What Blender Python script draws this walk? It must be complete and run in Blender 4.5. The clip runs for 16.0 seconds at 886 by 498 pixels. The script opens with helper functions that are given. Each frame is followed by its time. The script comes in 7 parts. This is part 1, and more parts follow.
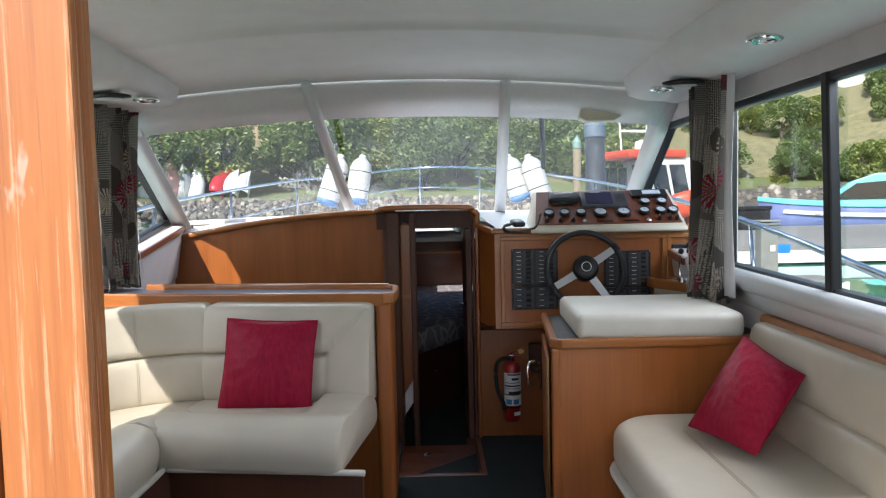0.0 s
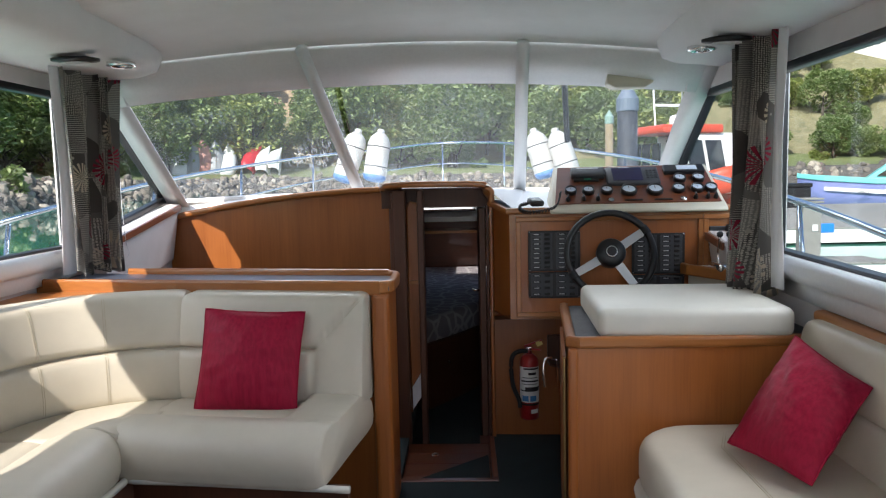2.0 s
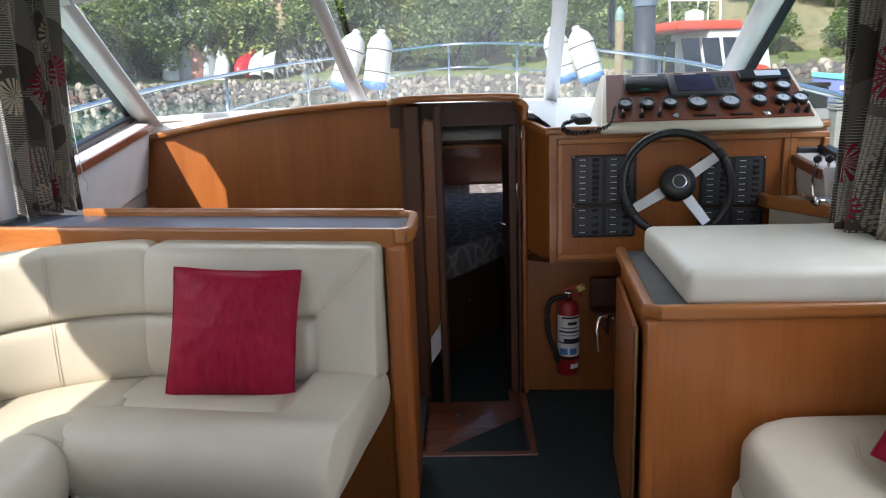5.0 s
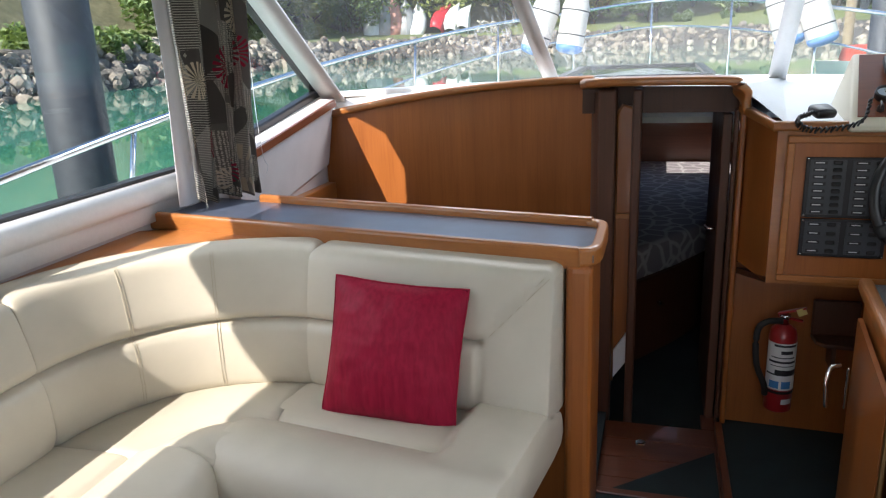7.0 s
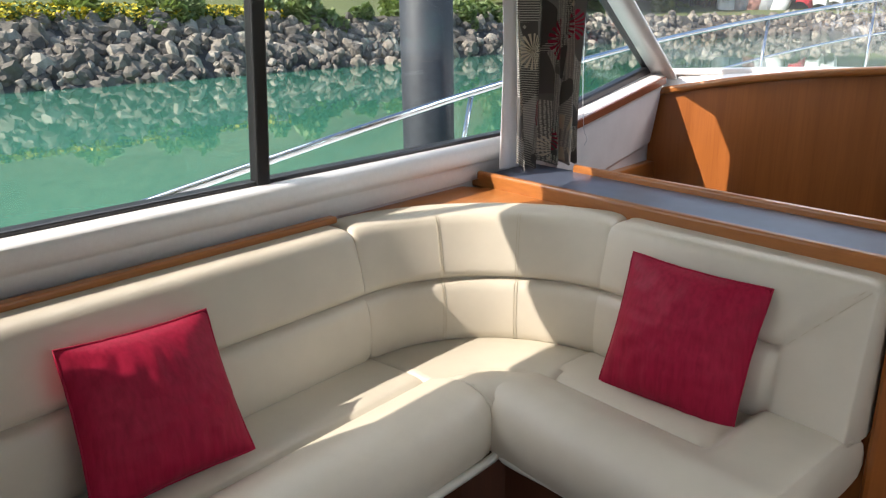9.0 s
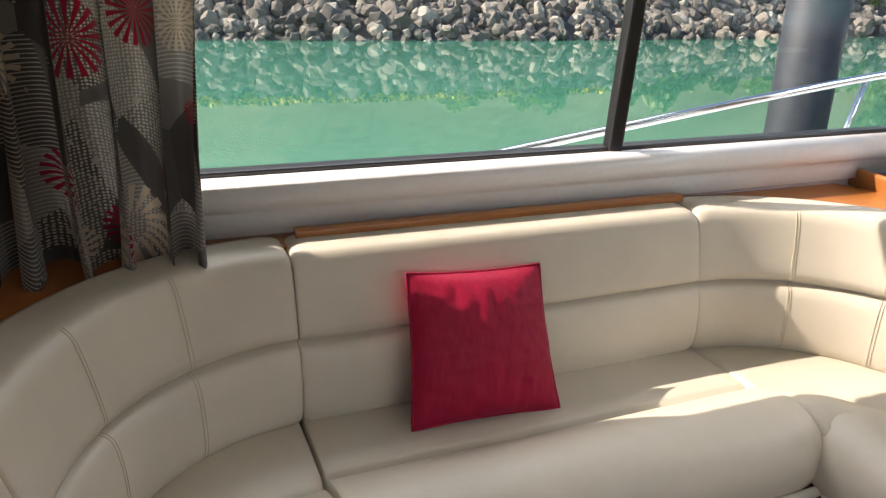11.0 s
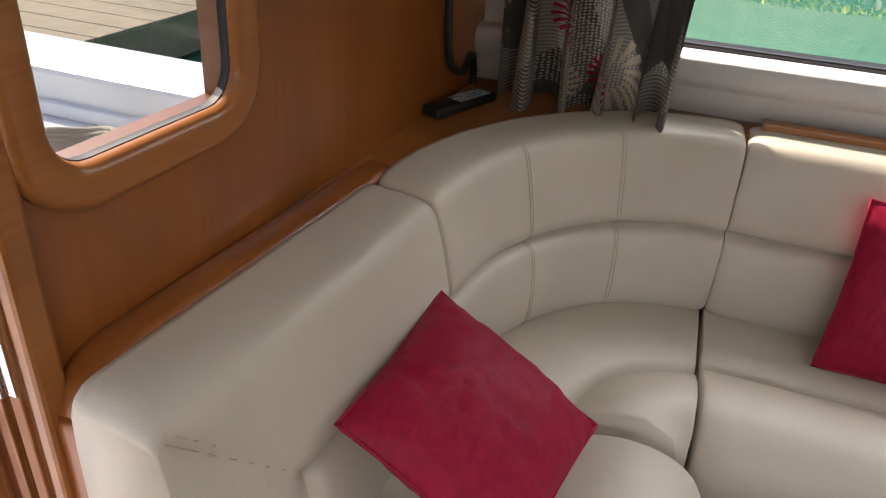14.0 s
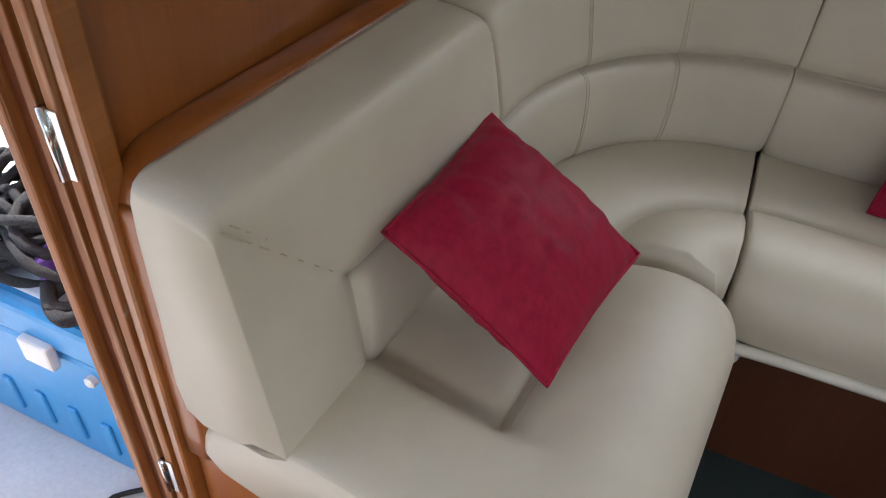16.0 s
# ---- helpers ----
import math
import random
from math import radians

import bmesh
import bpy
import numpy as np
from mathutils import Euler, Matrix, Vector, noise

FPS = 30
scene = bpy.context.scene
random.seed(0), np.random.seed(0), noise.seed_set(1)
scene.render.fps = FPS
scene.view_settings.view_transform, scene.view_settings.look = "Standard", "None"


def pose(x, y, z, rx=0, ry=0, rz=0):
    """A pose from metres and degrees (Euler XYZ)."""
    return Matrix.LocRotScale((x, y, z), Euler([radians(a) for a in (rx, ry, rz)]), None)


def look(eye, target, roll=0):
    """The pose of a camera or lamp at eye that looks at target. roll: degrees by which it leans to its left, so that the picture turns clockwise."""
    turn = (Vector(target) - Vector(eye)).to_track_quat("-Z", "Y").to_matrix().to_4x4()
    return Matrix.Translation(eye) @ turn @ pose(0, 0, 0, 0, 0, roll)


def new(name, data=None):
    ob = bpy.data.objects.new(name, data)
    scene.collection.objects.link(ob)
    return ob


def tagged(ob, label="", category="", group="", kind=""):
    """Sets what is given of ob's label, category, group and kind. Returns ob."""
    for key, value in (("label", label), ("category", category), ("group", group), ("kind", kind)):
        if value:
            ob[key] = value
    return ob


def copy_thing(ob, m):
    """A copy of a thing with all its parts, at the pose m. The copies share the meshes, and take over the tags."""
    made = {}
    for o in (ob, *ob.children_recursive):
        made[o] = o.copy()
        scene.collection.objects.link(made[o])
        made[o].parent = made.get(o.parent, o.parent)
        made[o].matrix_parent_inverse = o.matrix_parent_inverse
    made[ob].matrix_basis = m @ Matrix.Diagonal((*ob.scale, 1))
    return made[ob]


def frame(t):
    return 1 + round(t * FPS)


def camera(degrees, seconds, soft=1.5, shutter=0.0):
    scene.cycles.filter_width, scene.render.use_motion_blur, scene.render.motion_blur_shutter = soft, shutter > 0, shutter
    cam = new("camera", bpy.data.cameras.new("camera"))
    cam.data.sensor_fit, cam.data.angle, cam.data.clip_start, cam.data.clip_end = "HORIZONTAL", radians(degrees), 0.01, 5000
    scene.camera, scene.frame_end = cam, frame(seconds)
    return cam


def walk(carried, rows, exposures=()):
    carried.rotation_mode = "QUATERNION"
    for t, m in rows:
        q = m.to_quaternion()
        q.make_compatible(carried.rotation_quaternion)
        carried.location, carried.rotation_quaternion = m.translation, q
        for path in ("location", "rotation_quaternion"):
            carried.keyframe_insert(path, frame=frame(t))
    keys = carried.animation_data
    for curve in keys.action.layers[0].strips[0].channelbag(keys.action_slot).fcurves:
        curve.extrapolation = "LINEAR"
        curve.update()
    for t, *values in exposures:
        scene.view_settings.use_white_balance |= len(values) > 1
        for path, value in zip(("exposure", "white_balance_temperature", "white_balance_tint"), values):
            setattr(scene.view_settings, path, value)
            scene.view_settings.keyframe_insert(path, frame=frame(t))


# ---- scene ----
cam = camera(62.7, 16.0, soft=1.2)
PATH = [
    (0, (0.419, 0.209, 1.331), (0.445, 2.204, 1.198), -1.3),
    (0.5, (0.456, 0.319, 1.332), (0.447, 2.314, 1.196), -1.3),
    (1, (0.499, 0.419, 1.34), (0.448, 2.413, 1.195), -1.2),
    (1.5, (0.536, 0.479, 1.337), (0.459, 2.471, 1.172), -1.1),
    (2, (0.525, 0.572, 1.326), (0.465, 2.562, 1.132), -1.3),
    (2.5, (0.459, 0.729, 1.334), (0.441, 2.715, 1.101), -1.7),
    (3, (0.409, 0.836, 1.33), (0.401, 2.818, 1.063), -2.1),
    (3.5, (0.412, 0.899, 1.326), (0.377, 2.877, 1.03), -2.4),
    (3.7, (0.421, 0.924, 1.323), (0.371, 2.9, 1.016), -2.3),
    (5.8, (0.391, 1.394, 1.408), (0.309, 3.322, 0.88), -1.8),
    (6, (0.375, 1.443, 1.418), (0.253, 3.366, 0.881), -2.0),
    (6.5, (0.349, 1.478, 1.448), (0.057, 3.377, 0.894), -2.4),
    (7, (0.38, 1.504, 1.459), (-0.177, 3.345, 0.91), -2.4),
    (7.5, (0.431, 1.523, 1.469), (-0.373, 3.27, 0.92), -2.3),
    (8, (0.469, 1.518, 1.467), (-0.538, 3.152, 0.907), -2.0),
    (8.5, (0.478, 1.49, 1.464), (-0.671, 3.024, 0.893), -1.4),
    (9, (0.436, 1.471, 1.463), (-0.844, 2.889, 0.872), -0.9),
    (9.5, (0.39, 1.461, 1.46), (-1.054, 2.703, 0.852), -0.4),
    (9.7, (0.389, 1.473, 1.466), (-1.124, 2.629, 0.854), -0.5),
    (11.8, (0.394, 1.395, 1.442), (-1.414, 1.805, 0.692), 3.2),
    (12, (0.395, 1.378, 1.44), (-1.424, 1.696, 0.672), 3.3),
    (12.5, (0.416, 1.369, 1.444), (-1.412, 1.425, 0.637), 3.6),
    (13, (0.424, 1.439, 1.441), (-1.376, 1.238, 0.594), 4.3),
    (13.5, (0.45, 1.51, 1.432), (-1.287, 1.09, 0.535), 4.3),
    (14, (0.466, 1.544, 1.417), (-1.189, 1.016, 0.426), 4.3),
    (14.5, (0.47, 1.555, 1.407), (-1.106, 0.982, 0.318), 4.3),
    (15, (0.48, 1.55, 1.393), (-1.021, 0.978, 0.201), 4.6),
    (15.5, (0.488, 1.548, 1.384), (-0.954, 0.993, 0.114), 4.9),
    (16, (0.487, 1.55, 1.375), (-0.909, 1.021, 0.044), 5.3),
]
walk(cam, [(t, look(e, g, r)) for t, e, g, r in PATH], [(0.0, 0.86, 6350, 14), (3.5, 0.84, 6350, 14), (6.5, 1.15, 6400, 13), (8.0, 0.92, 6600, 15), (9.5, 0.88, 6800, 15), (12.5, 1.36, 7300, 22), (14.5, 1.26, 7000, 19), (16.0, 1.1, 6700, 15)])

# ---- world, sun, exposure ----
SUN_TRAVEL = Vector((0.5, 1.0, -0.97)).normalized()
world = bpy.data.worlds.new("sky")
scene.world = world
world.use_nodes = True
_sky = world.node_tree.nodes.new("ShaderNodeTexSky")
_sky.sky_type = "NISHITA"
_sky.sun_disc = False
_sky.sun_elevation = math.asin(-SUN_TRAVEL.z)
_sky.sun_rotation = math.atan2(-SUN_TRAVEL.x, -SUN_TRAVEL.y)
_bg = world.node_tree.nodes["Background"]
_bg.inputs["Strength"].default_value = 0.14
world.node_tree.links.new(_sky.outputs[0], _bg.inputs[0])
sun_data = bpy.data.lights.new("sun", "SUN")
sun_data.energy = 4.2
sun_data.angle = radians(0.53)
sun_data.color = (1.0, 0.95, 0.87)
sun = new("sun", sun_data)
sun.matrix_world = look((0, 0, 30), Vector((0, 0, 30)) + SUN_TRAVEL)

# fill lamps added outside each opening, above the line of sight, to brighten the cabin
def sky_fill(name, size_x, size_y, at, to, watts):
    d = bpy.data.lights.new(name, "AREA")
    d.shape, d.size, d.size_y, d.energy, d.color = "RECTANGLE", size_x, size_y, watts, (0.93, 0.97, 1.0)
    o = new(name, d)
    o.matrix_world = look(at, to)


sky_fill("skylight_port", 2.4, 0.6, (-1.95, 2.4, 2.1), (0.3, 2.4, 1.5), 13)
sky_fill("skylight_starboard", 2.2, 0.6, (2.45, 2.4, 2.1), (0.2, 2.4, 1.5), 28)
sky_fill("skylight_windscreen", 2.6, 0.8, (0.25, 5.3, 2.5), (0.25, 3.0, 1.3), 32)
sky_fill("skylight_aft_door", 0.9, 1.6, (0.55, -0.6, 1.9), (0.2, 2.2, 1.6), 3)


# ---- materials ----
def mat(name, color, rough=0.5, metal=0.0, **kw):
    """A principled material; kw: spec, coat, trans, ior, sheen."""
    m = bpy.data.materials.new(name)
    m.use_nodes = True
    b = m.node_tree.nodes["Principled BSDF"]
    b.inputs["Base Color"].default_value = (*color, 1)
    b.inputs["Roughness"].default_value = rough
    b.inputs["Metallic"].default_value = metal
    for key, sock in (("spec", "Specular IOR Level"), ("coat", "Coat Weight"), ("trans", "Transmission Weight"), ("ior", "IOR"), ("sheen", "Sheen Weight")):
        if key in kw:
            b.inputs[sock].default_value = kw[key]
    return m


def node(m, kind, **inputs):
    n = m.node_tree.nodes.new(kind)
    for k, v in inputs.items():
        n.inputs[k.replace("_", " ")].default_value = v
    return n


def link(m, a, b):
    m.node_tree.links.new(a, b)


def coords(m, scale=(1, 1, 1), rot=(0, 0, 0), which="Object"):
    tc = m.node_tree.nodes.new("ShaderNodeTexCoord")
    mp = m.node_tree.nodes.new("ShaderNodeMapping")
    mp.inputs["Scale"].default_value = scale
    mp.inputs["Rotation"].default_value = rot
    link(m, tc.outputs[which], mp.inputs["Vector"])
    return mp.outputs["Vector"]


def ramp(m, fac, stops):
    r = m.node_tree.nodes.new("ShaderNodeValToRGB")
    e = r.color_ramp.elements
    e[0].position, e[0].color = stops[0][0], (*stops[0][1], 1)
    e[1].position, e[1].color = stops[-1][0], (*stops[-1][1], 1)
    for p, c in stops[1:-1]:
        k = e.new(p)
        k.color = (*c, 1)
    link(m, fac, r.inputs["Fac"])
    return r.outputs["Color"]


def bsdf(m):
    return m.node_tree.nodes["Principled BSDF"]


def bump(m, fac, strength, distance=0.002):
    b = m.node_tree.nodes.new("ShaderNodeBump")
    b.inputs["Strength"].default_value = strength
    b.inputs["Distance"].default_value = distance
    link(m, fac, b.inputs["Height"])
    link(m, b.outputs["Normal"], bsdf(m).inputs["Normal"])


def mixc(m, fac, a, b, mode="MIX"):
    x = m.node_tree.nodes.new("ShaderNodeMix")
    x.data_type, x.blend_type = "RGBA", mode
    for sock, v in ((x.inputs["Factor"], fac), (x.inputs[6], a), (x.inputs[7], b)):
        if hasattr(v, "links"):
            link(m, v, sock)
        elif isinstance(v, tuple):
            sock.default_value = (*v, 1)
        else:
            sock.default_value = v
    return x.outputs[2]


def wood(name, dark, light, rough, axis="z", coat=0.0, wear=0.0):
    """Varnished teak: long fine grain along one axis, broad colour drift, tiny pores."""
    m = mat(name, light, rough, coat=coat)
    sc = {"x": (1.6, 52, 52), "y": (52, 1.6, 52), "z": (52, 52, 1.6)}[axis]
    g = node(m, "ShaderNodeTexNoise", Scale=1.6, Detail=9.0, Roughness=0.68, Distortion=0.9)
    link(m, coords(m, sc), g.inputs["Vector"])
    broad = node(m, "ShaderNodeTexNoise", Scale=1.7, Detail=3.0)
    link(m, coords(m, tuple(max(0.6, s * 0.09) for s in sc)), broad.inputs["Vector"])
    col = ramp(m, g.outputs["Fac"], [(0.1, dark), (0.5, tuple(a * 0.35 + b * 0.65 for a, b in zip(dark, light))), (0.85, light)])
    drift = ramp(m, broad.outputs["Fac"], [(0.25, (0.7, 0.64, 0.56)), (0.5, (0.95, 0.93, 0.9)), (0.75, (1.16, 1.15, 1.14))])
    col = mixc(m, 0.8, col, drift, "MULTIPLY")
    info = m.node_tree.nodes.new("ShaderNodeObjectInfo")
    shade = ramp(m, info.outputs["Random"], [(0.0, (0.86, 0.84, 0.82)), (1.0, (1.08, 1.08, 1.08))])
    col = mixc(m, 1.0, col, shade, "MULTIPLY")
    if wear:
        w = node(m, "ShaderNodeTexNoise", Scale=3.0, Detail=8.0, Roughness=0.7)
        link(m, coords(m, tuple(s * 0.5 for s in sc)), w.inputs["Vector"])
        col = mixc(m, ramp(m, w.outputs["Fac"], [(0.54, (0, 0, 0)), (0.62, (wear, wear, wear))]), col, (0.5, 0.3, 0.17))
        st_ = node(m, "ShaderNodeTexNoise", Scale=1.3, Detail=10.0, Roughness=0.75, Distortion=1.2)
        link(m, coords(m, tuple(s * 1.6 for s in sc)), st_.inputs["Vector"])
        col = mixc(m, ramp(m, st_.outputs["Fac"], [(0.28, (0.75, 0.75, 0.75)), (0.44, (0, 0, 0))]), col, (0.11, 0.045, 0.02))
        ch = node(m, "ShaderNodeTexNoise", Scale=26.0, Detail=3.0, Roughness=0.6)
        link(m, coords(m, (1, 1, 0.35)), ch.inputs["Vector"])
        col = mixc(m, ramp(m, ch.outputs["Fac"], [(0.68, (0, 0, 0)), (0.72, (0.6, 0.6, 0.6))]), col, (0.42, 0.34, 0.26))
    link(m, col, bsdf(m).inputs["Base Color"])
    rr = node(m, "ShaderNodeMapRange")
    rr.inputs["To Min"].default_value, rr.inputs["To Max"].default_value = rough * 0.8, rough * 1.25
    link(m, broad.outputs["Fac"], rr.inputs["Value"])
    link(m, rr.outputs[0], bsdf(m).inputs["Roughness"])
    bump(m, g.outputs["Fac"], 0.12, 0.001)
    return m


TEAK_V = wood("teak_upright_grain", (0.235, 0.068, 0.014), (0.385, 0.125, 0.026), 0.36, "z", 0.25)
TEAK_X = wood("teak_cross_grain", (0.27, 0.09, 0.02), (0.43, 0.165, 0.042), 0.32, "x", 0.3)
TEAK_Y = wood("teak_long_grain", (0.27, 0.09, 0.02), (0.43, 0.165, 0.042), 0.32, "y", 0.3)
# TEAK_DARK also carries painted shade on the settee base and companionway header board
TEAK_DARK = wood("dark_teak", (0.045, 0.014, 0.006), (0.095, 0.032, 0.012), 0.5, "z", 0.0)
TEAK_WORN = wood("weathered_teak", (0.2, 0.058, 0.013), (0.42, 0.15, 0.038), 0.5, "z", 0.0, 0.7)
TEAK_RED = wood("red_varnished_teak", (0.09, 0.022, 0.01), (0.2, 0.06, 0.025), 0.32, "x", 0.25)


def leather(name, color):
    m = mat(name, color, 0.42, spec=0.45)
    v = node(m, "ShaderNodeTexVoronoi", Scale=420.0)
    v.feature = "DISTANCE_TO_EDGE"
    link(m, coords(m), v.inputs["Vector"])
    n = node(m, "ShaderNodeTexNoise", Scale=5.0, Detail=6.0, Roughness=0.6)
    link(m, coords(m), n.inputs["Vector"])
    c = ramp(m, n.outputs["Fac"], [(0.25, tuple(x * 0.9 for x in color)), (0.75, tuple(min(0.85, x * 1.05) for x in color))])
    link(m, c, bsdf(m).inputs["Base Color"])
    w = node(m, "ShaderNodeTexNoise", Scale=16.0, Detail=3.0, Distortion=0.6)
    link(m, coords(m), w.inputs["Vector"])
    add = node(m, "ShaderNodeMath")
    add.operation = "MULTIPLY_ADD"
    link(m, v.outputs["Distance"], add.inputs[0])
    add.inputs[1].default_value = 0.35
    link(m, w.outputs["Fac"], add.inputs[2])
    bump(m, add.outputs[0], 0.22, 0.004)
    return m


LEATHER = leather("cream_leather", (0.545, 0.495, 0.395))
LEATHER_PALE = leather("pale_vinyl", (0.6, 0.585, 0.51))
STITCH = mat("cream_stitching", (0.48, 0.42, 0.3), 0.8)


def speckled(name, a, b, scale, rough=0.9, bump_s=0.4, dist=0.003, blotch=0.6, **kw):
    m = mat(name, a, rough, **kw)
    n = node(m, "ShaderNodeTexNoise", Scale=scale, Detail=6.0, Roughness=0.75)
    link(m, coords(m), n.inputs["Vector"])
    big = node(m, "ShaderNodeTexNoise", Scale=scale * 0.03, Detail=3.0)
    link(m, coords(m), big.inputs["Vector"])
    c = ramp(m, n.outputs["Fac"], [(0.3, a), (0.7, b)])
    c = mixc(m, blotch, c, ramp(m, big.outputs["Fac"], [(0.3, (0.72, 0.72, 0.72)), (0.7, (1.15, 1.15, 1.15))]), "MULTIPLY")
    link(m, c, bsdf(m).inputs["Base Color"])
    bump(m, n.outputs["Fac"], bump_s, dist)
    return m


CARPET = speckled("dark_green_carpet", (0.006, 0.013, 0.014), (0.022, 0.04, 0.042), 380, 0.95, 0.8, 0.004)
HEADLINER = speckled("white_vinyl_headliner", (0.76, 0.76, 0.74), (0.82, 0.82, 0.8), 240, 0.6, 0.15, 0.001, 0.12)
WHITE = speckled("white_gelcoat", (0.74, 0.74, 0.73), (0.8, 0.8, 0.79), 60, 0.3, 0.03, 0.001, 0.2)
LINER = speckled("pinkish_white_lining", (0.6, 0.56, 0.55), (0.68, 0.64, 0.63), 300, 0.75, 0.3, 0.001, 0.2)
BLACK = speckled("black_plastic", (0.008, 0.008, 0.009), (0.014, 0.014, 0.016), 300, 0.38, 0.1, 0.0005)
RUBBER = mat("black_rubber", (0.01, 0.01, 0.01), 0.6)
ALU_DARK = mat("dark_window_frame", (0.02, 0.02, 0.022), 0.35, 0.3)
STEEL = mat("polished_steel", (0.72, 0.73, 0.75), 0.14, 1.0)
CHROME = mat("chrome", (0.8, 0.8, 0.8), 0.08, 1.0)
SLATE = speckled("blue_grey_laminate", (0.06, 0.075, 0.11), (0.085, 0.1, 0.14), 500, 0.28, 0.05, 0.0005)
MESH_MAT = speckled("dark_non_slip_mat", (0.035, 0.037, 0.04), (0.14, 0.145, 0.15), 520, 0.7, 0.8, 0.003)
IVORY = mat("ivory_plastic", (0.62, 0.58, 0.46), 0.45)


def glass(name, tint):
    m = bpy.data.materials.new(name)
    m.use_nodes = True
    nt = m.node_tree
    nt.nodes.clear()
    out = nt.nodes.new("ShaderNodeOutputMaterial")
    tr = nt.nodes.new("ShaderNodeBsdfTransparent")
    tr.inputs["Color"].default_value = (*tint, 1)
    gl = nt.nodes.new("ShaderNodeBsdfGlossy")
    gl.inputs["Roughness"].default_value = 0.0
    lw = nt.nodes.new("ShaderNodeLayerWeight")
    pw = nt.nodes.new("ShaderNodeMath")
    pw.operation = "POWER"
    pw.inputs[1].default_value = 4.0
    sc = nt.nodes.new("ShaderNodeMath")
    sc.operation = "MULTIPLY_ADD"
    sc.inputs[1].default_value, sc.inputs[2].default_value = 0.3, 0.015
    nt.links.new(lw.outputs["Facing"], pw.inputs[0])
    nt.links.new(pw.outputs[0], sc.inputs[0])
    mx = nt.nodes.new("ShaderNodeMixShader")
    nt.links.new(sc.outputs[0], mx.inputs[0])
    nt.links.new(tr.outputs[0], mx.inputs[1])
    nt.links.new(gl.outputs[0], mx.inputs[2])
    nt.links.new(mx.outputs[0], out.inputs["Surface"])
    return m


GLASS = glass("clear_window_glass", (0.93, 0.96, 0.95))
GLASS_TINT = glass("lightly_tinted_glass", (0.86, 0.9, 0.9))
GLASS_DARK = glass("tinted_aft_glass", (0.74, 0.77, 0.77))


def salted(name, film, spots):
    """Window glass with a thin film of dried salt and runs of drops."""
    m = glass(name, (0.93, 0.96, 0.95))
    nt = m.node_tree
    out = nt.nodes["Material Output"]
    clear = out.inputs["Surface"].links[0].from_socket
    dif = nt.nodes.new("ShaderNodeBsdfTranslucent")
    dif.inputs["Color"].default_value = (0.75, 0.76, 0.76, 1)
    runs = node(m, "ShaderNodeTexNoise", Scale=1.0, Detail=5.0, Roughness=0.7)
    link(m, coords(m, (70, 14, 14)), runs.inputs["Vector"])
    zone = node(m, "ShaderNodeTexNoise", Scale=2.6, Detail=2.0)
    link(m, coords(m), zone.inputs["Vector"])
    a = ramp(m, runs.outputs["Fac"], [(0.5, (0, 0, 0)), (0.62, (1, 1, 1))])
    b = ramp(m, zone.outputs["Fac"], [(0.54, (0, 0, 0)), (0.7, (1, 1, 1))])
    fac = node(m, "ShaderNodeMath")
    fac.operation = "MULTIPLY_ADD"
    link(m, mixc(m, 1.0, a, b, "MULTIPLY"), fac.inputs[0])
    fac.inputs[1].default_value, fac.inputs[2].default_value = spots, film
    mx = nt.nodes.new("ShaderNodeMixShader")
    link(m, fac.outputs[0], mx.inputs[0])
    link(m, clear, mx.inputs[1])
    link(m, dif.outputs[0], mx.inputs[2])
    link(m, mx.outputs[0], out.inputs["Surface"])
    return m


GLASS_SALT = salted("salt_marked_windscreen_glass", 0.022, 0.15)


# ---- mesh helpers ----
def mesh_ob(name, bm, material, parent=None, label="", smooth=False):
    me = bpy.data.meshes.new(name)
    bmesh.ops.recalc_face_normals(bm, faces=bm.faces)
    if smooth:
        for f in bm.faces:
            f.smooth = True
    bm.to_mesh(me)
    bm.free()
    if material:
        me.materials.append(material)
    ob = new(name, me)
    if parent is not None:
        ob.parent = parent
    if label:
        ob["label"] = label
    return ob


def part(name, bm, material, parent, label="", smooth=False):
    return mesh_ob(name, bm, material, parent, label, smooth)


def thing(name, label, category, group="", loc=(0, 0, 0)):
    e = new(name)
    e.location = loc
    bpy.context.view_layer.update()
    return tagged(e, label, category, group)


def structure(name, bm, material, label="", smooth=False):
    return tagged(mesh_ob(name, bm, material, None, label, smooth), kind="structure")


def bevel(bm, w, seg=2, edges=None):
    if w > 0:
        bmesh.ops.bevel(bm, geom=list(edges or bm.edges), offset=w, segments=seg, affect="EDGES", profile=0.5, clamp_overlap=True)
    return bm


def box(x0, x1, y0, y1, z0, z1, w=0.0, seg=2, bm=None):
    b = bmesh.new()
    bmesh.ops.create_cube(b, size=1)
    for v in b.verts:
        v.co = Vector(((x0 + x1) / 2 + v.co.x * (x1 - x0), (y0 + y1) / 2 + v.co.y * (y1 - y0), (z0 + z1) / 2 + v.co.z * (z1 - z0)))
    bevel(b, w, seg)
    if bm is None:
        return b
    return merge(bm, b)


def merge(a, b):
    me = bpy.data.meshes.new("tmp")
    b.to_mesh(me)
    b.free()
    a.from_mesh(me)
    bpy.data.meshes.remove(me)
    return a


def moved(bm, m):
    bmesh.ops.transform(bm, matrix=m, verts=bm.verts)
    return bm


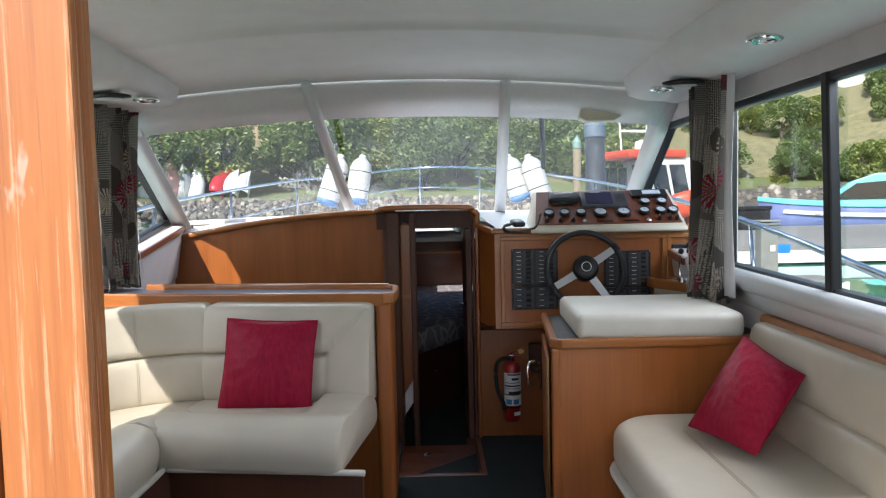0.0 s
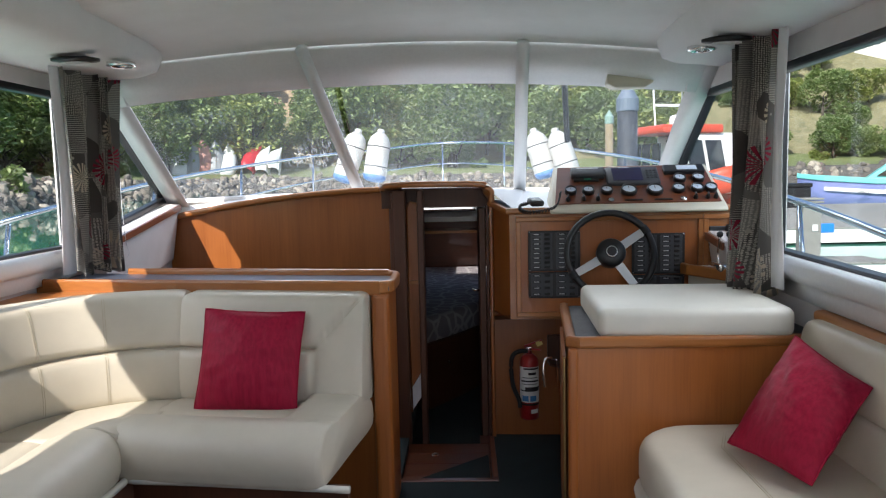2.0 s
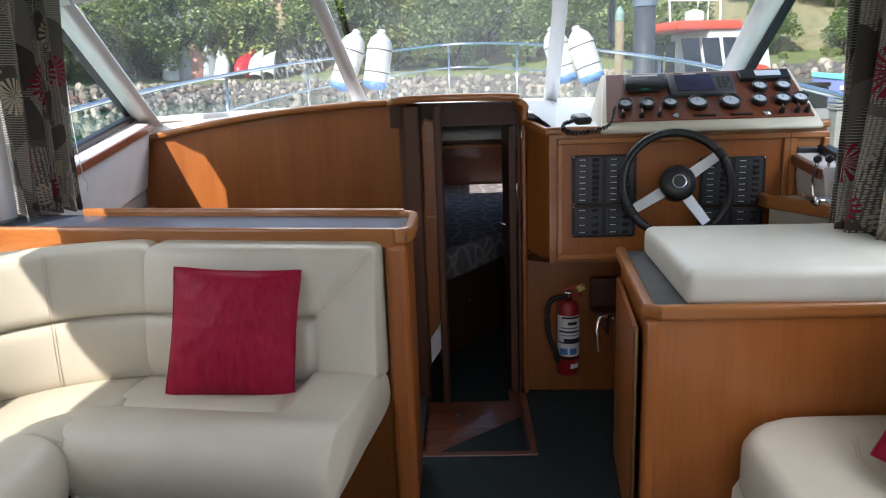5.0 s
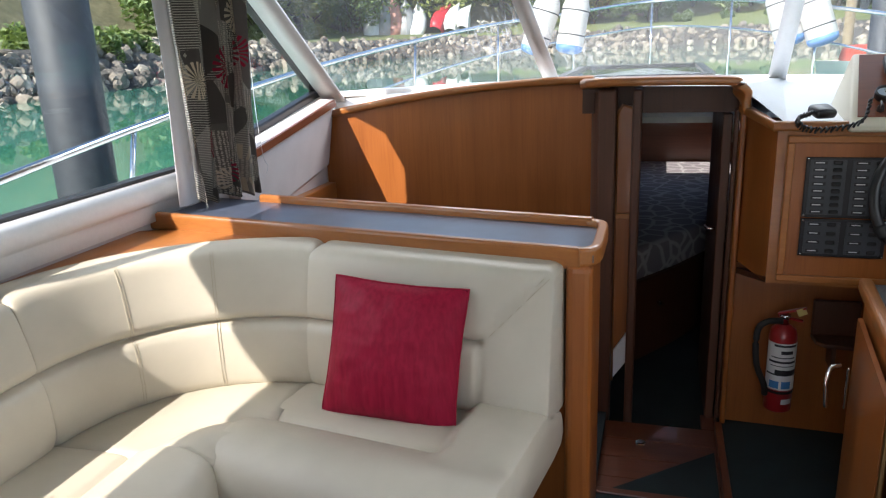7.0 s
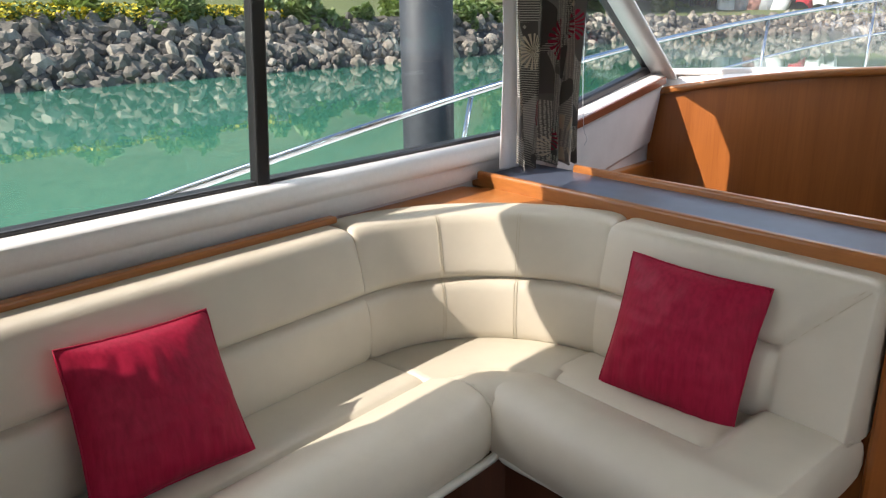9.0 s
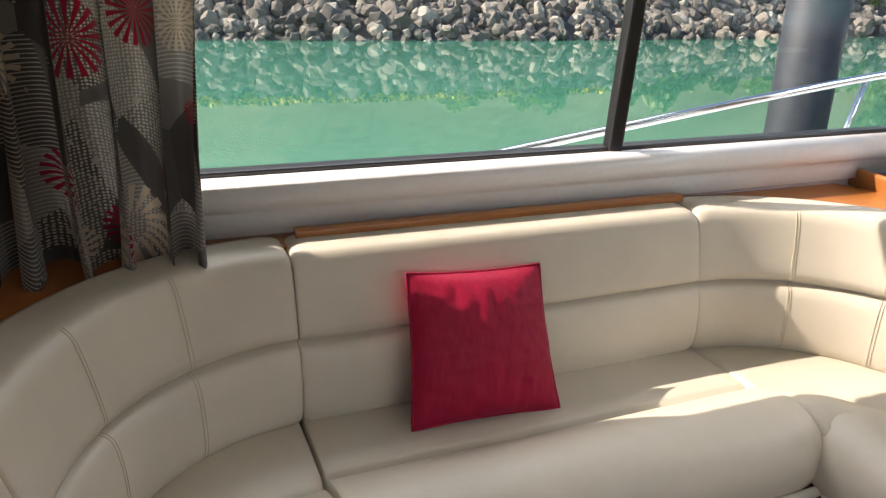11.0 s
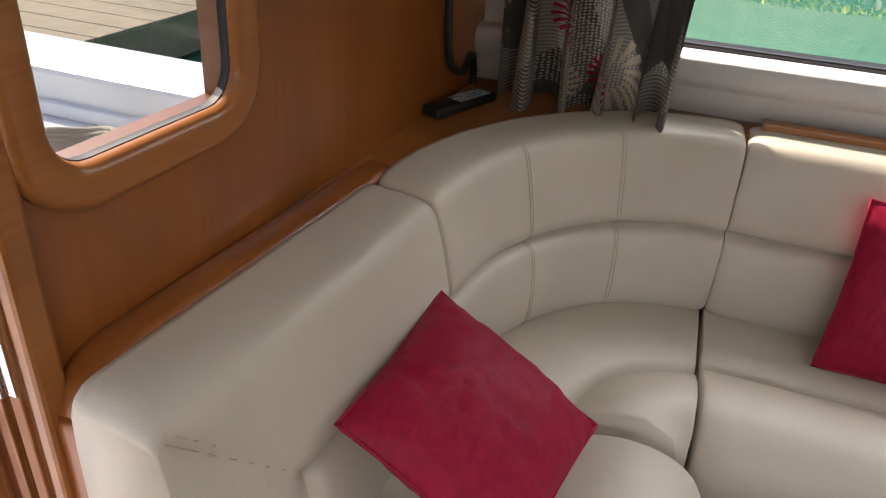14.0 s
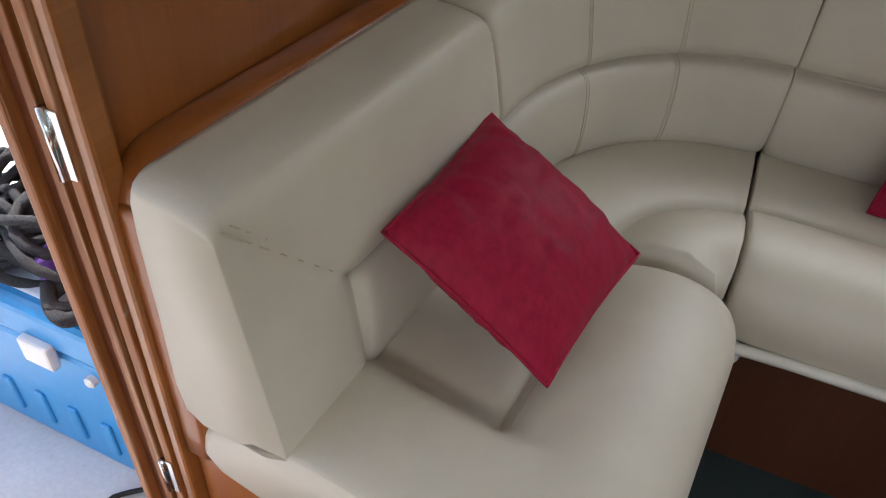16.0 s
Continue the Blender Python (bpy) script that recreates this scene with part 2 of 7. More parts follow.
def prism(points, offset, w=0.0, seg=2):
    """A solid from a flat outline of 3D points, pushed along offset."""
    bm = bmesh.new()
    off = Vector(offset)
    a = [bm.verts.new(p) for p in points]
    b = [bm.verts.new(Vector(p) + off) for p in points]
    n = len(a)
    bm.faces.new(a)
    bm.faces.new(list(reversed(b)))
    for i in range(n):
        bm.faces.new((a[i], b[i], b[(i + 1) % n], a[(i + 1) % n]))
    bmesh.ops.recalc_face_normals(bm, faces=bm.faces)
    return bevel(bm, w, seg)


def ring_prism(outer, inner, offset):
    """A frame: outer outline with a hole, pushed along offset; both with the same count."""
    bm = bmesh.new()
    off = Vector(offset)
    n = len(outer)
    rows = [[bm.verts.new(Vector(p) + o) for p in loop] for o in (Vector(), off) for loop in (outer, inner)]
    for i in range(n):
        j = (i + 1) % n
        bm.faces.new((rows[0][i], rows[0][j], rows[1][j], rows[1][i]))
        bm.faces.new((rows[2][i], rows[3][i], rows[3][j], rows[2][j]))
        bm.faces.new((rows[0][i], rows[2][i], rows[2][j], rows[0][j]))
        bm.faces.new((rows[1][i], rows[1][j], rows[3][j], rows[3][i]))
    bmesh.ops.recalc_face_normals(bm, faces=bm.faces)
    return bm


def smooth_path(points, n=8, closed=False):
    """Catmull-Rom through the points."""
    p = [Vector(q) for q in points]
    out = []
    m = len(p)
    for i in range(m if closed else m - 1):
        a, b, c, d = (p[(i - 1) % m] if closed or i > 0 else p[0], p[i], p[(i + 1) % m], p[(i + 2) % m] if closed or i + 2 < m else p[-1])
        for k in range(n):
            t = k / n
            out.append(0.5 * ((2 * b) + (c - a) * t + (2 * a - 5 * b + 4 * c - d) * t * t + (3 * b - a - 3 * c + d) * t ** 3))
    if not closed:
        out.append(p[-1])
    return out


def sweep(path, profile, closed=False, up=(0, 0, 1), bm=None, cap=True):
    """Sweeps a closed 2D profile (across, up) along a path."""
    bm = bm or bmesh.new()
    path = [Vector(p) for p in path]
    n, rows = len(path), []
    upv = Vector(up)
    for i, p in enumerate(path):
        t = (path[(i + 1) % n] - path[i - 1]) if closed else (path[min(i + 1, n - 1)] - path[max(i - 1, 0)])
        t.normalize()
        side = t.cross(upv)
        if side.length < 1e-4:
            side = t.cross(Vector((1, 0.3, 0)))
        side.normalize()
        u = side.cross(t)
        rows.append([bm.verts.new(p + side * a + u * b) for a, b in profile])
    k = len(profile)
    for i in range(n if closed else n - 1):
        r, s = rows[i], rows[(i + 1) % n]
        for j in range(k):
            bm.faces.new((r[j], r[(j + 1) % k], s[(j + 1) % k], s[j]))
    if cap and not closed:
        bm.faces.new(rows[0])
        bm.faces.new(list(reversed(rows[-1])))
    return bm


def circle(r, n=10):
    return [(r * math.cos(2 * math.pi * i / n), r * math.sin(2 * math.pi * i / n)) for i in range(n)]


def rrect(w, h, r, n=3):
    pts = []
    for cx, cy, a in ((w / 2 - r, h / 2 - r, 0), (-w / 2 + r, h / 2 - r, 90), (-w / 2 + r, -h / 2 + r, 180), (w / 2 - r, -h / 2 + r, 270)):
        for i in range(n + 1):
            t = radians(a + 90 * i / n)
            pts.append((cx + r * math.cos(t), cy + r * math.sin(t)))
    return pts


def tube(path, r, n=10, closed=False, bm=None):
    return sweep(path, circle(r, n), closed, bm=bm)


def lathe(profile, n=20, m=None):
    """Turns (radius, height) pairs round z."""
    bm = bmesh.new()
    rows = [[bm.verts.new((r * math.cos(2 * math.pi * i / n), r * math.sin(2 * math.pi * i / n), h)) for i in range(n)] for r, h in profile]
    for a, b in zip(rows, rows[1:]):
        for i in range(n):
            bm.faces.new((a[i], a[(i + 1) % n], b[(i + 1) % n], b[i]))
    bm.faces.new(list(reversed(rows[0])))
    bm.faces.new(rows[-1])
    return moved(bm, m) if m else bm


def loft(rows, closed=False, bm=None, cap=False):
    """A skin through rows of points with the same count."""
    bm = bm or bmesh.new()
    vs = [[bm.verts.new(p) for p in row] for row in rows]
    k = len(vs[0])
    for a, b in zip(vs, vs[1:]):
        for j in range(k if closed else k - 1):
            bm.faces.new((a[j], a[(j + 1) % k], b[(j + 1) % k], b[j]))
    if cap:
        bm.faces.new(vs[0])
        bm.faces.new(list(reversed(vs[-1])))
    return bm


def thick(bm, t):
    """Gives an open skin thickness along its normals."""
    bmesh.ops.recalc_face_normals(bm, faces=bm.faces)
    bmesh.ops.solidify(bm, geom=list(bm.faces), thickness=t)
    return bm

# ---- hull, walls, roof ----
PX, SX = -1.26, 1.72          # inner faces of the port and starboard sides
AFT = 0.985                   # inner face of the aft bulkhead


def yz(points, x):
    return [(x, y, z) for y, z in points]


def side_wall(name, x, out, sill0, sill1, top, y_aft, y_mid0, y_mid1, post_lo, post_hi, label):
    """One cabin side: a low band, a head band and two piers round the window openings."""
    bm = prism(yz([(AFT, -0.05), (5.2, -0.05), (5.2, post_lo[1] - 0.03), (post_lo[0], post_lo[1]), (y_mid1, sill1), (y_mid0, sill1), (y_aft, sill0), (AFT, sill0)], x), (out, 0, 0))
    merge(bm, prism(yz([(AFT, top), (y_mid1, top), (y_mid1, post_hi[1]), (post_hi[0], post_hi[1]), (4.35, 2.1), (AFT, 2.1)], x), (out, 0, 0)))
    merge(bm, prism(yz([(AFT, sill0), (y_aft, sill0), (y_aft, top), (AFT, top)], x), (out, 0, 0)))
    merge(bm, prism(yz([(y_mid0, sill1), (y_mid1, sill1), (y_mid1, top), (y_mid0, top)], x), (out, 0, 0)))
    return structure(name, bm, LINER, label)


side_wall("wall_port", PX, -0.07, 1.035, 1.05, 1.745, 1.28, 3.84, 3.9, (4.95, 1.225), (4.13, 1.825), "white vinyl-lined cabin side with window openings")
side_wall("wall_starboard", SX, 0.07, 0.975, 1.015, 1.725, 1.28, 3.46, 3.6, (4.95, 1.2), (4.24, 1.725), "white vinyl-lined cabin side with window openings")


def frame_strip(a, b, w, d, mtl, parent, nm="window_frame"):
    """A straight frame bar of the section w x d from a to b."""
    bm = sweep([a, b], rrect(d, w, min(w, d) * 0.2, 2))
    return part(nm, bm, mtl, parent)


def side_window(name, x, out, sill0, sill1, top, y_aft, y_mid0, y_mul, post, label):
    w = tagged(new(name), label, "window", kind="structure")
    xm = x + out * 0.5
    pts = [(y_aft, sill0), (y_mid0, sill1), (y_mid0, top), (y_aft, top)]
    for i in range(4):
        (ya, za), (yb, zb) = pts[i], pts[(i + 1) % 4]
        frame_strip((xm, ya, za), (xm, yb, zb), (0.024, 0.04, 0.06, 0.04)[i], 0.05, ALU_DARK, w)
    zs = sill0 + (sill1 - sill0) * (y_mul - y_aft) / (y_mid0 - y_aft)
    frame_strip((xm - out * 0.2, y_mul - 0.015, zs), (xm - out * 0.2, y_mul + 0.03, top), 0.045, 0.04, ALU_DARK, w, "mullion")
    for ya, yb, za, zb, dx in ((y_aft, y_mul + 0.03, sill0, zs, -0.012), (y_mul - 0.03, y_mid0, zs, sill1, 0.012)):
        p = part("pane", prism(yz([(ya, za), (yb, zb), (yb, top), (ya, top)], xm + dx), (0.005, 0, 0)), GLASS, w)
        p.visible_shadow = False
    return w


side_window("window_1", PX, -0.07, 1.035, 1.05, 1.745, 1.28, 3.84, 2.63, None, "sliding cabin window in a black aluminium frame")
side_window("window_2", SX, 0.07, 0.975, 1.015, 1.725, 1.28, 3.46, 2.6, None, "sliding cabin window in a black aluminium frame")


def quarter_window(name, x, out, y0, z0, lo, hi, top):
    w = tagged(new(name), "small triangular forward cabin window in a black frame", "window", kind="structure")
    xm = x + out * 0.35
    pts = [(y0, z0), (lo[0] - 0.02, lo[1] + 0.01), (hi[0] - 0.02, hi[1] - 0.01), (y0, top - 0.01)]
    for i in range(4):
        frame_strip((xm, *pts[i]), (xm, *pts[(i + 1) % 4]), 0.04, 0.05, ALU_DARK, w)
    xi = x - out * 1.3
    s_ = 1 if out < 0 else -1
    rows_ = [[(x, y, z - 0.36), (x + s_ * 0.03, y, z - 0.33), (x + s_ * 0.08, y, z - 0.03), (x + s_ * 0.086, y, z - 0.012), (x + s_ * 0.08, y, z - 0.004), (x, y, z - 0.004)] for y, z in ((y0 + 0.09, z0 + 0.014), (lo[0] - 0.07, lo[1] - 0.014))]
    part("sill_panel", loft(rows_, True, cap=True), LINER, w, "sloping vinyl-lined sill panel")
    frame_strip((xi, y0 + 0.09, z0 - 0.012), (xi, lo[0] - 0.075, lo[1] - 0.038), 0.034, 0.012, TEAK_RED, w, "wooden_trim")
    p = part("pane", prism(yz(pts, xm), (0.005, 0, 0)), GLASS, w)
    p.visible_shadow = False


quarter_window("window_3", PX, -0.07, 3.91, 1.055, (4.95, 1.225), (4.13, 1.825), 1.825)
quarter_window("window_4", SX, 0.07, 3.61, 1.02, (4.95, 1.2), (4.24, 1.725), 1.725)

# window ledges of padded white vinyl and the teak capping above the settees
for nm, xs, sg, z0, z1, y1 in (("trim_ledge_port", PX, 1, 1.015, 1.03, 3.84), ("trim_ledge_starboard", SX, -1, 0.955, 0.995, 3.46)):
    prof = [(0.0, 0.02), (0.03, 0.02), (0.052, 0.008), (0.056, -0.02), (0.05, -0.045), (0.032, -0.053), (0.03, -0.06), (0.03, -0.112), (0.0, -0.112)]
    prof = [(a * sg, b) for a, b in prof]
    structure(nm, sweep([(xs, 1.0, z0), (xs, y1, z1)], prof), WHITE, "padded white vinyl window ledge", True)

structure("trim_side_rail", box(-1.258, -1.205, 3.93, 4.898, 0.7, 0.785, 0.008), TEAK_Y, "teak rail along the port side")

# windscreen geometry
def ws_base(x):
    return Vector((x, 5.17 - 0.09 * (x - 0.25) ** 2, 1.25 - 0.012 * (x - 0.25) ** 2))


def ws_top(x):
    return Vector((0.25 + (x - 0.25) * 0.985, 4.07 - 0.03 * (x - 0.25) ** 2, 1.975 - 0.05 * (x - 0.25) ** 2))


def ws(x, t):
    return ws_base(x).lerp(ws_top(x), t)


WX0, WX1 = -1.2, 1.68
xs = [WX0 + (WX1 - WX0) * i / 24 for i in range(25)]
T_GLASS = 0.8
hd = loft([[ws(x, t) for x in xs] for t in (T_GLASS, 0.9, 1.0)])
structure("wall_windscreen_header", thick(hd, 0.04), WHITE, "white moulded panel above the windscreen", True)
wind = tagged(new("window_5"), "three-pane raked windscreen with white mullions", "windscreen", kind="structure")
for a, b in ((WX0, -0.13), (-0.1, 0.85), (0.88, WX1)):
    row = [a + (b - a) * i / 8 for i in range(9)]
    g = part("pane", thick(loft([[ws(x, t) + Vector((0, 0.02, 0)) for x in row] for t in (0.0, T_GLASS + 0.02)]), 0.005), GLASS_SALT, wind)
    g.visible_shadow = False


def mullion(b, t, w0, w1, nm="mullion"):
    bm = bmesh.new()
    rows = []
    d = (t - b).normalized()
    side = Vector((1, 0, 0))
    nrm = d.cross(side).normalized()
    side = nrm.cross(d).normalized()
    for k in range(5):
        w = w0 + (w1 - w0) * k / 4
        p = b.lerp(t, k / 4)
        rows.append([p + side * (a * w) + nrm * (c * 0.035) for a, c in ((-0.5, -0.3), (-0.4, 0.4), (-0.2, 0.6), (0.2, 0.6), (0.4, 0.4), (0.5, -0.3))])
    return part(nm, loft(rows, True, cap=True), WHITE, wind, "white painted mullion", True)


mullion(ws_base(-0.113) + Vector((0, -0.05, -0.02)), ws_top(-0.225) + Vector((0, -0.05, -0.02)), 0.075, 0.06)
mullion(ws_base(0.868) + Vector((0, -0.05, -0.02)), ws_top(0.82) + Vector((0, -0.05, -0.02)), 0.075, 0.06)
for x, q in ((WX0, -1), (WX1, 1)):
    mullion(ws_base(x) + Vector((0, -0.03, -0.03)), ws_top(x) + Vector((0, -0.03, 0)), 0.12, 0.12, "pillar")
part("sill", sweep([ws_base(x) + Vector((0, -0.01, -0.005)) for x in xs], rrect(0.05, 0.03, 0.008)), WHITE, wind, "", True)

# ceiling with its crown, a shallow raised step across it, and the side soffits
def roof_z(x, y):
    return 2.045 - 0.055 * (x - 0.25) ** 2 - 0.012 * max(0.0, y - 3.0) ** 2


cx = [-1.33 + 3.12 * i / 26 for i in range(27)]
rows = []
for y, dz in ((0.93, 0), (2.0, 0), (3.1, 0), (3.2, 0), (3.215, -0.012), (3.25, -0.016), (3.8, -0.03), (4.0, -0.045), (4.07, -0.06)):
    rows.append([(x, y, roof_z(x, y) + dz) for x in cx])
for j, x in enumerate(cx):
    rows[-1][j] = tuple(ws_top(x) + Vector((0, -0.02, -0.01)))
structure("ceiling", loft(rows), HEADLINER, "white vinyl headlining with a shallow crown", True)
rf = loft([[(x, y, roof_z(x, y) + 0.06) for x in [-1.335 + 3.125 * i / 20 for i in range(21)]] for y in (0.5, 1.0, 2.5, 3.9, 4.15)])
structure("roof", thick(rf, 0.03), WHITE, "white moulded cabin roof", True)


def soffit(name, xa, xb, y1):
    bm = bmesh.new()
    rows = []
    for y, k in ((0.95, 1), (2.0, 1), (3.2, 1), (y1 - 0.25, 1.0), (y1 - 0.1, 0.98), (y1 - 0.03, 0.92), (y1, 0.8)):
        w = (xb - xa)
        z0 = 1.83
        rows.append([(xa, y, 2.08), (xa, y, z0 - 0.02), (xa + w * 0.75 * k, y, z0), (xa + w * 0.93 * k, y, z0 + 0.02), (xa + w * k, y, z0 + 0.075), (xa + w * 1.02 * k, y, 2.08)])
    return structure(name, loft(rows, True, bm, True), HEADLINER, "padded white side soffit below the ceiling", True)


soffit("ceiling_soffit_port", PX - 0.02, -0.84, 4.04)
soffit("ceiling_soffit_starboard", SX + 0.02, 1.4, 4.04)

# ---- floor, step well, forward cabin shell ----
fl = box(-1.3, 0.22, AFT - 0.1, 5.2, -0.06, 0)
merge(fl, box(0.22, 0.64, AFT - 0.1, 3.66, -0.06, 0))
merge(fl, box(0.64, 1.75, AFT - 0.1, 4.35, -0.06, 0))
structure("floor", fl, CARPET, "dark green carpeted cabin sole")
st = thing("companion_step", "varnished teak step down with a carpet inset", "step")
for k in range(4):
    part("tread_board", box(0.2, 0.66, 3.676 + 0.132 * k, 3.805 + 0.132 * k, -0.075, -0.035 - 0.001 * (k % 2), 0.002, 1), TEAK_RED, st)
part("tread_board", box(0.585, 0.66, 4.203, 4.32, -0.075, -0.035, 0.002, 1), TEAK_RED, st)
part("drain", lathe([(0.02, -0.034), (0.018, -0.03), (0.008, -0.031)], 12, Matrix.Translation((0.36, 4.05, 0))), STEEL, st, "small steel drain fitting")
part("edge_strip", box(0.2, 0.655, 3.645, 3.675, -0.05, 0.006, 0.003), TEAK_RED, st)
part("edge_strip", box(0.63, 0.655, 3.675, 4.2, -0.05, 0.006, 0.003), TEAK_RED, st)
part("carpet_inset", prism([(0.24, 3.69, -0.033), (0.62, 3.69, -0.033), (0.62, 4.02, -0.033)], (0, 0, 0.008)), CARPET, st, "dark green carpet")

# forward bulkhead panel over the galley well
bk = []
for i in range(13):
    t = i / 12
    x = -1.25 + 1.34 * t
    bk.append((x, 4.9, 1.11 + 0.145 * (1 - (1 - t) ** 1.9)))
structure("wall_forward", prism(bk + [(0.09, 4.9, -0.05), (-1.25, 4.9, -0.05)], (0, 0.03, 0)), TEAK_V, "varnished teak forward bulkhead panel")
structure("trim_forward_cap", sweep([(x, y + 0.005, z + 0.012) for x, y, z in bk], rrect(0.07, 0.035, 0.012)), TEAK_X, "teak capping rail", True)
led = loft([[(x, 4.92, 1.115 + 0.145 * (1 - (1 - (i / 12)) ** 1.9)) for i, x in enumerate([-1.25 + 1.34 * k / 12 for k in range(13)])], [ws_base(-1.25 + 1.34 * k / 12) for k in range(13)]])
structure("trim_deck_ledge_port", led, WHITE, "white moulded ledge below the windscreen", True)
led = loft([[(0.09, 4.9, 1.255), (0.15, 4.25, 1.28), (0.64, 4.25, 1.27), (0.76, 3.97, 1.17), (1.75, 3.95, 1.17)], [ws_base(x) for x in (0.09, 0.2, 0.66, 0.9, 1.68)]])
structure("trim_deck_ledge_starboard", led, WHITE, "white moulded ledge below the windscreen")

# companionway surround
dw = thing("companionway", "dark teak companionway surround leading down to the forward cabin", "doorway")
side = smooth_path([(0.09, 4.9, 0), (0.1, 4.75, 0), (0.13, 4.4, 0), (0.17, 4.25, 0)], 5)
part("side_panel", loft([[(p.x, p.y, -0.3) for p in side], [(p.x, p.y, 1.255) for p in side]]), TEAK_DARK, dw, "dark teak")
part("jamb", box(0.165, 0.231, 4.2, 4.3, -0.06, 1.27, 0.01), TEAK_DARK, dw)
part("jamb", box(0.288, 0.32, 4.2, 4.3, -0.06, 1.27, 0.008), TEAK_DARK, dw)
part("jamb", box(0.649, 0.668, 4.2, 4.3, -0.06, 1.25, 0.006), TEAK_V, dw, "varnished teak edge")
# added dark board in place of the shaded cabin ceiling seen through the opening
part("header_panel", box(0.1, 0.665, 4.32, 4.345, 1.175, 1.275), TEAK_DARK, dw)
hdpath = smooth_path([(0.1, 4.82, 1.262), (0.12, 4.5, 1.272), (0.155, 4.28, 1.285), (0.22, 4.215, 1.297), (0.59, 4.215, 1.293), (0.635, 4.215, 1.275), (0.655, 4.22, 1.235), (0.668, 4.22, 1.19)], 6)
part("head", sweep(hdpath, rrect(0.1, 0.03, 0.01)), TEAK_X, dw, "varnished teak", True)
mp_ = [(0.232, 4.25, 0.24), (0.287, 4.25, 0.33), (0.287, 4.25, 1.205), (0.25, 4.25, 1.215), (0.232, 4.25, 1.19)]
part("mirror_panel", prism(mp_, (0, 0.02, 0)), TEAK_V, dw, "varnished teak locker door")
part("panel_edge", tube([(x, y - 0.004, z) for x, y, z in ((0.236, 4.25, 0.12), (0.236, 4.25, 1.18), (0.255, 4.25, 1.208), (0.284, 4.25, 1.2))], 0.005, 6), TEAK_X, dw, "pale worn teak edge", True)
part("panel_batten", box(0.236, 0.286, 4.238, 4.25, 0.79, 0.81, 0.003), TEAK_X, dw)
part("panel_foot", prism([(0.232, 4.245, 0.12), (0.287, 4.25, 0.2), (0.287, 4.25, 0.325), (0.232, 4.245, 0.235)], (0, 0.02, 0)), WHITE, dw, "white painted edge")
cdoor = thing("cabin_door", "dark varnished teak cabin door standing open edge-on", "door")
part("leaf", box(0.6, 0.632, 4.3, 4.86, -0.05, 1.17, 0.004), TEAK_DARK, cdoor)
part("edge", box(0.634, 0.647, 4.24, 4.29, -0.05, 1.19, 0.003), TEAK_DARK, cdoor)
part("handle", tube([(0.598, 4.33, 0.74), (0.57, 4.33, 0.74), (0.565, 4.36, 0.74), (0.565, 4.4, 0.735)], 0.006, 8), CHROME, cdoor, "chrome lever handle", True)
for z in (0.62, 1.12):
    part("catch", box(0.646, 0.652, 4.225, 4.24, z, z + 0.03, 0.002), STEEL, cdoor, "small steel catch")

structure("floor_cabin", box(-0.9, 1.75, 4.2, 7.4, -0.1, -0.055), CARPET, "dark carpeted forward cabin sole")
cw = box(-0.92, -0.9, 4.95, 7.4, -0.3, 1.06)
merge(cw, box(1.75, 1.77, 4.4, 7.4, -0.3, 1.06))
merge(cw, box(-0.9, 1.75, 7.4, 7.42, -0.3, 1.06))
merge(cw, box(0.67, 1.75, 4.34, 4.36, -0.3, 1.15))
merge(cw, box(-0.9, 0.12, 4.96, 4.98, -0.3, 1.2))
structure("wall_cabin", cw, TEAK_RED, "dark teak-lined forward cabin walls")
cc_ = box(-0.92, 0.14, 4.98, 7.42, 1.062, 1.09)
merge(cc_, box(0.62, 1.77, 4.36, 7.42, 1.062, 1.09))
merge(cc_, box(0.14, 0.62, 6.75, 7.42, 1.062, 1.09))
merge(cc_, box(0.14, 0.62, 4.98, 5.75, 1.062, 1.09))
merge(cc_, box(0.1, 0.62, 4.35, 4.975, 1.175, 1.2))
structure("ceiling_cabin", cc_, HEADLINER, "low lined ceiling of the forward cabin")
berth = thing("berth", "forward berth with a grey patterned coverlet", "bed")
plan = [(-0.85, 4.995), (0.2, 4.995), (0.26, 4.78), (0.31, 4.83), (0.49, 5.1), (0.7, 5.48), (1.05, 6.0), (1.72, 6.5), (1.72, 7.36), (-0.85, 7.36)]
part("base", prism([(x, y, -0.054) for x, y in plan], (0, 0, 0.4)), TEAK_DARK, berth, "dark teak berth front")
mt = prism([(x - 0.012, y + 0.012, 0.348) for x, y in plan], (0, 0, 0.15))
bmesh.ops.bevel(mt, geom=[e for e in mt.edges if abs(e.verts[0].co.z - e.verts[1].co.z) < 0.001 and e.verts[0].co.z > 0.4], offset=0.04, segments=3, affect="EDGES", profile=0.5)
part("mattress", mt, None, berth, "", True)
part("knob", lathe([(0.008, 0), (0.012, 0.012), (0.006, 0.02)], 10, pose(0.41, 4.97, 0.2, 90, 0, 35)), STEEL, berth, "steel knob")
shelf = thing("cabin_shelf", "teak shelf along the forward cabin end", "shelf")
part("board", box(-0.88, 1.74, 7.1, 7.39, 0.83, 0.855, 0.006), TEAK_X, shelf)

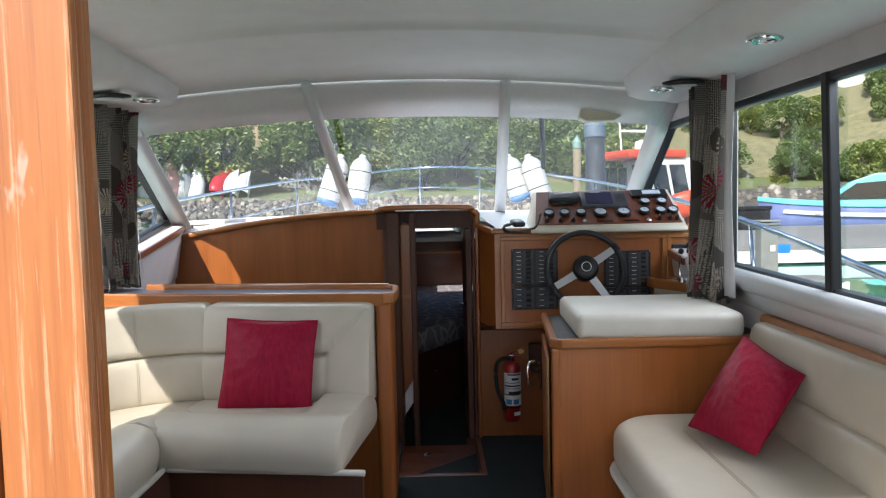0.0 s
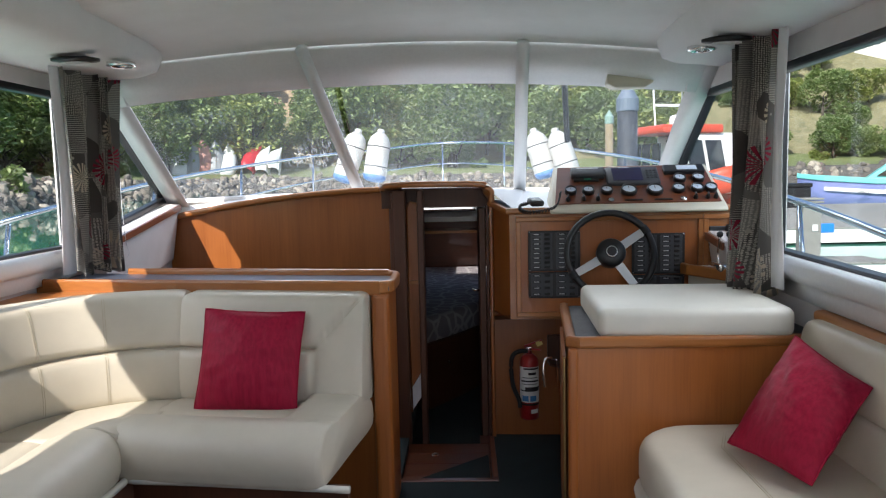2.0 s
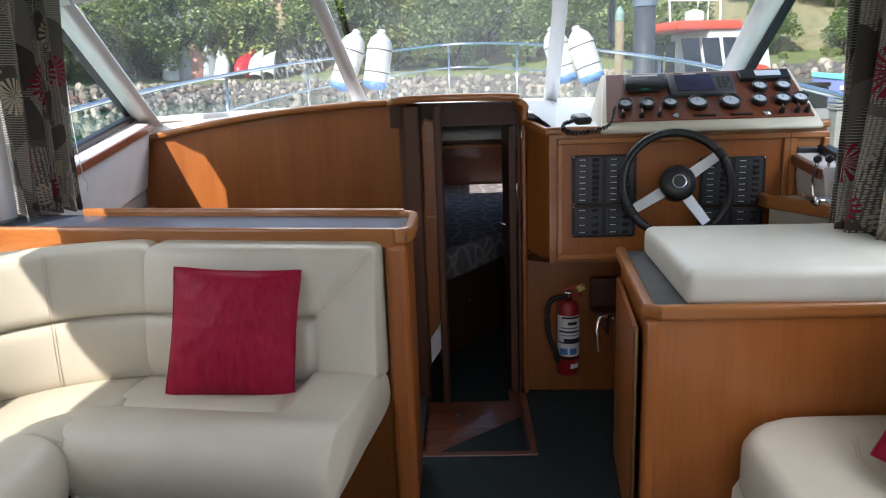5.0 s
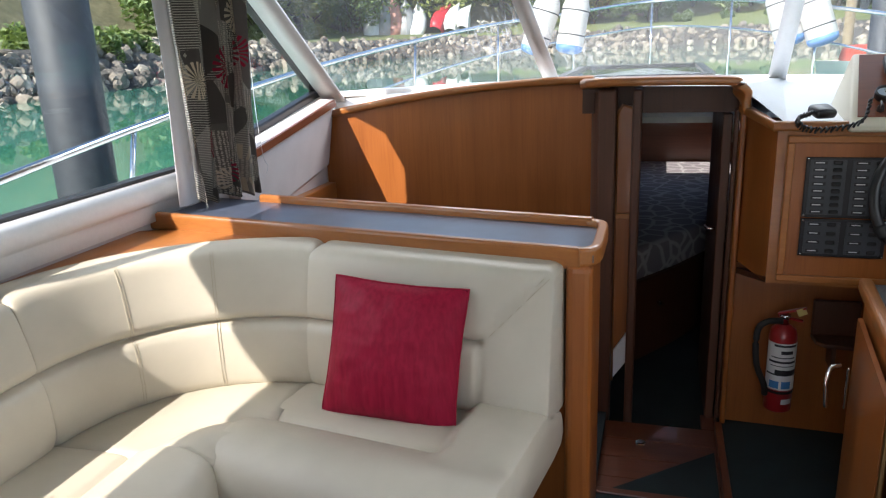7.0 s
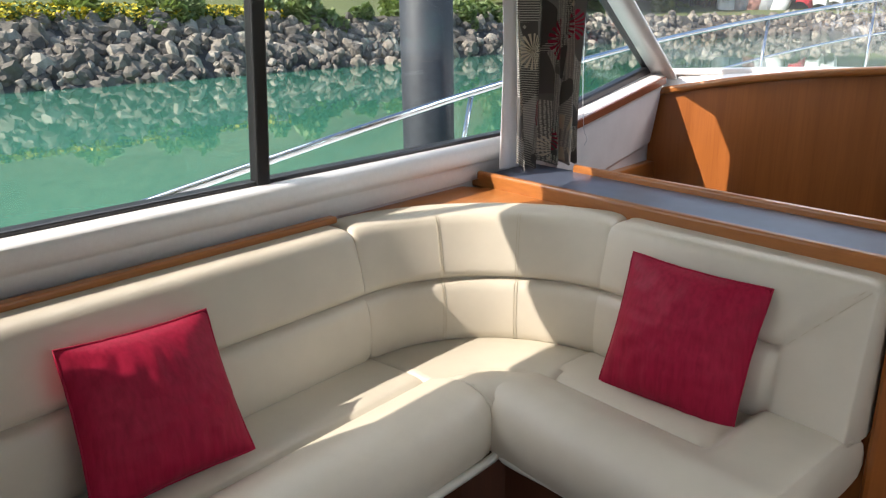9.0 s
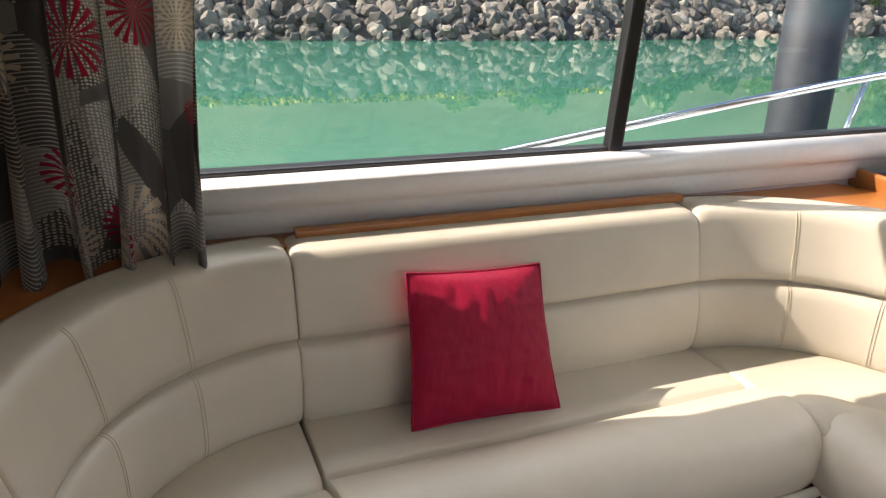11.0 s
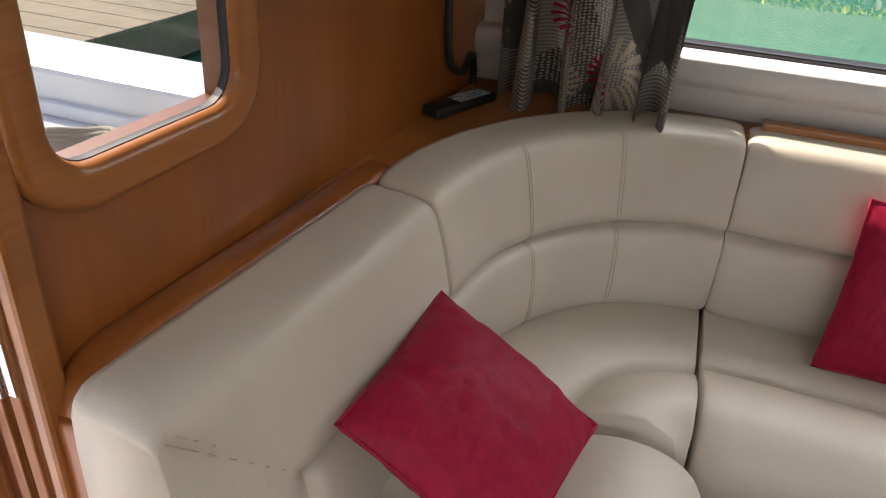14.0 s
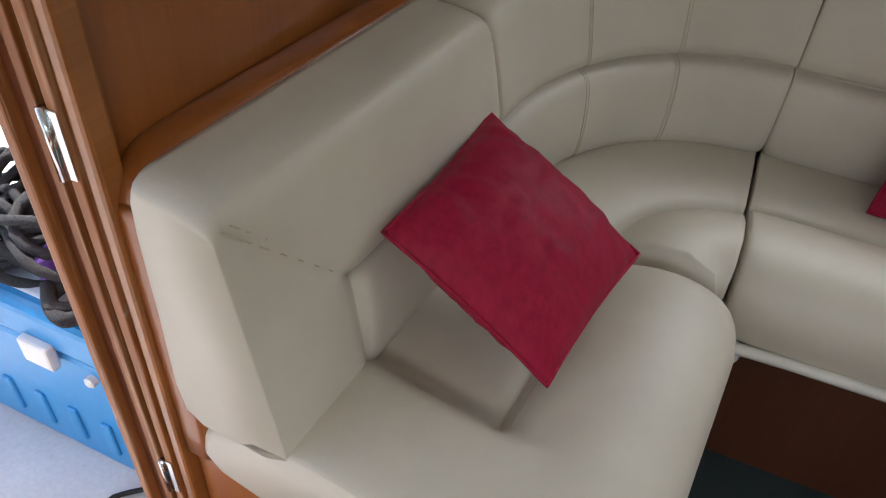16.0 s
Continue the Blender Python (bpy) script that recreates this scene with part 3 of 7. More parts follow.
# ---- helm ----
helm = thing("helm_console", "varnished teak helm console with switch panels", "console")
part("front", prism([(0.735, 3.965, 0.655), (1.75, 3.93, 0.655), (1.75, 3.93, 1.16), (0.735, 3.965, 1.16)], (0, 0.03, 0)), TEAK_X, helm)
part("side", prism([(0.735, 3.966, 0.655), (0.735, 3.966, 1.16), (0.662, 4.24, 1.2), (0.662, 4.24, 0.655)], (0.02, 0.005, 0)), TEAK_V, helm)
part("underside", prism([(0.735, 3.966, 0.655), (1.75, 3.93, 0.655), (1.75, 4.2, 0.6), (0.662, 4.24, 0.6)], (0, 0, 0.02)), TEAK_DARK, helm)
part("lower_panel", prism([(0.66, 4.235, 0.0), (1.75, 4.18, 0.0), (1.75, 4.18, 0.64), (0.66, 4.235, 0.64)], (0, 0.02, 0)), TEAK_V, helm)
part("top_rail", sweep([(0.66, 4.23, 1.195), (0.725, 3.97, 1.165), (1.75, 3.925, 1.165)], rrect(0.04, 0.03, 0.01)), TEAK_X, helm)

seatbox = thing("helm_seat_box", "varnished teak helm seat locker with a door", "cabinet")
part("body", prism([(0.875, 2.965, 0), (1.71, 2.955, 0), (1.71, 3.62, 0), (0.94, 3.62, 0)], (0, 0, 0.755)), TEAK_V, seatbox)
part("top_edge", sweep([(1.71, 2.965, 0.77), (0.9, 2.965, 0.77), (0.875, 2.985, 0.77), (0.94, 3.63, 0.77)], rrect(0.035, 0.04, 0.012)), TEAK_X, seatbox, "teak edging")
part("top_mat", prism([(0.88, 2.975, 0.757), (1.71, 2.97, 0.757), (1.71, 3.62, 0.757), (0.945, 3.62, 0.757)], (0, 0, 0.02)), MESH_MAT, seatbox, "dark woven non-slip mat")

# ---- settees ----
MITRE = 0.19


def mitre_at(z):
    """How far from the free end a backrest's mitred end panel begins at the height z."""
    return MITRE if z < 0.705 else 0.012 + (MITRE - 0.012) * (0.895 - z) / 0.19


def end_front(z):
    return 0.187 + (0.124 - 0.187) * (z - 0.54) / 0.34


def pad(path, profile, round_len=0.05, free=0, kind=""):
    """Upholstery: a profile of (out from the wall, height) along a plan path, rounded at both ends; free: 1 or -1 for a mitred free end."""
    pts = [Vector((p[0], p[1], 0)) for p in path]
    dist = [0.0]
    for a, b in zip(pts, pts[1:]):
        dist.append(dist[-1] + (b - a).length)
    total = dist[-1]
    marks = [0, 0.002, 0.008, 0.02, round_len] + [total - q for q in (0, 0.002, 0.008, 0.02, round_len)] + dist[1:-1]
    if free:
        marks += [(total - q * 0.011) if free > 0 else q * 0.011 for q in range(2, 23)]
    marks = sorted(set(round(q, 5) for q in marks))
    zc = sum(z for _, z in profile) / len(profile)
    dc = sum(d for d, _ in profile) / len(profile)
    rows = []
    for s in marks:
        s = min(s, total)
        i = max(k for k in range(len(dist) - 1) if dist[k] <= s + 1e-9)
        t = (s - dist[i]) / max(1e-9, dist[i + 1] - dist[i])
        p = pts[i].lerp(pts[i + 1], t)
        tang = (pts[i + 1] - pts[i]).normalized()
        if i > 0 and t < 0.5:
            tang = tang.lerp((pts[i] - pts[i - 1]).normalized(), 0.5 - t).normalized()
        elif i + 2 < len(pts) and t > 0.5:
            tang = tang.lerp((pts[i + 2] - pts[i + 1]).normalized(), t - 0.5).normalized()
        out = Vector((tang.y, -tang.x, 0))
        e = min(s, total - s) / round_len
        k = 1.0 if e >= 1 else 1 - 0.088 * (1 - math.sqrt(max(0, 1 - (1 - e) ** 2)))
        row = []
        for d, z in profile:
            if free:
                gap = (total - s) if free > 0 else s
                if kind == "back" and d > 0.08 and 0.515 < z < 0.893:
                    m_ = mitre_at(z)
                    w = min(1.0, max(0.0, (m_ - gap) / 0.014 + 0.5))
                    d = d + (end_front(z) - d) * w - 0.007 * math.exp(-((gap - m_) / 0.008) ** 2)
                if kind == "seat" and z > 0.49 and 0.09 < d < 0.46:
                    w = min(1.0, max(0.0, (MITRE + 0.05 * (0.4 - d) - gap) / 0.05 + 0.5))
                    z = z + (0.552 - 0.02 * max(0.0, 0.2 - d) / 0.1 - z) * w * w * (3 - 2 * w)
            row.append(p + out * (dc + (d - dc) * k) + Vector((0, 0, zc + (z - zc) * k)))
        rows.append(row)
    return loft(rows, True, cap=True)


def fine_profile(pts, n=4):
    out = smooth_path([(a, b, 0) for a, b in pts], n, True)
    return [(p.x, p.y) for p in out]


BACK = fine_profile([(0.0, 0.5), (0.1, 0.49), (0.16, 0.498), (0.183, 0.535), (0.184, 0.62), (0.17, 0.688), (0.138, 0.704), (0.163, 0.72), (0.153, 0.785), (0.134, 0.86), (0.12, 0.891), (0.096, 0.904), (0.03, 0.907), (0.0, 0.89), (-0.005, 0.7)], 3)
SEAT = fine_profile([(0.02, 0.385), (0.02, 0.48), (0.1, 0.507), (0.25, 0.516), (0.36, 0.515), (0.388, 0.503), (0.415, 0.527), (0.5, 0.558), (0.575, 0.558), (0.63, 0.53), (0.655, 0.47), (0.642, 0.4), (0.6, 0.38), (0.3, 0.38)], 3)


def arc(cx, cy, rx, ry, a0, a1, n=14):
    return [(cx + rx * math.cos(radians(a0 + (a1 - a0) * i / n)), cy + ry * math.sin(radians(a0 + (a1 - a0) * i / n))) for i in range(n + 1)]


def lin(a, b, n=10):
    return [(a[0] + (b[0] - a[0]) * i / n, a[1] + (b[1] - a[1]) * i / n) for i in range(n + 1)]


# walking along the wall with the seat on the right hand: aft end, aft corner, port side, forward corner, forward end
P_AFT = lin((0.06, 1.025), (-0.555, 1.082))
P_C1 = arc(-0.56, 1.685, 0.655, 0.602, 270, 180)
P_PORT = lin((-1.215, 1.695), (-1.225, 2.79))
P_C2 = arc(-0.565, 2.8, 0.66, 0.625, 180, 90)
P_FWD = lin((-0.555, 3.425), (0.165, 3.325))
settee = thing("corner_settee", "cream leather U-shaped settee with stitched backrests", "sofa")
for nm, p, fr in (("backrest", P_AFT, -1), ("corner_backrest", P_C1, 0), ("backrest", P_PORT, 0), ("corner_backrest", P_C2, 0), ("backrest", P_FWD, 1)):
    part(nm, pad(p, BACK, 0.04, fr, "back"), LEATHER, settee, "", True)
for p, fr in ((P_AFT, -1), (P_PORT, 0), (P_FWD, 1)):
    part("seat_cushion", pad(p, SEAT, 0.07, fr, "seat"), LEATHER, settee, "", True)


def corner_seat(c, path, inner):
    """A sector seat with a swollen nose at the inner corner."""
    rows = []
    c = Vector((*c, 0))
    for p in path:
        o = Vector((*p, 0))
        r = []
        for t, z in ((0.04, 0.385), (0.04, 0.48), (0.15, 0.505), (0.4, 0.514), (0.6, 0.516), (0.635, 0.503), (0.66, 0.52), (0.76, 0.55), (0.86, 0.56), (0.95, 0.535), (0.985, 0.47), (0.97, 0.39)):
            q = o.lerp(c, t)
            r.append((q.x, q.y, z))
        rows.append(r)
    return loft(rows, True, cap=True)


part("corner_seat", corner_seat((-0.56, 1.69), P_C1, 0), LEATHER, settee, "", True)
part("corner_seat", corner_seat((-0.565, 2.79), P_C2, 0), LEATHER, settee, "", True)
part("plinth", box(-0.02, 0.04, 1.0, 1.6, 0, 0.375, 0.008), TEAK_V, settee, "teak end panel")
# shade under the seat overhang is put into the base as darker teak
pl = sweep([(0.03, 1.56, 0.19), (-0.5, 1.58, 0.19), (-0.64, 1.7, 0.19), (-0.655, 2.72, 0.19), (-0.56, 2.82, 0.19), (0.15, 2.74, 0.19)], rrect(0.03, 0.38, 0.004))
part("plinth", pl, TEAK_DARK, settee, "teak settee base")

rear_back = [(d * 0.7 - 0.015, z - 0.06) for d, z in BACK]
set2 = thing("starboard_settee", "cream leather bench settee along the starboard side", "sofa")
part("backrest", pad(lin((1.7, 2.95), (1.7, 1.1)), rear_back), LEATHER, set2, "", True)


def bench(z0, z1, grow, w):
    rim_ = [(1.68, 1.1), (1.68, 2.94 + grow)] + [(1.25 - grow + 0.2 * math.cos(radians(a)), 2.74 + grow + 0.2 * math.sin(radians(a))) for a in range(90, 181, 15)] + [(1.05 - grow, 1.1)]
    b = prism([(x, y, z0) for x, y in rim_], (0, 0, z1 - z0))
    bmesh.ops.bevel(b, geom=[e for e in b.edges if abs(e.verts[0].co.z - e.verts[1].co.z) < 1e-4], offset=w, segments=4, affect="EDGES", profile=0.5, clamp_overlap=True)
    return b


part("seat_cushion", bench(0.345, 0.505, 0.0, 0.045), LEATHER, set2, "", True)
part("flange", bench(0.325, 0.345, 0.012, 0.006), LEATHER_PALE, set2, "pale piped flange", True)
for ds in (0, 0.008):
    part("seam", tube([(1.28 + ds, 1.15, 0.506), (1.28 + ds, 2.7, 0.506), (1.36 + ds, 2.9, 0.503)], 0.0012, 4), STITCH, set2, "cream stitched seam")
part("plinth", box(1.12, 1.68, 1.1, 2.9, 0, 0.324), TEAK_X, set2, "teak settee base")

# console behind the forward settee
con = thing("settee_console", "teak-edged console top with blue-grey laminate behind the settee", "console")
FA, FB = Vector((0.235, 3.29, 0)), Vector((-1.255, 3.53, 0))
BA, BB = Vector((0.235, 3.6, 0)), Vector((-1.255, 3.86, 0))
part("top", prism([(p.x, p.y, 0.905) for p in (FA, FB, BB, BA)], (0, 0, 0.02)), SLATE, con, "blue-grey laminate top")
part("front_rail", sweep([(FA.x - 0.03, FA.y + 0.005, 0.915), (FB.x, FB.y + 0.0, 0.915)], rrect(0.03, 0.06, 0.01)), TEAK_X, con, "teak fiddle rail")
part("back_rail", sweep([(BA.x - 0.03, BA.y, 0.925), (-1.0, 3.815, 0.925)], rrect(0.03, 0.05, 0.01)), TEAK_X, con, "teak fiddle rail")
part("end_rail", sweep(smooth_path([(FA.x - 0.04, FA.y, 0.92), (FA.x, FA.y + 0.03, 0.92), (FA.x + 0.005, 3.45, 0.92), (BA.x, BA.y - 0.03, 0.92), (BA.x - 0.04, BA.y, 0.92)], 5), rrect(0.03, 0.05, 0.01)), TEAK_Y, con, "teak fiddle rail")
part("panel", prism([(FA.x - 0.02, FA.y + 0.03, 0), (FB.x, FB.y + 0.03, 0), (FB.x, FB.y + 0.05, 0), (FA.x - 0.02, FA.y + 0.05, 0)], (0, 0, 0.9)), TEAK_V, con)
part("post", box(0.165, 0.235, 3.275, 3.345, 0, 0.9, 0.02, 3), TEAK_V, con, "rounded teak corner post")
part("end_panel", prism([(0.21, 3.33, 0), (0.23, 3.33, 0), (0.23, 3.6, 0), (0.21, 3.6, 0)], (0, 0, 0.9)), TEAK_V, con)

# aft bulkhead with the doorway and its window
WIN = (-0.3, -0.012, 1.105, 1.64)
ab = box(-1.33, WIN[0], AFT - 0.04, AFT, -0.05, 2.05)
merge(ab, box(WIN[0], WIN[1], AFT - 0.04, AFT, -0.05, WIN[2]))
merge(ab, box(WIN[0], WIN[1], AFT - 0.04, AFT, WIN[3], 2.05))
merge(ab, box(WIN[1], 0.052, AFT - 0.04, AFT, -0.05, 2.05))
merge(ab, box(0.052, 1.03, AFT - 0.04, AFT, 1.93, 2.05))
merge(ab, box(1.03, 1.79, AFT - 0.04, AFT, -0.05, 2.05))


def skewed(bm):
    """The aft bulkhead stands slightly askew: it comes forward towards the port side."""
    for v in bm.verts:
        v.co.y += 0.055 * max(0.0, -0.012 - v.co.x)
    return bm


structure("wall_aft", skewed(ab), TEAK_V, "varnished teak aft bulkhead")

# throw cushions
RED = mat("red_satin", (0.3, 0.005, 0.022), 0.56, spec=0.2)
wr = node(RED, "ShaderNodeTexNoise", Scale=5.0, Detail=2.5, Roughness=0.45, Distortion=0.4)
link(RED, coords(RED, (1, 1, 2.5)), wr.inputs["Vector"])
slub = node(RED, "ShaderNodeTexNoise", Scale=90.0, Detail=3.0)
link(RED, coords(RED, (1, 1, 0.12)), slub.inputs["Vector"])
wsum = node(RED, "ShaderNodeMath")
wsum.operation = "MULTIPLY_ADD"
wsum.inputs[1].default_value = 0.04
link(RED, slub.outputs["Fac"], wsum.inputs[0])
link(RED, wr.outputs["Fac"], wsum.inputs[2])
bump(RED, wsum.outputs[0], 0.2, 0.015)
link(RED, ramp(RED, slub.outputs["Fac"], [(0.3, (0.25, 0.004, 0.024)), (0.7, (0.34, 0.008, 0.038))]), bsdf(RED).inputs["Base Color"])


def pillow(name, tl, tr, br, bl, label):
    tl, tr, br, bl = (Vector(p) for p in (tl, tr, br, bl))
    c = (tl + tr + br + bl) / 4
    n = (tr - tl).cross(bl - tl).normalized()
    bm = bmesh.new()
    N = 30

    def spot(u, v, h):
        p = tl.lerp(tr, u).lerp(bl.lerp(br, u), v)
        a, b = 2 * u - 1, 2 * v - 1
        pinch = 1 - 0.045 * ((1 - a * a) * abs(b) ** 3 + (1 - b * b) * abs(a) ** 3)
        wob = 0.006 * noise.noise(Vector((a * 4 + tl.y * 7, b * 4, 5))) * max(abs(a), abs(b)) ** 4
        return c + (p - c) * (pinch + wob) - n * h

    for side in (1, -1):
        rows = []
        for i in range(N + 1):
            r = []
            for j in range(N + 1):
                u, v = i / N, j / N
                a, b = 2 * u - 1, 2 * v - 1
                edge = max(a * a, b * b)
                h = 0.07 * (max(0, 1 - a * a) * max(0, 1 - b * b)) ** 0.58
                folds = noise.noise(Vector((a * (2.0 + 5 * (abs(b) > abs(a))) + tl.x * 5, b * (2.0 + 5 * (abs(a) >= abs(b))), side * 3)))
                h += 0.016 * (1 - edge) ** 0.7 * (0.4 + 0.6 * edge) * folds + 0.007 * (1 - edge) * noise.noise(Vector((a * 9, b * 9, tl.y)))
                r.append(spot(u, v, h * side))
            rows.append(r)
        loft(rows, bm=bm)
    ob = mesh_ob(name, bm, RED, None, label, True)
    ring = [(k / 20, 0) for k in range(20)] + [(1, k / 20) for k in range(20)] + [(1 - k / 20, 1) for k in range(20)] + [(0, 1 - k / 20) for k in range(20)]
    part("edge_seam", tube([spot(u, v, 0) for u, v in ring], 0.003, 6, True), RED, ob, "", True)
    return tagged(ob, label, "cushion", "red throw cushions")


pillow("throw_cushion", (-0.444, 3.22, 0.863), (-0.067, 3.2, 0.848), (-0.089, 3.09, 0.493), (-0.465, 3.1, 0.506), "red satin throw cushion leaning on the settee backrest")
pillow("throw_cushion", (-1.02, 1.93, 0.857), (-1.05, 2.28, 0.83), (-0.9, 2.28, 0.515), (-0.91, 1.91, 0.525), "red satin throw cushion leaning on the side backrest")
pillow("throw_cushion", (-0.505, 1.235, 0.755), (-0.445, 1.53, 0.62), (-0.17, 1.475, 0.565), (-0.145, 1.225, 0.765), "red satin throw cushion lying tilted on the settee seat")

# ---- helm details ----
GRAPHITE = speckled("grey_instrument_plastic", (0.035, 0.038, 0.045), (0.05, 0.052, 0.06), 300, 0.5, 0.1, 0.0005)
SCREEN = mat("dark_blue_display", (0.02, 0.018, 0.07), 0.12)
# pale blue reflection on the gauges, painted in as their base colour
DIAL = mat("gauge_face_reflection_tone", (0.55, 0.63, 0.72), 0.2)
PRINT = mat("white_print", (0.7, 0.7, 0.7), 0.6)
PANEL_BLACK = mat("black_switch_panel", (0.009, 0.009, 0.011), 0.45)
RED_PAINT = mat("red_enamel", (0.33, 0.012, 0.014), 0.28, coat=0.4)
BLUE_PRINT = mat("blue_label_print", (0.05, 0.22, 0.5), 0.5)


def helm_y(x):
    return 3.965 - 0.0345 * (x - 0.735)


def face_box(x0, x1, z0, z1, out0, out1, w=0.0, seg=2):
    """A slab on the helm's face, from out0 to out1 in front of it."""
    bm = box(x0, x1, -out1, -out0, z0, z1, w, seg)
    for v in bm.verts:
        v.co.y += helm_y(v.co.x)
    return bm


def moulding(parent, x0, x1, z0, z1, w=0.022, d=0.016):
    for a in (box(x0 - w, x1 + w, -d, 0, z1, z1 + w, 0.004), box(x0 - w, x1 + w, -d, 0, z0 - w, z0, 0.004), box(x0 - w, x0, -d, 0, z0, z1, 0.004), box(x1, x1 + w, -d, 0, z0, z1, 0.004)):
        for v in a.verts:
            v.co.y += helm_y(v.co.x)
        part("moulding", a, TEAK_X, parent)


moulding(helm, 0.785, 1.595, 0.69, 1.115)
moulding(helm, 1.64, 1.735, 0.69, 1.115)
part("access_panel", face_box(0.786, 1.594, 0.691, 1.114, 0.0, 0.004), TEAK_V, helm, "varnished teak access panel")

swp = thing("switch_panel", "black boat switch panel with rows of breakers and labels", "switch panel", "switch panels")


def switch_panel(parent):
    for z0, z1, rows in ((0.126, 0.315, 8), (0.0, 0.122, 4)):
        part("plate", box(0, 0.24, -0.014, -0.006, z0, z1, 0.003), PANEL_BLACK, parent)
        for c in range(2):
            part("strip", box(0.012 + 0.116 * c, 0.112 + 0.116 * c, -0.0165, -0.0135, z0 + 0.01, z1 - 0.008, 0.001), GRAPHITE, parent)
            for r in range(rows):
                z = z0 + 0.02 + (z1 - z0 - 0.036) * r / (rows - 1)
                part("label_plate", box(0.02 + 0.116 * c, 0.058 + 0.116 * c, -0.0185, -0.016, z - 0.005, z + 0.005), PANEL_BLACK, parent)
                part("label_print", box(0.026 + 0.116 * c, 0.05 + 0.116 * c, -0.0192, -0.0186, z - 0.0014, z + 0.0014), PRINT, parent)
                part("rocker", box(0.074 + 0.116 * c, 0.1 + 0.116 * c, -0.023, -0.016, z - 0.0065, z + 0.0065, 0.003, 1), RUBBER, parent)
        for x in (0.006, 0.234):
            for z in (z0 + 0.006, z1 - 0.006):
                part("screw", lathe([(0.003, 0), (0.003, 0.002), (0.001, 0.003)], 8, Matrix.Translation((x, -0.014, z)) @ pose(0, 0, 0, 90, 0, 0)), STEEL, parent)


switch_panel(swp)
swp.matrix_world = pose(0.82, helm_y(0.82) - 0.001, 0.757, 0, 0, -2)
copy_thing(swp, pose(1.295, helm_y(1.295) - 0.001, 0.738, 0, 0, -2))
sock = thing("engine_stop_panel", "small black engine control panel with a red button", "switch panel")
part("plate", face_box(1.645, 1.73, 0.99, 1.08, 0.0, 0.012, 0.004), BLACK, sock)
part("recess", face_box(1.66, 1.715, 1.01, 1.06, 0.012, 0.018, 0.004), GRAPHITE, sock)
for i, m_ in enumerate((PRINT, RED_PAINT)):
    part("button", lathe([(0.006, 0), (0.006, 0.006), (0.003, 0.008)], 12, Matrix.Translation((1.675 + 0.022 * i, helm_y(1.68) - 0.018, 1.035)) @ pose(0, 0, 0, 90, 0, 0)), m_, sock)
part("socket", lathe([(0.024, 0), (0.024, 0.012), (0.016, 0.016), (0.014, 0.01)], 18, Matrix.Translation((1.685, helm_y(1.68), 0.945)) @ pose(0, 0, 0, 90, 0, 0)), BLACK, sock)

# dash pod
pod = thing("dash_pod", "ivory instrument pod with a red-brown wooden face on the helm", "dashboard")
D0, D1 = Vector((0.92, 3.92, 1.168)), Vector((0.972, 4.215, 1.368))
DU = (D1 - D0)
DW = 0.8
DWT = 0.735


def dash(u, v, out=0.0):
    """A point of the pod's sloped face; u across, v up the slope, both 0 to 1."""
    p = D0.lerp(D1, v)
    n = Vector((0, -DU.z, DU.y)).normalized()
    return Vector((p.x + u * (DW + (DWT - DW) * v), p.y - 0.03 * u, p.z)) + n * out


pb = bmesh.new()
lo = [dash(0, 0), dash(1, 0), dash(1, 1), dash(0, 1)]
base = [Vector((lo[0].x, lo[0].y, 1.15)), Vector((lo[1].x, lo[1].y, 1.15)), Vector((lo[2].x + 0.02, 4.42, 1.15)), Vector((lo[3].x - 0.02, 4.42, 1.15))]
lo[2], lo[3] = dash(1, 1), dash(0, 1)
vs = [pb.verts.new(p) for p in lo + base]
for q in ((0, 1, 2, 3), (0, 4, 5, 1), (1, 5, 6, 2), (2, 6, 7, 3), (3, 7, 4, 0), (7, 6, 5, 4)):
    pb.faces.new([vs[k] for k in q])
bmesh.ops.recalc_face_normals(pb, faces=pb.faces)
part("shell", bevel(pb, 0.018, 3), IVORY, pod, "ivory moulded shell", True)
rim = 0.026
part("face", prism([dash(rim, 0.11, 0.002), dash(1 - rim, 0.11, 0.002), dash(1 - rim, 0.95, 0.002), dash(rim, 0.95, 0.002)], (0, 0, 0.004)), TEAK_RED, pod, "red-brown varnished wooden face")
dash_m = Matrix.LocRotScale(None, Euler((math.atan2(DU.z, DU.y), 0, -0.035)), None)


def on_dash(u, v, out=0.006):
    return Matrix.Translation(dash(u, v, out)) @ dash_m


def gauge(u, v, r):
    part("gauge_ring", lathe([(r, 0), (r, 0.016), (r * 0.93, 0.024), (r * 0.8, 0.022), (r * 0.78, 0.012)], 24, on_dash(u, v)), BLACK, pod, "black gauge bezel", True)
    part("gauge_glass", lathe([(r * 0.79, 0.011), (r * 0.79, 0.0165)], 24, on_dash(u, v)), DIAL, pod, "gauge face with a pale reflection put into its colour")
    part("gauge_needle", moved(box(-0.0008, 0.0008, 0, r * 0.6, 0.0168, 0.0178), on_dash(u, v)), RUBBER, pod)


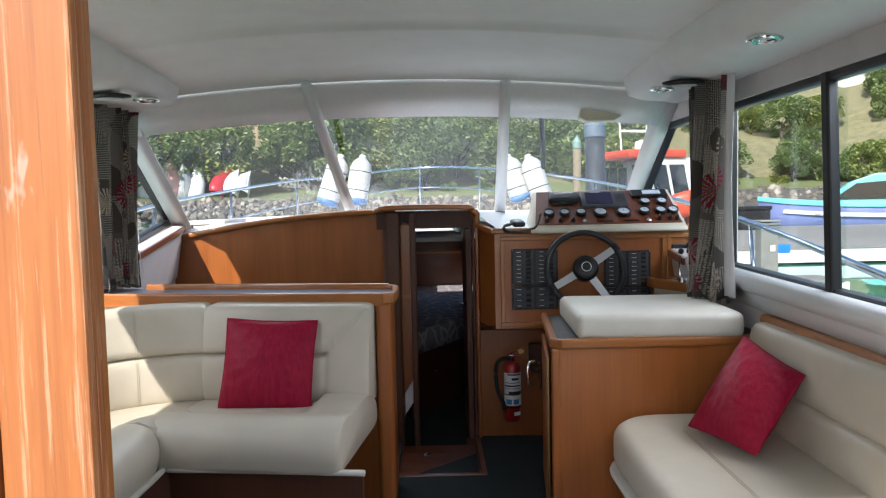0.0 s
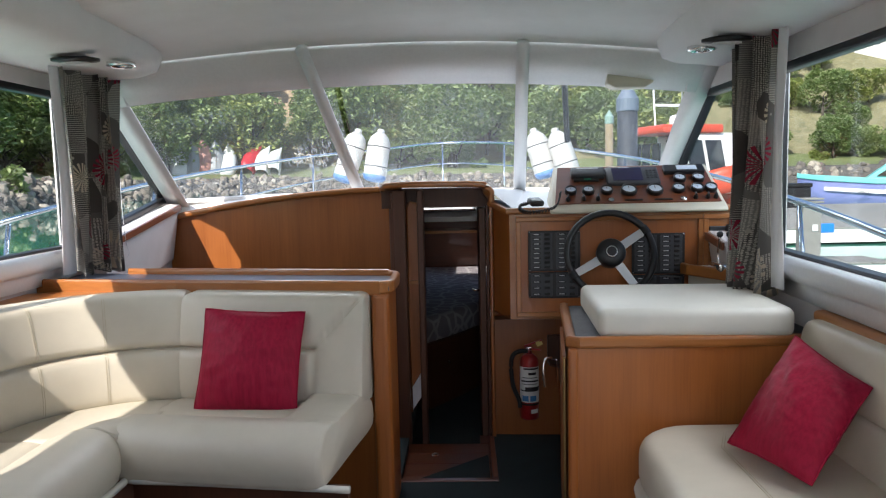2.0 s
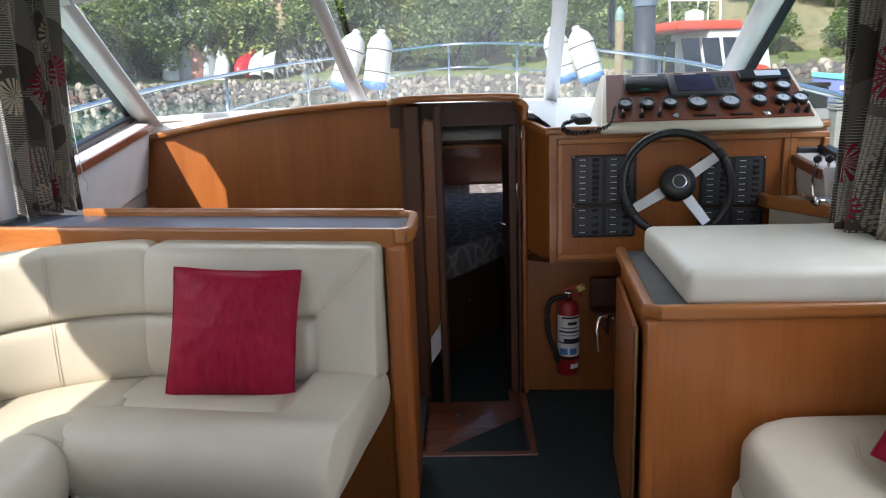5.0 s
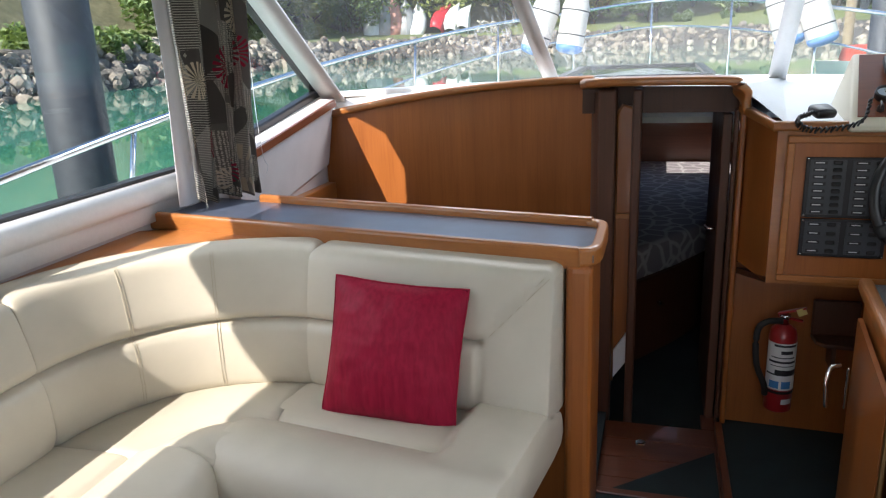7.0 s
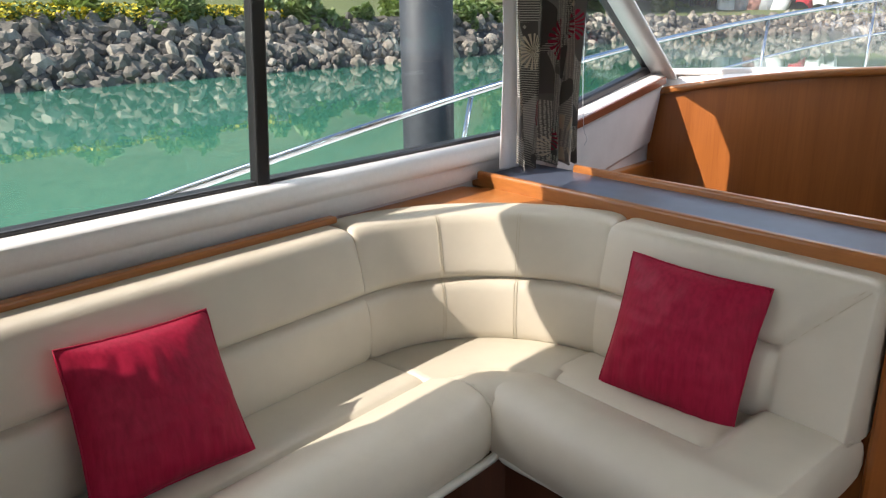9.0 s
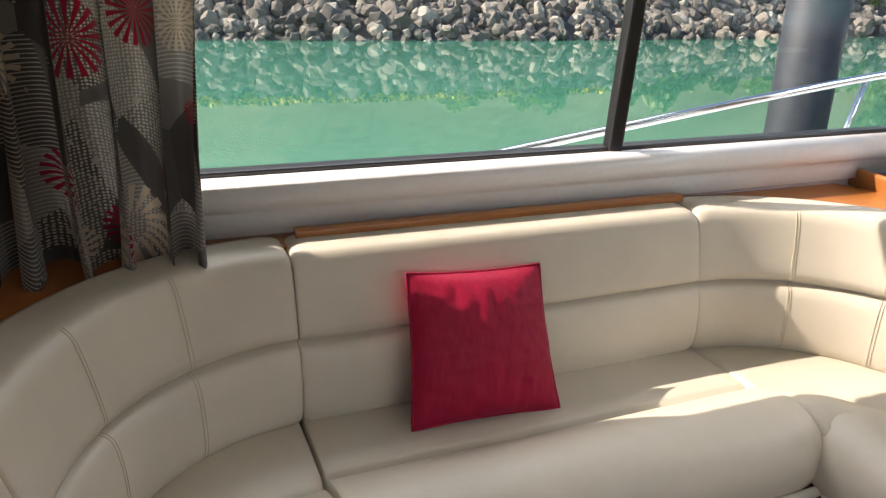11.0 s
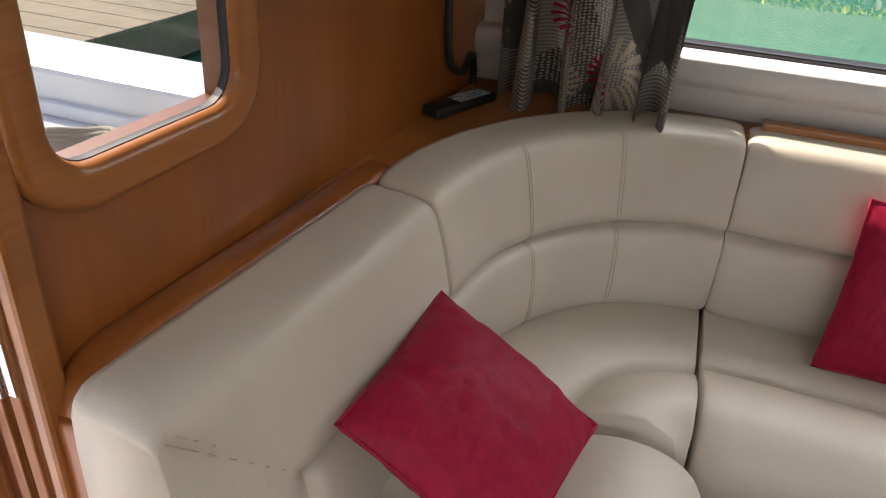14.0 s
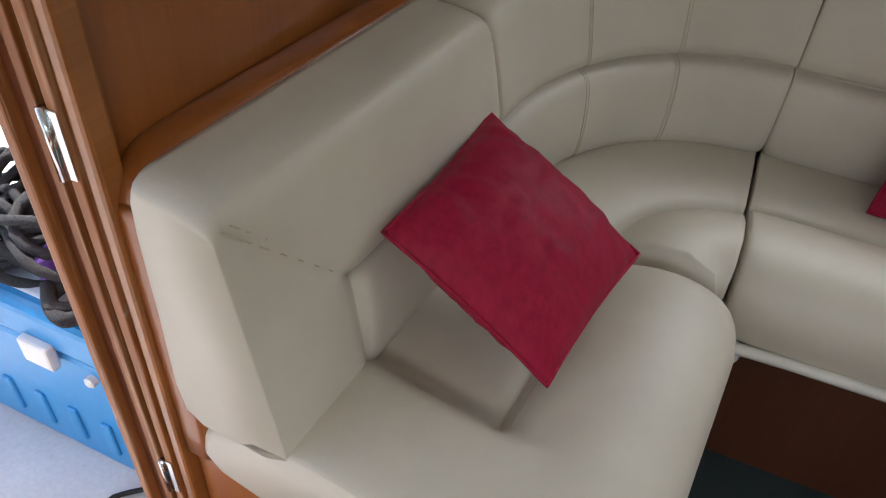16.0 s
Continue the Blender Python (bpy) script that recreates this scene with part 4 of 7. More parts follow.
for u, v, r in ((0.115, 0.36, 0.028), (0.22, 0.36, 0.028), (0.33, 0.36, 0.028), (0.46, 0.35, 0.037), (0.615, 0.35, 0.037), (0.755, 0.37, 0.029), (0.865, 0.37, 0.029), (0.955 - 0.01, 0.37, 0.029), (0.785, 0.6, 0.029), (0.9, 0.6, 0.029)):
    gauge(u, v, r)
for u in (0.1, 0.19, 0.275, 0.835, 0.905, 0.965 - 0.015):
    part("knob", lathe([(0.011, 0), (0.01, 0.012), (0.006, 0.02)], 10, on_dash(u, 0.185)), BLACK, pod)
    part("knob_lever", moved(box(-0.003, 0.003, -0.012, 0.012, 0.012, 0.03, 0.002, 1), on_dash(u, 0.185)), BLACK, pod)
for u in (0.35, 0.765):
    part("key_switch", lathe([(0.014, 0), (0.014, 0.006), (0.006, 0.01)], 14, on_dash(u, 0.17)), STEEL, pod)
for u in (0.48, 0.65):
    part("name_strip", moved(box(-0.04, 0.04, -0.004, 0.004, 0, 0.004), on_dash(u, 0.165)), BLACK, pod)

ap = thing("autopilot_unit", "dark grey autopilot control box with buttons on the dash", "instrument")
part("body", moved(box(-0.08, 0.08, -0.034, 0.034, 0, 0.03, 0.008, 3), on_dash(0.22, 0.74)), GRAPHITE, ap, "", True)
part("brand_bar", moved(box(-0.05, 0.05, 0.015, 0.024, 0.0302, 0.0308), on_dash(0.22, 0.74)), PRINT, ap, "pale lettering bar")
part("button_bar", moved(box(-0.07, 0.05, -0.054, -0.036, 0, 0.012, 0.003), on_dash(0.22, 0.74)), BLACK, ap)
part("green_button", moved(box(-0.02, 0.012, -0.052, -0.039, 0.012, 0.015, 0.003), on_dash(0.22, 0.74)), mat("green_button", (0.02, 0.22, 0.12), 0.5), ap, "green button")
cp = thing("chartplotter", "grey chartplotter with a dark blue screen and keypad", "instrument")
tilt = on_dash(0.5, 0.68, -0.02) @ pose(0, 0, 0, 3, 0, 0)
part("body", moved(box(-0.125, 0.125, -0.066, 0.066, 0.01, 0.045, 0.01, 3), tilt), GRAPHITE, cp, "", True)
part("screen", moved(box(-0.095, 0.045, -0.045, 0.052, 0.0445, 0.0465), tilt), SCREEN, cp, "dark blue screen")
for i in range(3):
    for j in range(4):
        part("key", moved(box(0.062 + 0.019 * i, 0.076 + 0.019 * i, -0.03 + 0.018 * j, -0.019 + 0.018 * j, 0.0445, 0.048, 0.002, 1), tilt), BLACK, cp)
part("brand_bar", moved(box(-0.06, -0.01, 0.054, 0.059, 0.0452, 0.0458), tilt), PRINT, cp)
rd = thing("radio_unit", "black marine radio with a pale display", "instrument")
part("body", moved(box(-0.095, 0.095, -0.03, 0.03, 0, 0.022, 0.005), on_dash(0.83, 0.8)), BLACK, rd)
part("display", moved(box(-0.035, 0.06, -0.016, 0.018, 0.0215, 0.023), on_dash(0.83, 0.8)), DIAL, rd, "pale display")

mic = thing("radio_handset", "black radio handset with a coiled cord", "handset")
part("handset", moved(box(-0.035, 0.035, -0.03, 0.03, 0, 0.03, 0.012, 3), pose(0.86, 4.02, 1.19, 20, 0, 25)), BLACK, mic, "", True)
cc = smooth_path([(0.83, 4.0, 1.2), (0.78, 3.93, 1.19), (0.8, 3.9, 1.165), (0.87, 3.885, 1.165), (0.94, 3.865, 1.19), (0.965, 3.9, 1.25)], 26)
coil = []
for i, p in enumerate(cc):
    a = i * 1.35
    coil.append(p + Vector((0.004 * math.sin(a), 0.008 * math.cos(a), 0.008 * math.sin(a))))
part("coiled_cord", tube(coil, 0.0035, 6), RUBBER, mic, "", True)

# steering wheel
wheel = thing("steering_wheel", "black three-spoke steering wheel with brushed metal spokes", "steering wheel")
WM = pose(1.17, 3.8, 0.975, 70, 0, -3)
N = 48
rim_pts = [(0.19 * math.cos(2 * math.pi * i / N), 0.19 * math.sin(2 * math.pi * i / N), 0.0) for i in range(N)]
part("rim", moved(sweep(rim_pts, circle(0.0155, 12), True), WM), BLACK, wheel, "black padded rim", True)
for k in (34, 210, 304):
    a = radians(k)
    d = Vector((math.cos(a), math.sin(a), 0))
    s_ = Vector((-d.y, d.x, 0))
    pr = prism([d * 0.045 - s_ * 0.02 + Vector((0, 0, 0.0)), d * 0.178 - s_ * 0.017, d * 0.178 + s_ * 0.017, d * 0.045 + s_ * 0.02], (0, 0, 0.006), 0.001)
    part("spoke", moved(pr, WM), mat("brushed_aluminium", (0.55, 0.55, 0.56), 0.32, 1.0), wheel, "brushed metal spoke")
    g = tube([Vector((0.19 * math.cos(a + q), 0.19 * math.sin(a + q), 0)) for q in (-0.1, -0.05, 0, 0.05, 0.1)], 0.019, 10)
    part("spoke_grip", moved(g, WM), RUBBER, wheel, "", True)
part("hub", moved(lathe([(0.03, -0.12), (0.045, -0.06), (0.062, -0.02), (0.064, 0.028), (0.056, 0.044), (0.03, 0.048)], 28), WM), BLACK, wheel, "", True)
part("badge", moved(lathe([(0.025, 0.0475), (0.025, 0.05), (0.02, 0.0505)], 20), WM), STEEL, wheel, "round metal badge")
part("badge_centre", moved(lathe([(0.021, 0.05), (0.021, 0.0515)], 20), WM), BLACK, wheel)

# starboard side shelf at the helm and the throttle
sh = thing("helm_side_shelf", "teak-edged side shelf with a pale top beside the helm", "shelf")
part("top", prism([(1.53, 3.86, 0.885), (1.72, 3.5, 0.885), (1.72, 3.93, 0.885), (1.55, 3.93, 0.885)], (0, 0, 0.015)), WHITE, sh, "pale top")
part("edge", sweep([(1.525, 3.93, 0.89), (1.53, 3.86, 0.89), (1.71, 3.5, 0.89)], rrect(0.025, 0.05, 0.008)), TEAK_Y, sh, "teak edging")
part("panel", prism([(1.535, 3.87, 0.5), (1.715, 3.52, 0.5), (1.715, 3.52, 0.87), (1.535, 3.87, 0.87)], (0.01, 0.005, 0)), LEATHER, sh, "cream panel")
th = thing("throttle_lever", "chrome throttle lever on the helm side shelf", "lever")
part("base", box(1.6, 1.68, 3.66, 3.78, 0.9, 0.935, 0.012, 3), CHROME, th, "", True)
for x in (1.62, 1.66):
    part("lever", tube(smooth_path([(x, 3.72, 0.92), (x, 3.73, 0.98), (x - 0.005, 3.7, 1.05)], 5), 0.006, 8), CHROME, th, "", True)
    part("knob", lathe([(0.004, -0.014), (0.013, -0.006), (0.014, 0.006), (0.006, 0.014)], 12, Matrix.Translation((x - 0.005, 3.7, 1.06))), BLACK, th, "", True)

# helm seat cushion
hc = tagged(mesh_ob("helm_seat_cushion", box(0.0, 0.64, 0.0, 0.58, 0, 0.1, 0.028, 4), LEATHER_PALE, None, "", True), "pale vinyl helm seat cushion lying on the locker", "cushion")
hc.matrix_world = pose(0.965, 2.975, 0.779, 0, 0, -3)

# locker door with its latch, hinge and the teak post
lk = part("door", prism([(0.868, 3.06, 0.06), (0.925, 3.56, 0.06), (0.925, 3.56, 0.7), (0.868, 3.06, 0.7)], (-0.012, 0.002, 0)), TEAK_V, seatbox, "teak locker door")
part("latch", moved(box(-0.006, 0.0, -0.008, 0.008, -0.06, 0.06, 0.003), pose(0.893, 3.5, 0.52, 0, 0, -6.5)), CHROME, lk, "chrome latch")
part("latch_hook", tube(smooth_path([(0.87, 3.5, 0.585), (0.845, 3.49, 0.58), (0.835, 3.48, 0.54), (0.84, 3.48, 0.47)], 4), 0.006, 8), CHROME, lk, "chrome hook", True)
part("piano_hinge", tube([(0.862, 3.05, 0.06), (0.862, 3.05, 0.7)], 0.006, 6), mat("aged_brass", (0.3, 0.2, 0.09), 0.4, 1.0), lk, "brass piano hinge")
part("corner_post", box(0.862, 0.895, 2.95, 2.985, 0, 0.752, 0.01, 3), TEAK_V, seatbox)

# fire extinguisher on the panel below the helm
fe = thing("fire_extinguisher", "red fire extinguisher with a white label and black hose", "fire extinguisher")
EX, EY = 0.835, 4.15
part("cylinder", lathe([(0.04, 0.115), (0.047, 0.12), (0.047, 0.4), (0.042, 0.425), (0.025, 0.44), (0.016, 0.445)], 24, Matrix.Translation((EX, EY, 0))), RED_PAINT, fe, "", True)
part("valve", lathe([(0.016, 0.44), (0.016, 0.465), (0.02, 0.468), (0.02, 0.48), (0.008, 0.485)], 14, Matrix.Translation((EX, EY, 0))), STEEL, fe, "", True)
part("handle", moved(box(-0.012, 0.085, -0.01, 0.01, 0, 0.008, 0.003), pose(EX - 0.01, EY, 0.482, 0, -22, -20)), RED_PAINT, fe)
part("handle", moved(box(-0.012, 0.07, -0.008, 0.008, 0, 0.008, 0.003), pose(EX - 0.01, EY, 0.468, 0, 4, -20)), RED_PAINT, fe)
part("tag", moved(box(0, 0.03, -0.002, 0.002, 0, 0.025), pose(EX + 0.04, EY - 0.03, 0.485, 0, -25, 0)), mat("yellow_tag", (0.6, 0.45, 0.15), 0.6), fe, "yellow tag")
part("hose", tube(smooth_path([(EX - 0.01, EY - 0.02, 0.462), (EX - 0.06, EY - 0.03, 0.46), (EX - 0.09, EY - 0.03, 0.42), (EX - 0.085, EY - 0.03, 0.3), (EX - 0.055, EY - 0.04, 0.22), (EX - 0.05, EY - 0.03, 0.18)], 7), 0.011, 10), RUBBER, fe, "black hose", True)


def wrap(z0, z1, r, a0, a1):
    return loft([[(EX + r * math.sin(radians(a)), EY - r * math.cos(radians(a)), z) for a in range(a0, a1 + 1, 10)] for z in (z0, z1)])


part("label", wrap(0.205, 0.385, 0.0478, -80, 80), mat("white_paper_label", (0.7, 0.7, 0.68), 0.5), fe, "white printed label")
for z0, z1, a0, a1, m_ in ((0.372, 0.38, -40, 60, PANEL_BLACK), (0.345, 0.358, -10, 40, PANEL_BLACK), (0.31, 0.318, -60, 60, PANEL_BLACK), (0.268, 0.284, -30, 70, PANEL_BLACK), (0.262, 0.268, -70, 70, PANEL_BLACK), (0.212, 0.24, -50, -10, BLUE_PRINT), (0.212, 0.24, 0, 40, BLUE_PRINT), (0.329, 0.333, -50, 50, GRAPHITE), (0.297, 0.3, -50, 50, GRAPHITE)):
    part("label_print", wrap(z0, z1, 0.0484, a0, a1), m_, fe)
part("label", wrap(0.15, 0.17, 0.0478, 5, 60), PRINT, fe, "small white label")
part("bracket", moved(box(-0.03, 0.03, 0, 0.04, 0.1, 0.118, 0.003), Matrix.Translation((EX, EY, 0))), BLACK, fe)
part("strap", lathe([(0.0485, 0.19), (0.0485, 0.2)], 24, Matrix.Translation((EX, EY, 0))), BLACK, fe)

fs = thing("foot_bracket", "small varnished teak bracket shelf below the helm", "shelf")
part("board", prism([(0.93, 4.19, 0.385), (1.08, 4.18, 0.385), (1.08, 4.08, 0.385), (0.96, 4.09, 0.385), (0.935, 4.12, 0.385)], (0, 0, 0.016), 0.004), TEAK_DARK, fs)
part("back", box(0.93, 1.08, 4.17, 4.195, 0.4, 0.53, 0.006), TEAK_DARK, fs)
part("leg", box(0.985, 1.0, 4.1, 4.18, 0.3, 0.385, 0.004), TEAK_DARK, fs)

# ---- capping shelf behind the settee ----
def outward(p):
    x, y = p
    if y < 1.69 and x < -0.56:
        c = Vector((-0.56, 1.69))
    elif y > 2.79 and x < -0.56:
        c = Vector((-0.565, 2.8))
    else:
        c = None
    if c is None:
        if x < -0.6:
            return (PX, y)
        return (x, AFT) if y < 2 else (x, y + 0.02)
    d = (Vector(p) - c).normalized()
    ks = []
    if d.x < -1e-6:
        ks.append((PX - c.x) / d.x)
    if d.y < -1e-6:
        ks.append((AFT - c.y) / d.y)
    if d.y > 1e-6:
        ks.append((3.5 - c.y) / d.y)
    k = min(ks)
    return (c.x + d.x * k, c.y + d.y * k)


cap_path = P_C1[1:] + P_PORT[1:] + P_C2[1:]
inner = []
for i, p in enumerate(cap_path):
    a, b = Vector(cap_path[max(i - 1, 0)]), Vector(cap_path[min(i + 1, len(cap_path) - 1)])
    t = (b - a).normalized()
    inner.append((p[0] + t.y * 0.05, p[1] - t.x * 0.05))
structure("trim_settee_capping", thick(loft([[(*outward(p), 0.895) for p in cap_path], [(*q, 0.895) for q in inner]]), 0.03), TEAK_Y, "teak capping shelf behind the settee backrests")
structure("trim_aft_moulding", sweep(smooth_path([(-0.62, 1.066, 0.888), (-0.3, 1.034, 0.888), (-0.06, 1.012, 0.888), (0.0, 1.008, 0.88), (0.026, 1.01, 0.85), (0.03, 1.012, 0.79), (0.03, 1.02, 0.38)], 6), rrect(0.045, 0.06, 0.016), up=(0, 1, 0)), TEAK_V, "rounded teak moulding round the backrest end", True)
structure("trim_aft_shelf", prism([(-0.64, 0.987, 0.862), (-0.02, 0.987, 0.862), (-0.02, 1.0, 0.862), (-0.64, 1.066, 0.862)], (0, 0, 0.034)), TEAK_X, "teak shelf behind the aft backrest")
structure("trim_port_strip", sweep([(-1.196, 1.72, 0.914), (-1.2, 2.8, 0.916)], rrect(0.034, 0.02, 0.006)), TEAK_Y, "narrow teak strip above the side backrest")
structure("trim_starboard_capping", sweep([(1.69, 1.05, 0.845), (1.69, 2.96, 0.85)], rrect(0.05, 0.035, 0.014)), TEAK_Y, "rounded teak capping rail", True)

# piping along the settee base and stitch lines on the upholstery
part("piping", tube(smooth_path([(0.1, 1.64, 0.385), (-0.45, 1.645, 0.385), (-0.56, 1.72, 0.385), (-0.575, 2.7, 0.385), (-0.5, 2.78, 0.385), (0.16, 2.7, 0.385)], 6), 0.012, 8), LEATHER_PALE, settee, "pale piping", True)


def at_profile(path, prof, s, k):
    """A point on an upholstered run: s metres along it, k along its profile, 2 mm proud."""
    pts = [Vector((*p, 0)) for p in path]
    i, left = 0, s
    while i < len(pts) - 2 and left > (pts[i + 1] - pts[i]).length:
        left -= (pts[i + 1] - pts[i]).length
        i += 1
    t = (pts[i + 1] - pts[i]).normalized()
    out = Vector((t.y, -t.x, 0))
    d, z = prof[k % len(prof)]
    return pts[i] + t * left + out * (d + 0.0012) + Vector((0, 0, z + 0.0006))


for path, fr in ((P_C1, (0.36, 0.68)), (P_C2, (0.34, 0.66)), (P_FWD, ())):
    L = sum((Vector(b) - Vector(a)).length for a, b in zip(path, path[1:]))
    for f in fr:
        for ds in (-0.004, 0.004):
            part("seam", tube([at_profile(path, BACK, f * L + ds, k) for k in range(7, 33)], 0.0008, 4), STITCH, settee, "cream stitched seam")
for path, fr in ((P_FWD, 1), (P_AFT, -1)):
    L = sum((Vector(b) - Vector(a)).length for a, b in zip(path, path[1:]))
    a, b = (Vector((*path[-1], 0)), Vector((*path[0], 0))) if fr > 0 else (Vector((*path[0], 0)), Vector((*path[-1], 0)))
    t = (b - a).normalized()
    out = Vector((t.y, -t.x, 0)) * (-fr)
    for ds in (-0.009, 0.005):
        part("seam", tube([a + t * (mitre_at(z) + ds) + out * (end_front(z) - 0.001) + Vector((0, 0, z)) for z in (0.72, 0.75, 0.79, 0.83, 0.87, 0.885)], 0.0009, 4), STITCH, settee, "cream stitched seam")

for path in (P_AFT, P_PORT, P_FWD):
    L = sum((Vector(b) - Vector(a)).length for a, b in zip(path, path[1:]))
    for k in (15, 17):
        part("seam", tube([at_profile(path, SEAT, 0.03 + (L - 0.06) * q / 10, k) for q in range(11)], 0.0009, 4), STITCH, settee, "cream stitched seam")

# ---- aft bulkhead: window, doorway, television ----
def rr_loop(x0, x1, z0, z1, r, y, n=6):
    return [((x0 + x1) / 2 + a, y, (z0 + z1) / 2 + b) for a, b in rrect(x1 - x0, z1 - z0, r, n)]


aw = tagged(new("window_6"), "rounded aft window in a varnished teak frame", "window", kind="structure")
part("window_frame", skewed(sweep(rr_loop(-0.322, 0.01, 1.083, 1.662, 0.072, AFT + 0.004), rrect(0.05, 0.034, 0.014, 4), True, up=(0, 1, 0))), TEAK_X, aw, "rounded varnished teak frame", True)
part("seal", skewed(ring_prism(rr_loop(-0.302, -0.01, 1.103, 1.642, 0.052, AFT - 0.008), rr_loop(-0.296, -0.016, 1.109, 1.636, 0.047, AFT - 0.008), (0, 0.012, 0))), RUBBER, aw, "dark rubber seal")
pg = part("pane", skewed(prism(rr_loop(-0.3, -0.012, 1.105, 1.64, 0.05, AFT - 0.006), (0, 0.004, 0))), GLASS_DARK, aw)
pg.visible_shadow = False

dj = tagged(new("door_1"), "open aft doorway with weathered teak jambs and steel hinges", "doorway", kind="structure")
part("jamb", box(0.026, 0.062, 0.978, 1.0, -0.03, 1.93, 0.006), TEAK_X, dj, "varnished teak inner edge")
part("jamb", box(0.02, 0.066, 0.96, 0.976, -0.03, 1.93, 0.002), TEAK_WORN, dj, "weathered teak jamb")
part("jamb", box(0.02, 0.058, 0.953, 0.96, -0.03, 1.93), TEAK_DARK, dj)
part("jamb", box(0.02, 0.07, 0.938, 0.953, -0.03, 1.93, 0.002), TEAK_WORN, dj, "weathered teak jamb")
part("jamb", box(0.0, 0.067, 0.922, 0.938, -0.03, 1.93), TEAK_RED, dj)
part("jamb", box(-0.005, 0.084, 0.905, 0.922, -0.03, 1.93, 0.004), TEAK_WORN, dj, "weathered teak jamb")
part("jamb", box(-0.03, -0.005, 0.925, 0.94, -0.03, 1.93, 0.002), TEAK_DARK, dj)
part("jamb", box(-0.052, -0.012, 0.9, 0.943, -0.03, 1.93, 0.006), TEAK_WORN, dj, "weathered teak outer board")
part("head", box(0.04, 1.06, 0.88, 0.99, 1.9, 1.95, 0.006), TEAK_WORN, dj)
part("jamb", box(1.02, 1.06, 0.88, 0.99, -0.03, 1.9, 0.006), TEAK_WORN, dj)
part("threshold", box(0.05, 1.05, 0.87, 1.0, -0.06, 0.004, 0.004), TEAK_RED, dj)
for z in (0.93, 0.3):
    hg = part("hinge", box(0.066, 0.069, 0.94, 0.975, z - 0.04, z + 0.045, 0.001), STEEL, dj, "steel hinge")
    part("hinge_pin", tube([(0.07, 0.957, z - 0.042), (0.07, 0.957, z + 0.047)], 0.005, 8), STEEL, hg, "", True)

tv = thing("television", "black flat television with a glossy bezel on the aft bulkhead", "television")
GLOSS = mat("gloss_black", (0.006, 0.006, 0.007), 0.06)
TM = pose(-1.06, 1.068, 1.226, 0, 0, -5)
part("body", moved(box(0, 0.71, -0.012, 0.03, 0, 0.42, 0.008, 3), TM), BLACK, tv)
part("bezel", moved(box(0.006, 0.704, 0.0305, 0.036, 0.005, 0.415, 0.002), TM), GLOSS, tv, "glossy black bezel")
part("screen", moved(box(0.03, 0.68, 0.0365, 0.0375, 0.075, 0.4), TM), mat("dark_screen", (0.004, 0.004, 0.005), 0.18), tv, "dark screen")
part("bezel_line", moved(box(0.03, 0.68, 0.0365, 0.0378, 0.07, 0.072), TM), GRAPHITE, tv)
part("brand_bar", moved(box(0.31, 0.36, 0.0365, 0.0372, 0.035, 0.043), TM), GRAPHITE, tv, "grey lettering bar")
part("wall_mount", moved(box(0.2, 0.46, -0.05, -0.012, 0.1, 0.3), TM), BLACK, tv)
tc = thing("television_cable", "black cable hanging down from the television", "cable")
part("cable", tube(smooth_path([(-0.98, 1.06, 1.25), (-0.985, 1.055, 1.12), (-1.0, 1.06, 1.0), (-1.06, 1.07, 0.96), (-1.12, 1.07, 0.985), (-1.15, 1.07, 0.94), (-1.15, 1.07, 0.91)], 8), 0.009, 8), RUBBER, tc, "", True)
rc = thing("remote_control", "black remote control with grey buttons lying on the shelf", "remote control")
RM = pose(-1.0, 1.09, 0.899, 0, 0, 158)
part("body", moved(box(-0.1, 0.1, -0.026, 0.026, 0, 0.022, 0.007, 3), RM), BLACK, rc, "", True)
for i in range(7):
    for j in range(3):
        part("button", moved(box(-0.02 + 0.015 * i, -0.009 + 0.015 * i, -0.019 + 0.014 * j, -0.009 + 0.014 * j, 0.0215, 0.025, 0.001, 1), RM), mat("grey_buttons", (0.25, 0.26, 0.27), 0.6) if i + j == 0 else bpy.data.materials["grey_buttons"], rc)
spk = thing("speaker", "round black speaker set in the settee base", "speaker")
part("ring", moved(lathe([(0.05, 0), (0.05, 0.006), (0.042, 0.009), (0.04, 0.004)], 24), pose(-0.628, 1.72, 0.31, 0, 90, 0)), WHITE, spk, "pale ring", True)
part("cone", moved(lathe([(0.041, 0.004), (0.036, 0.006), (0.02, 0.002)], 24), pose(-0.628, 1.72, 0.31, 0, 90, 0)), BLACK, spk, "", True)

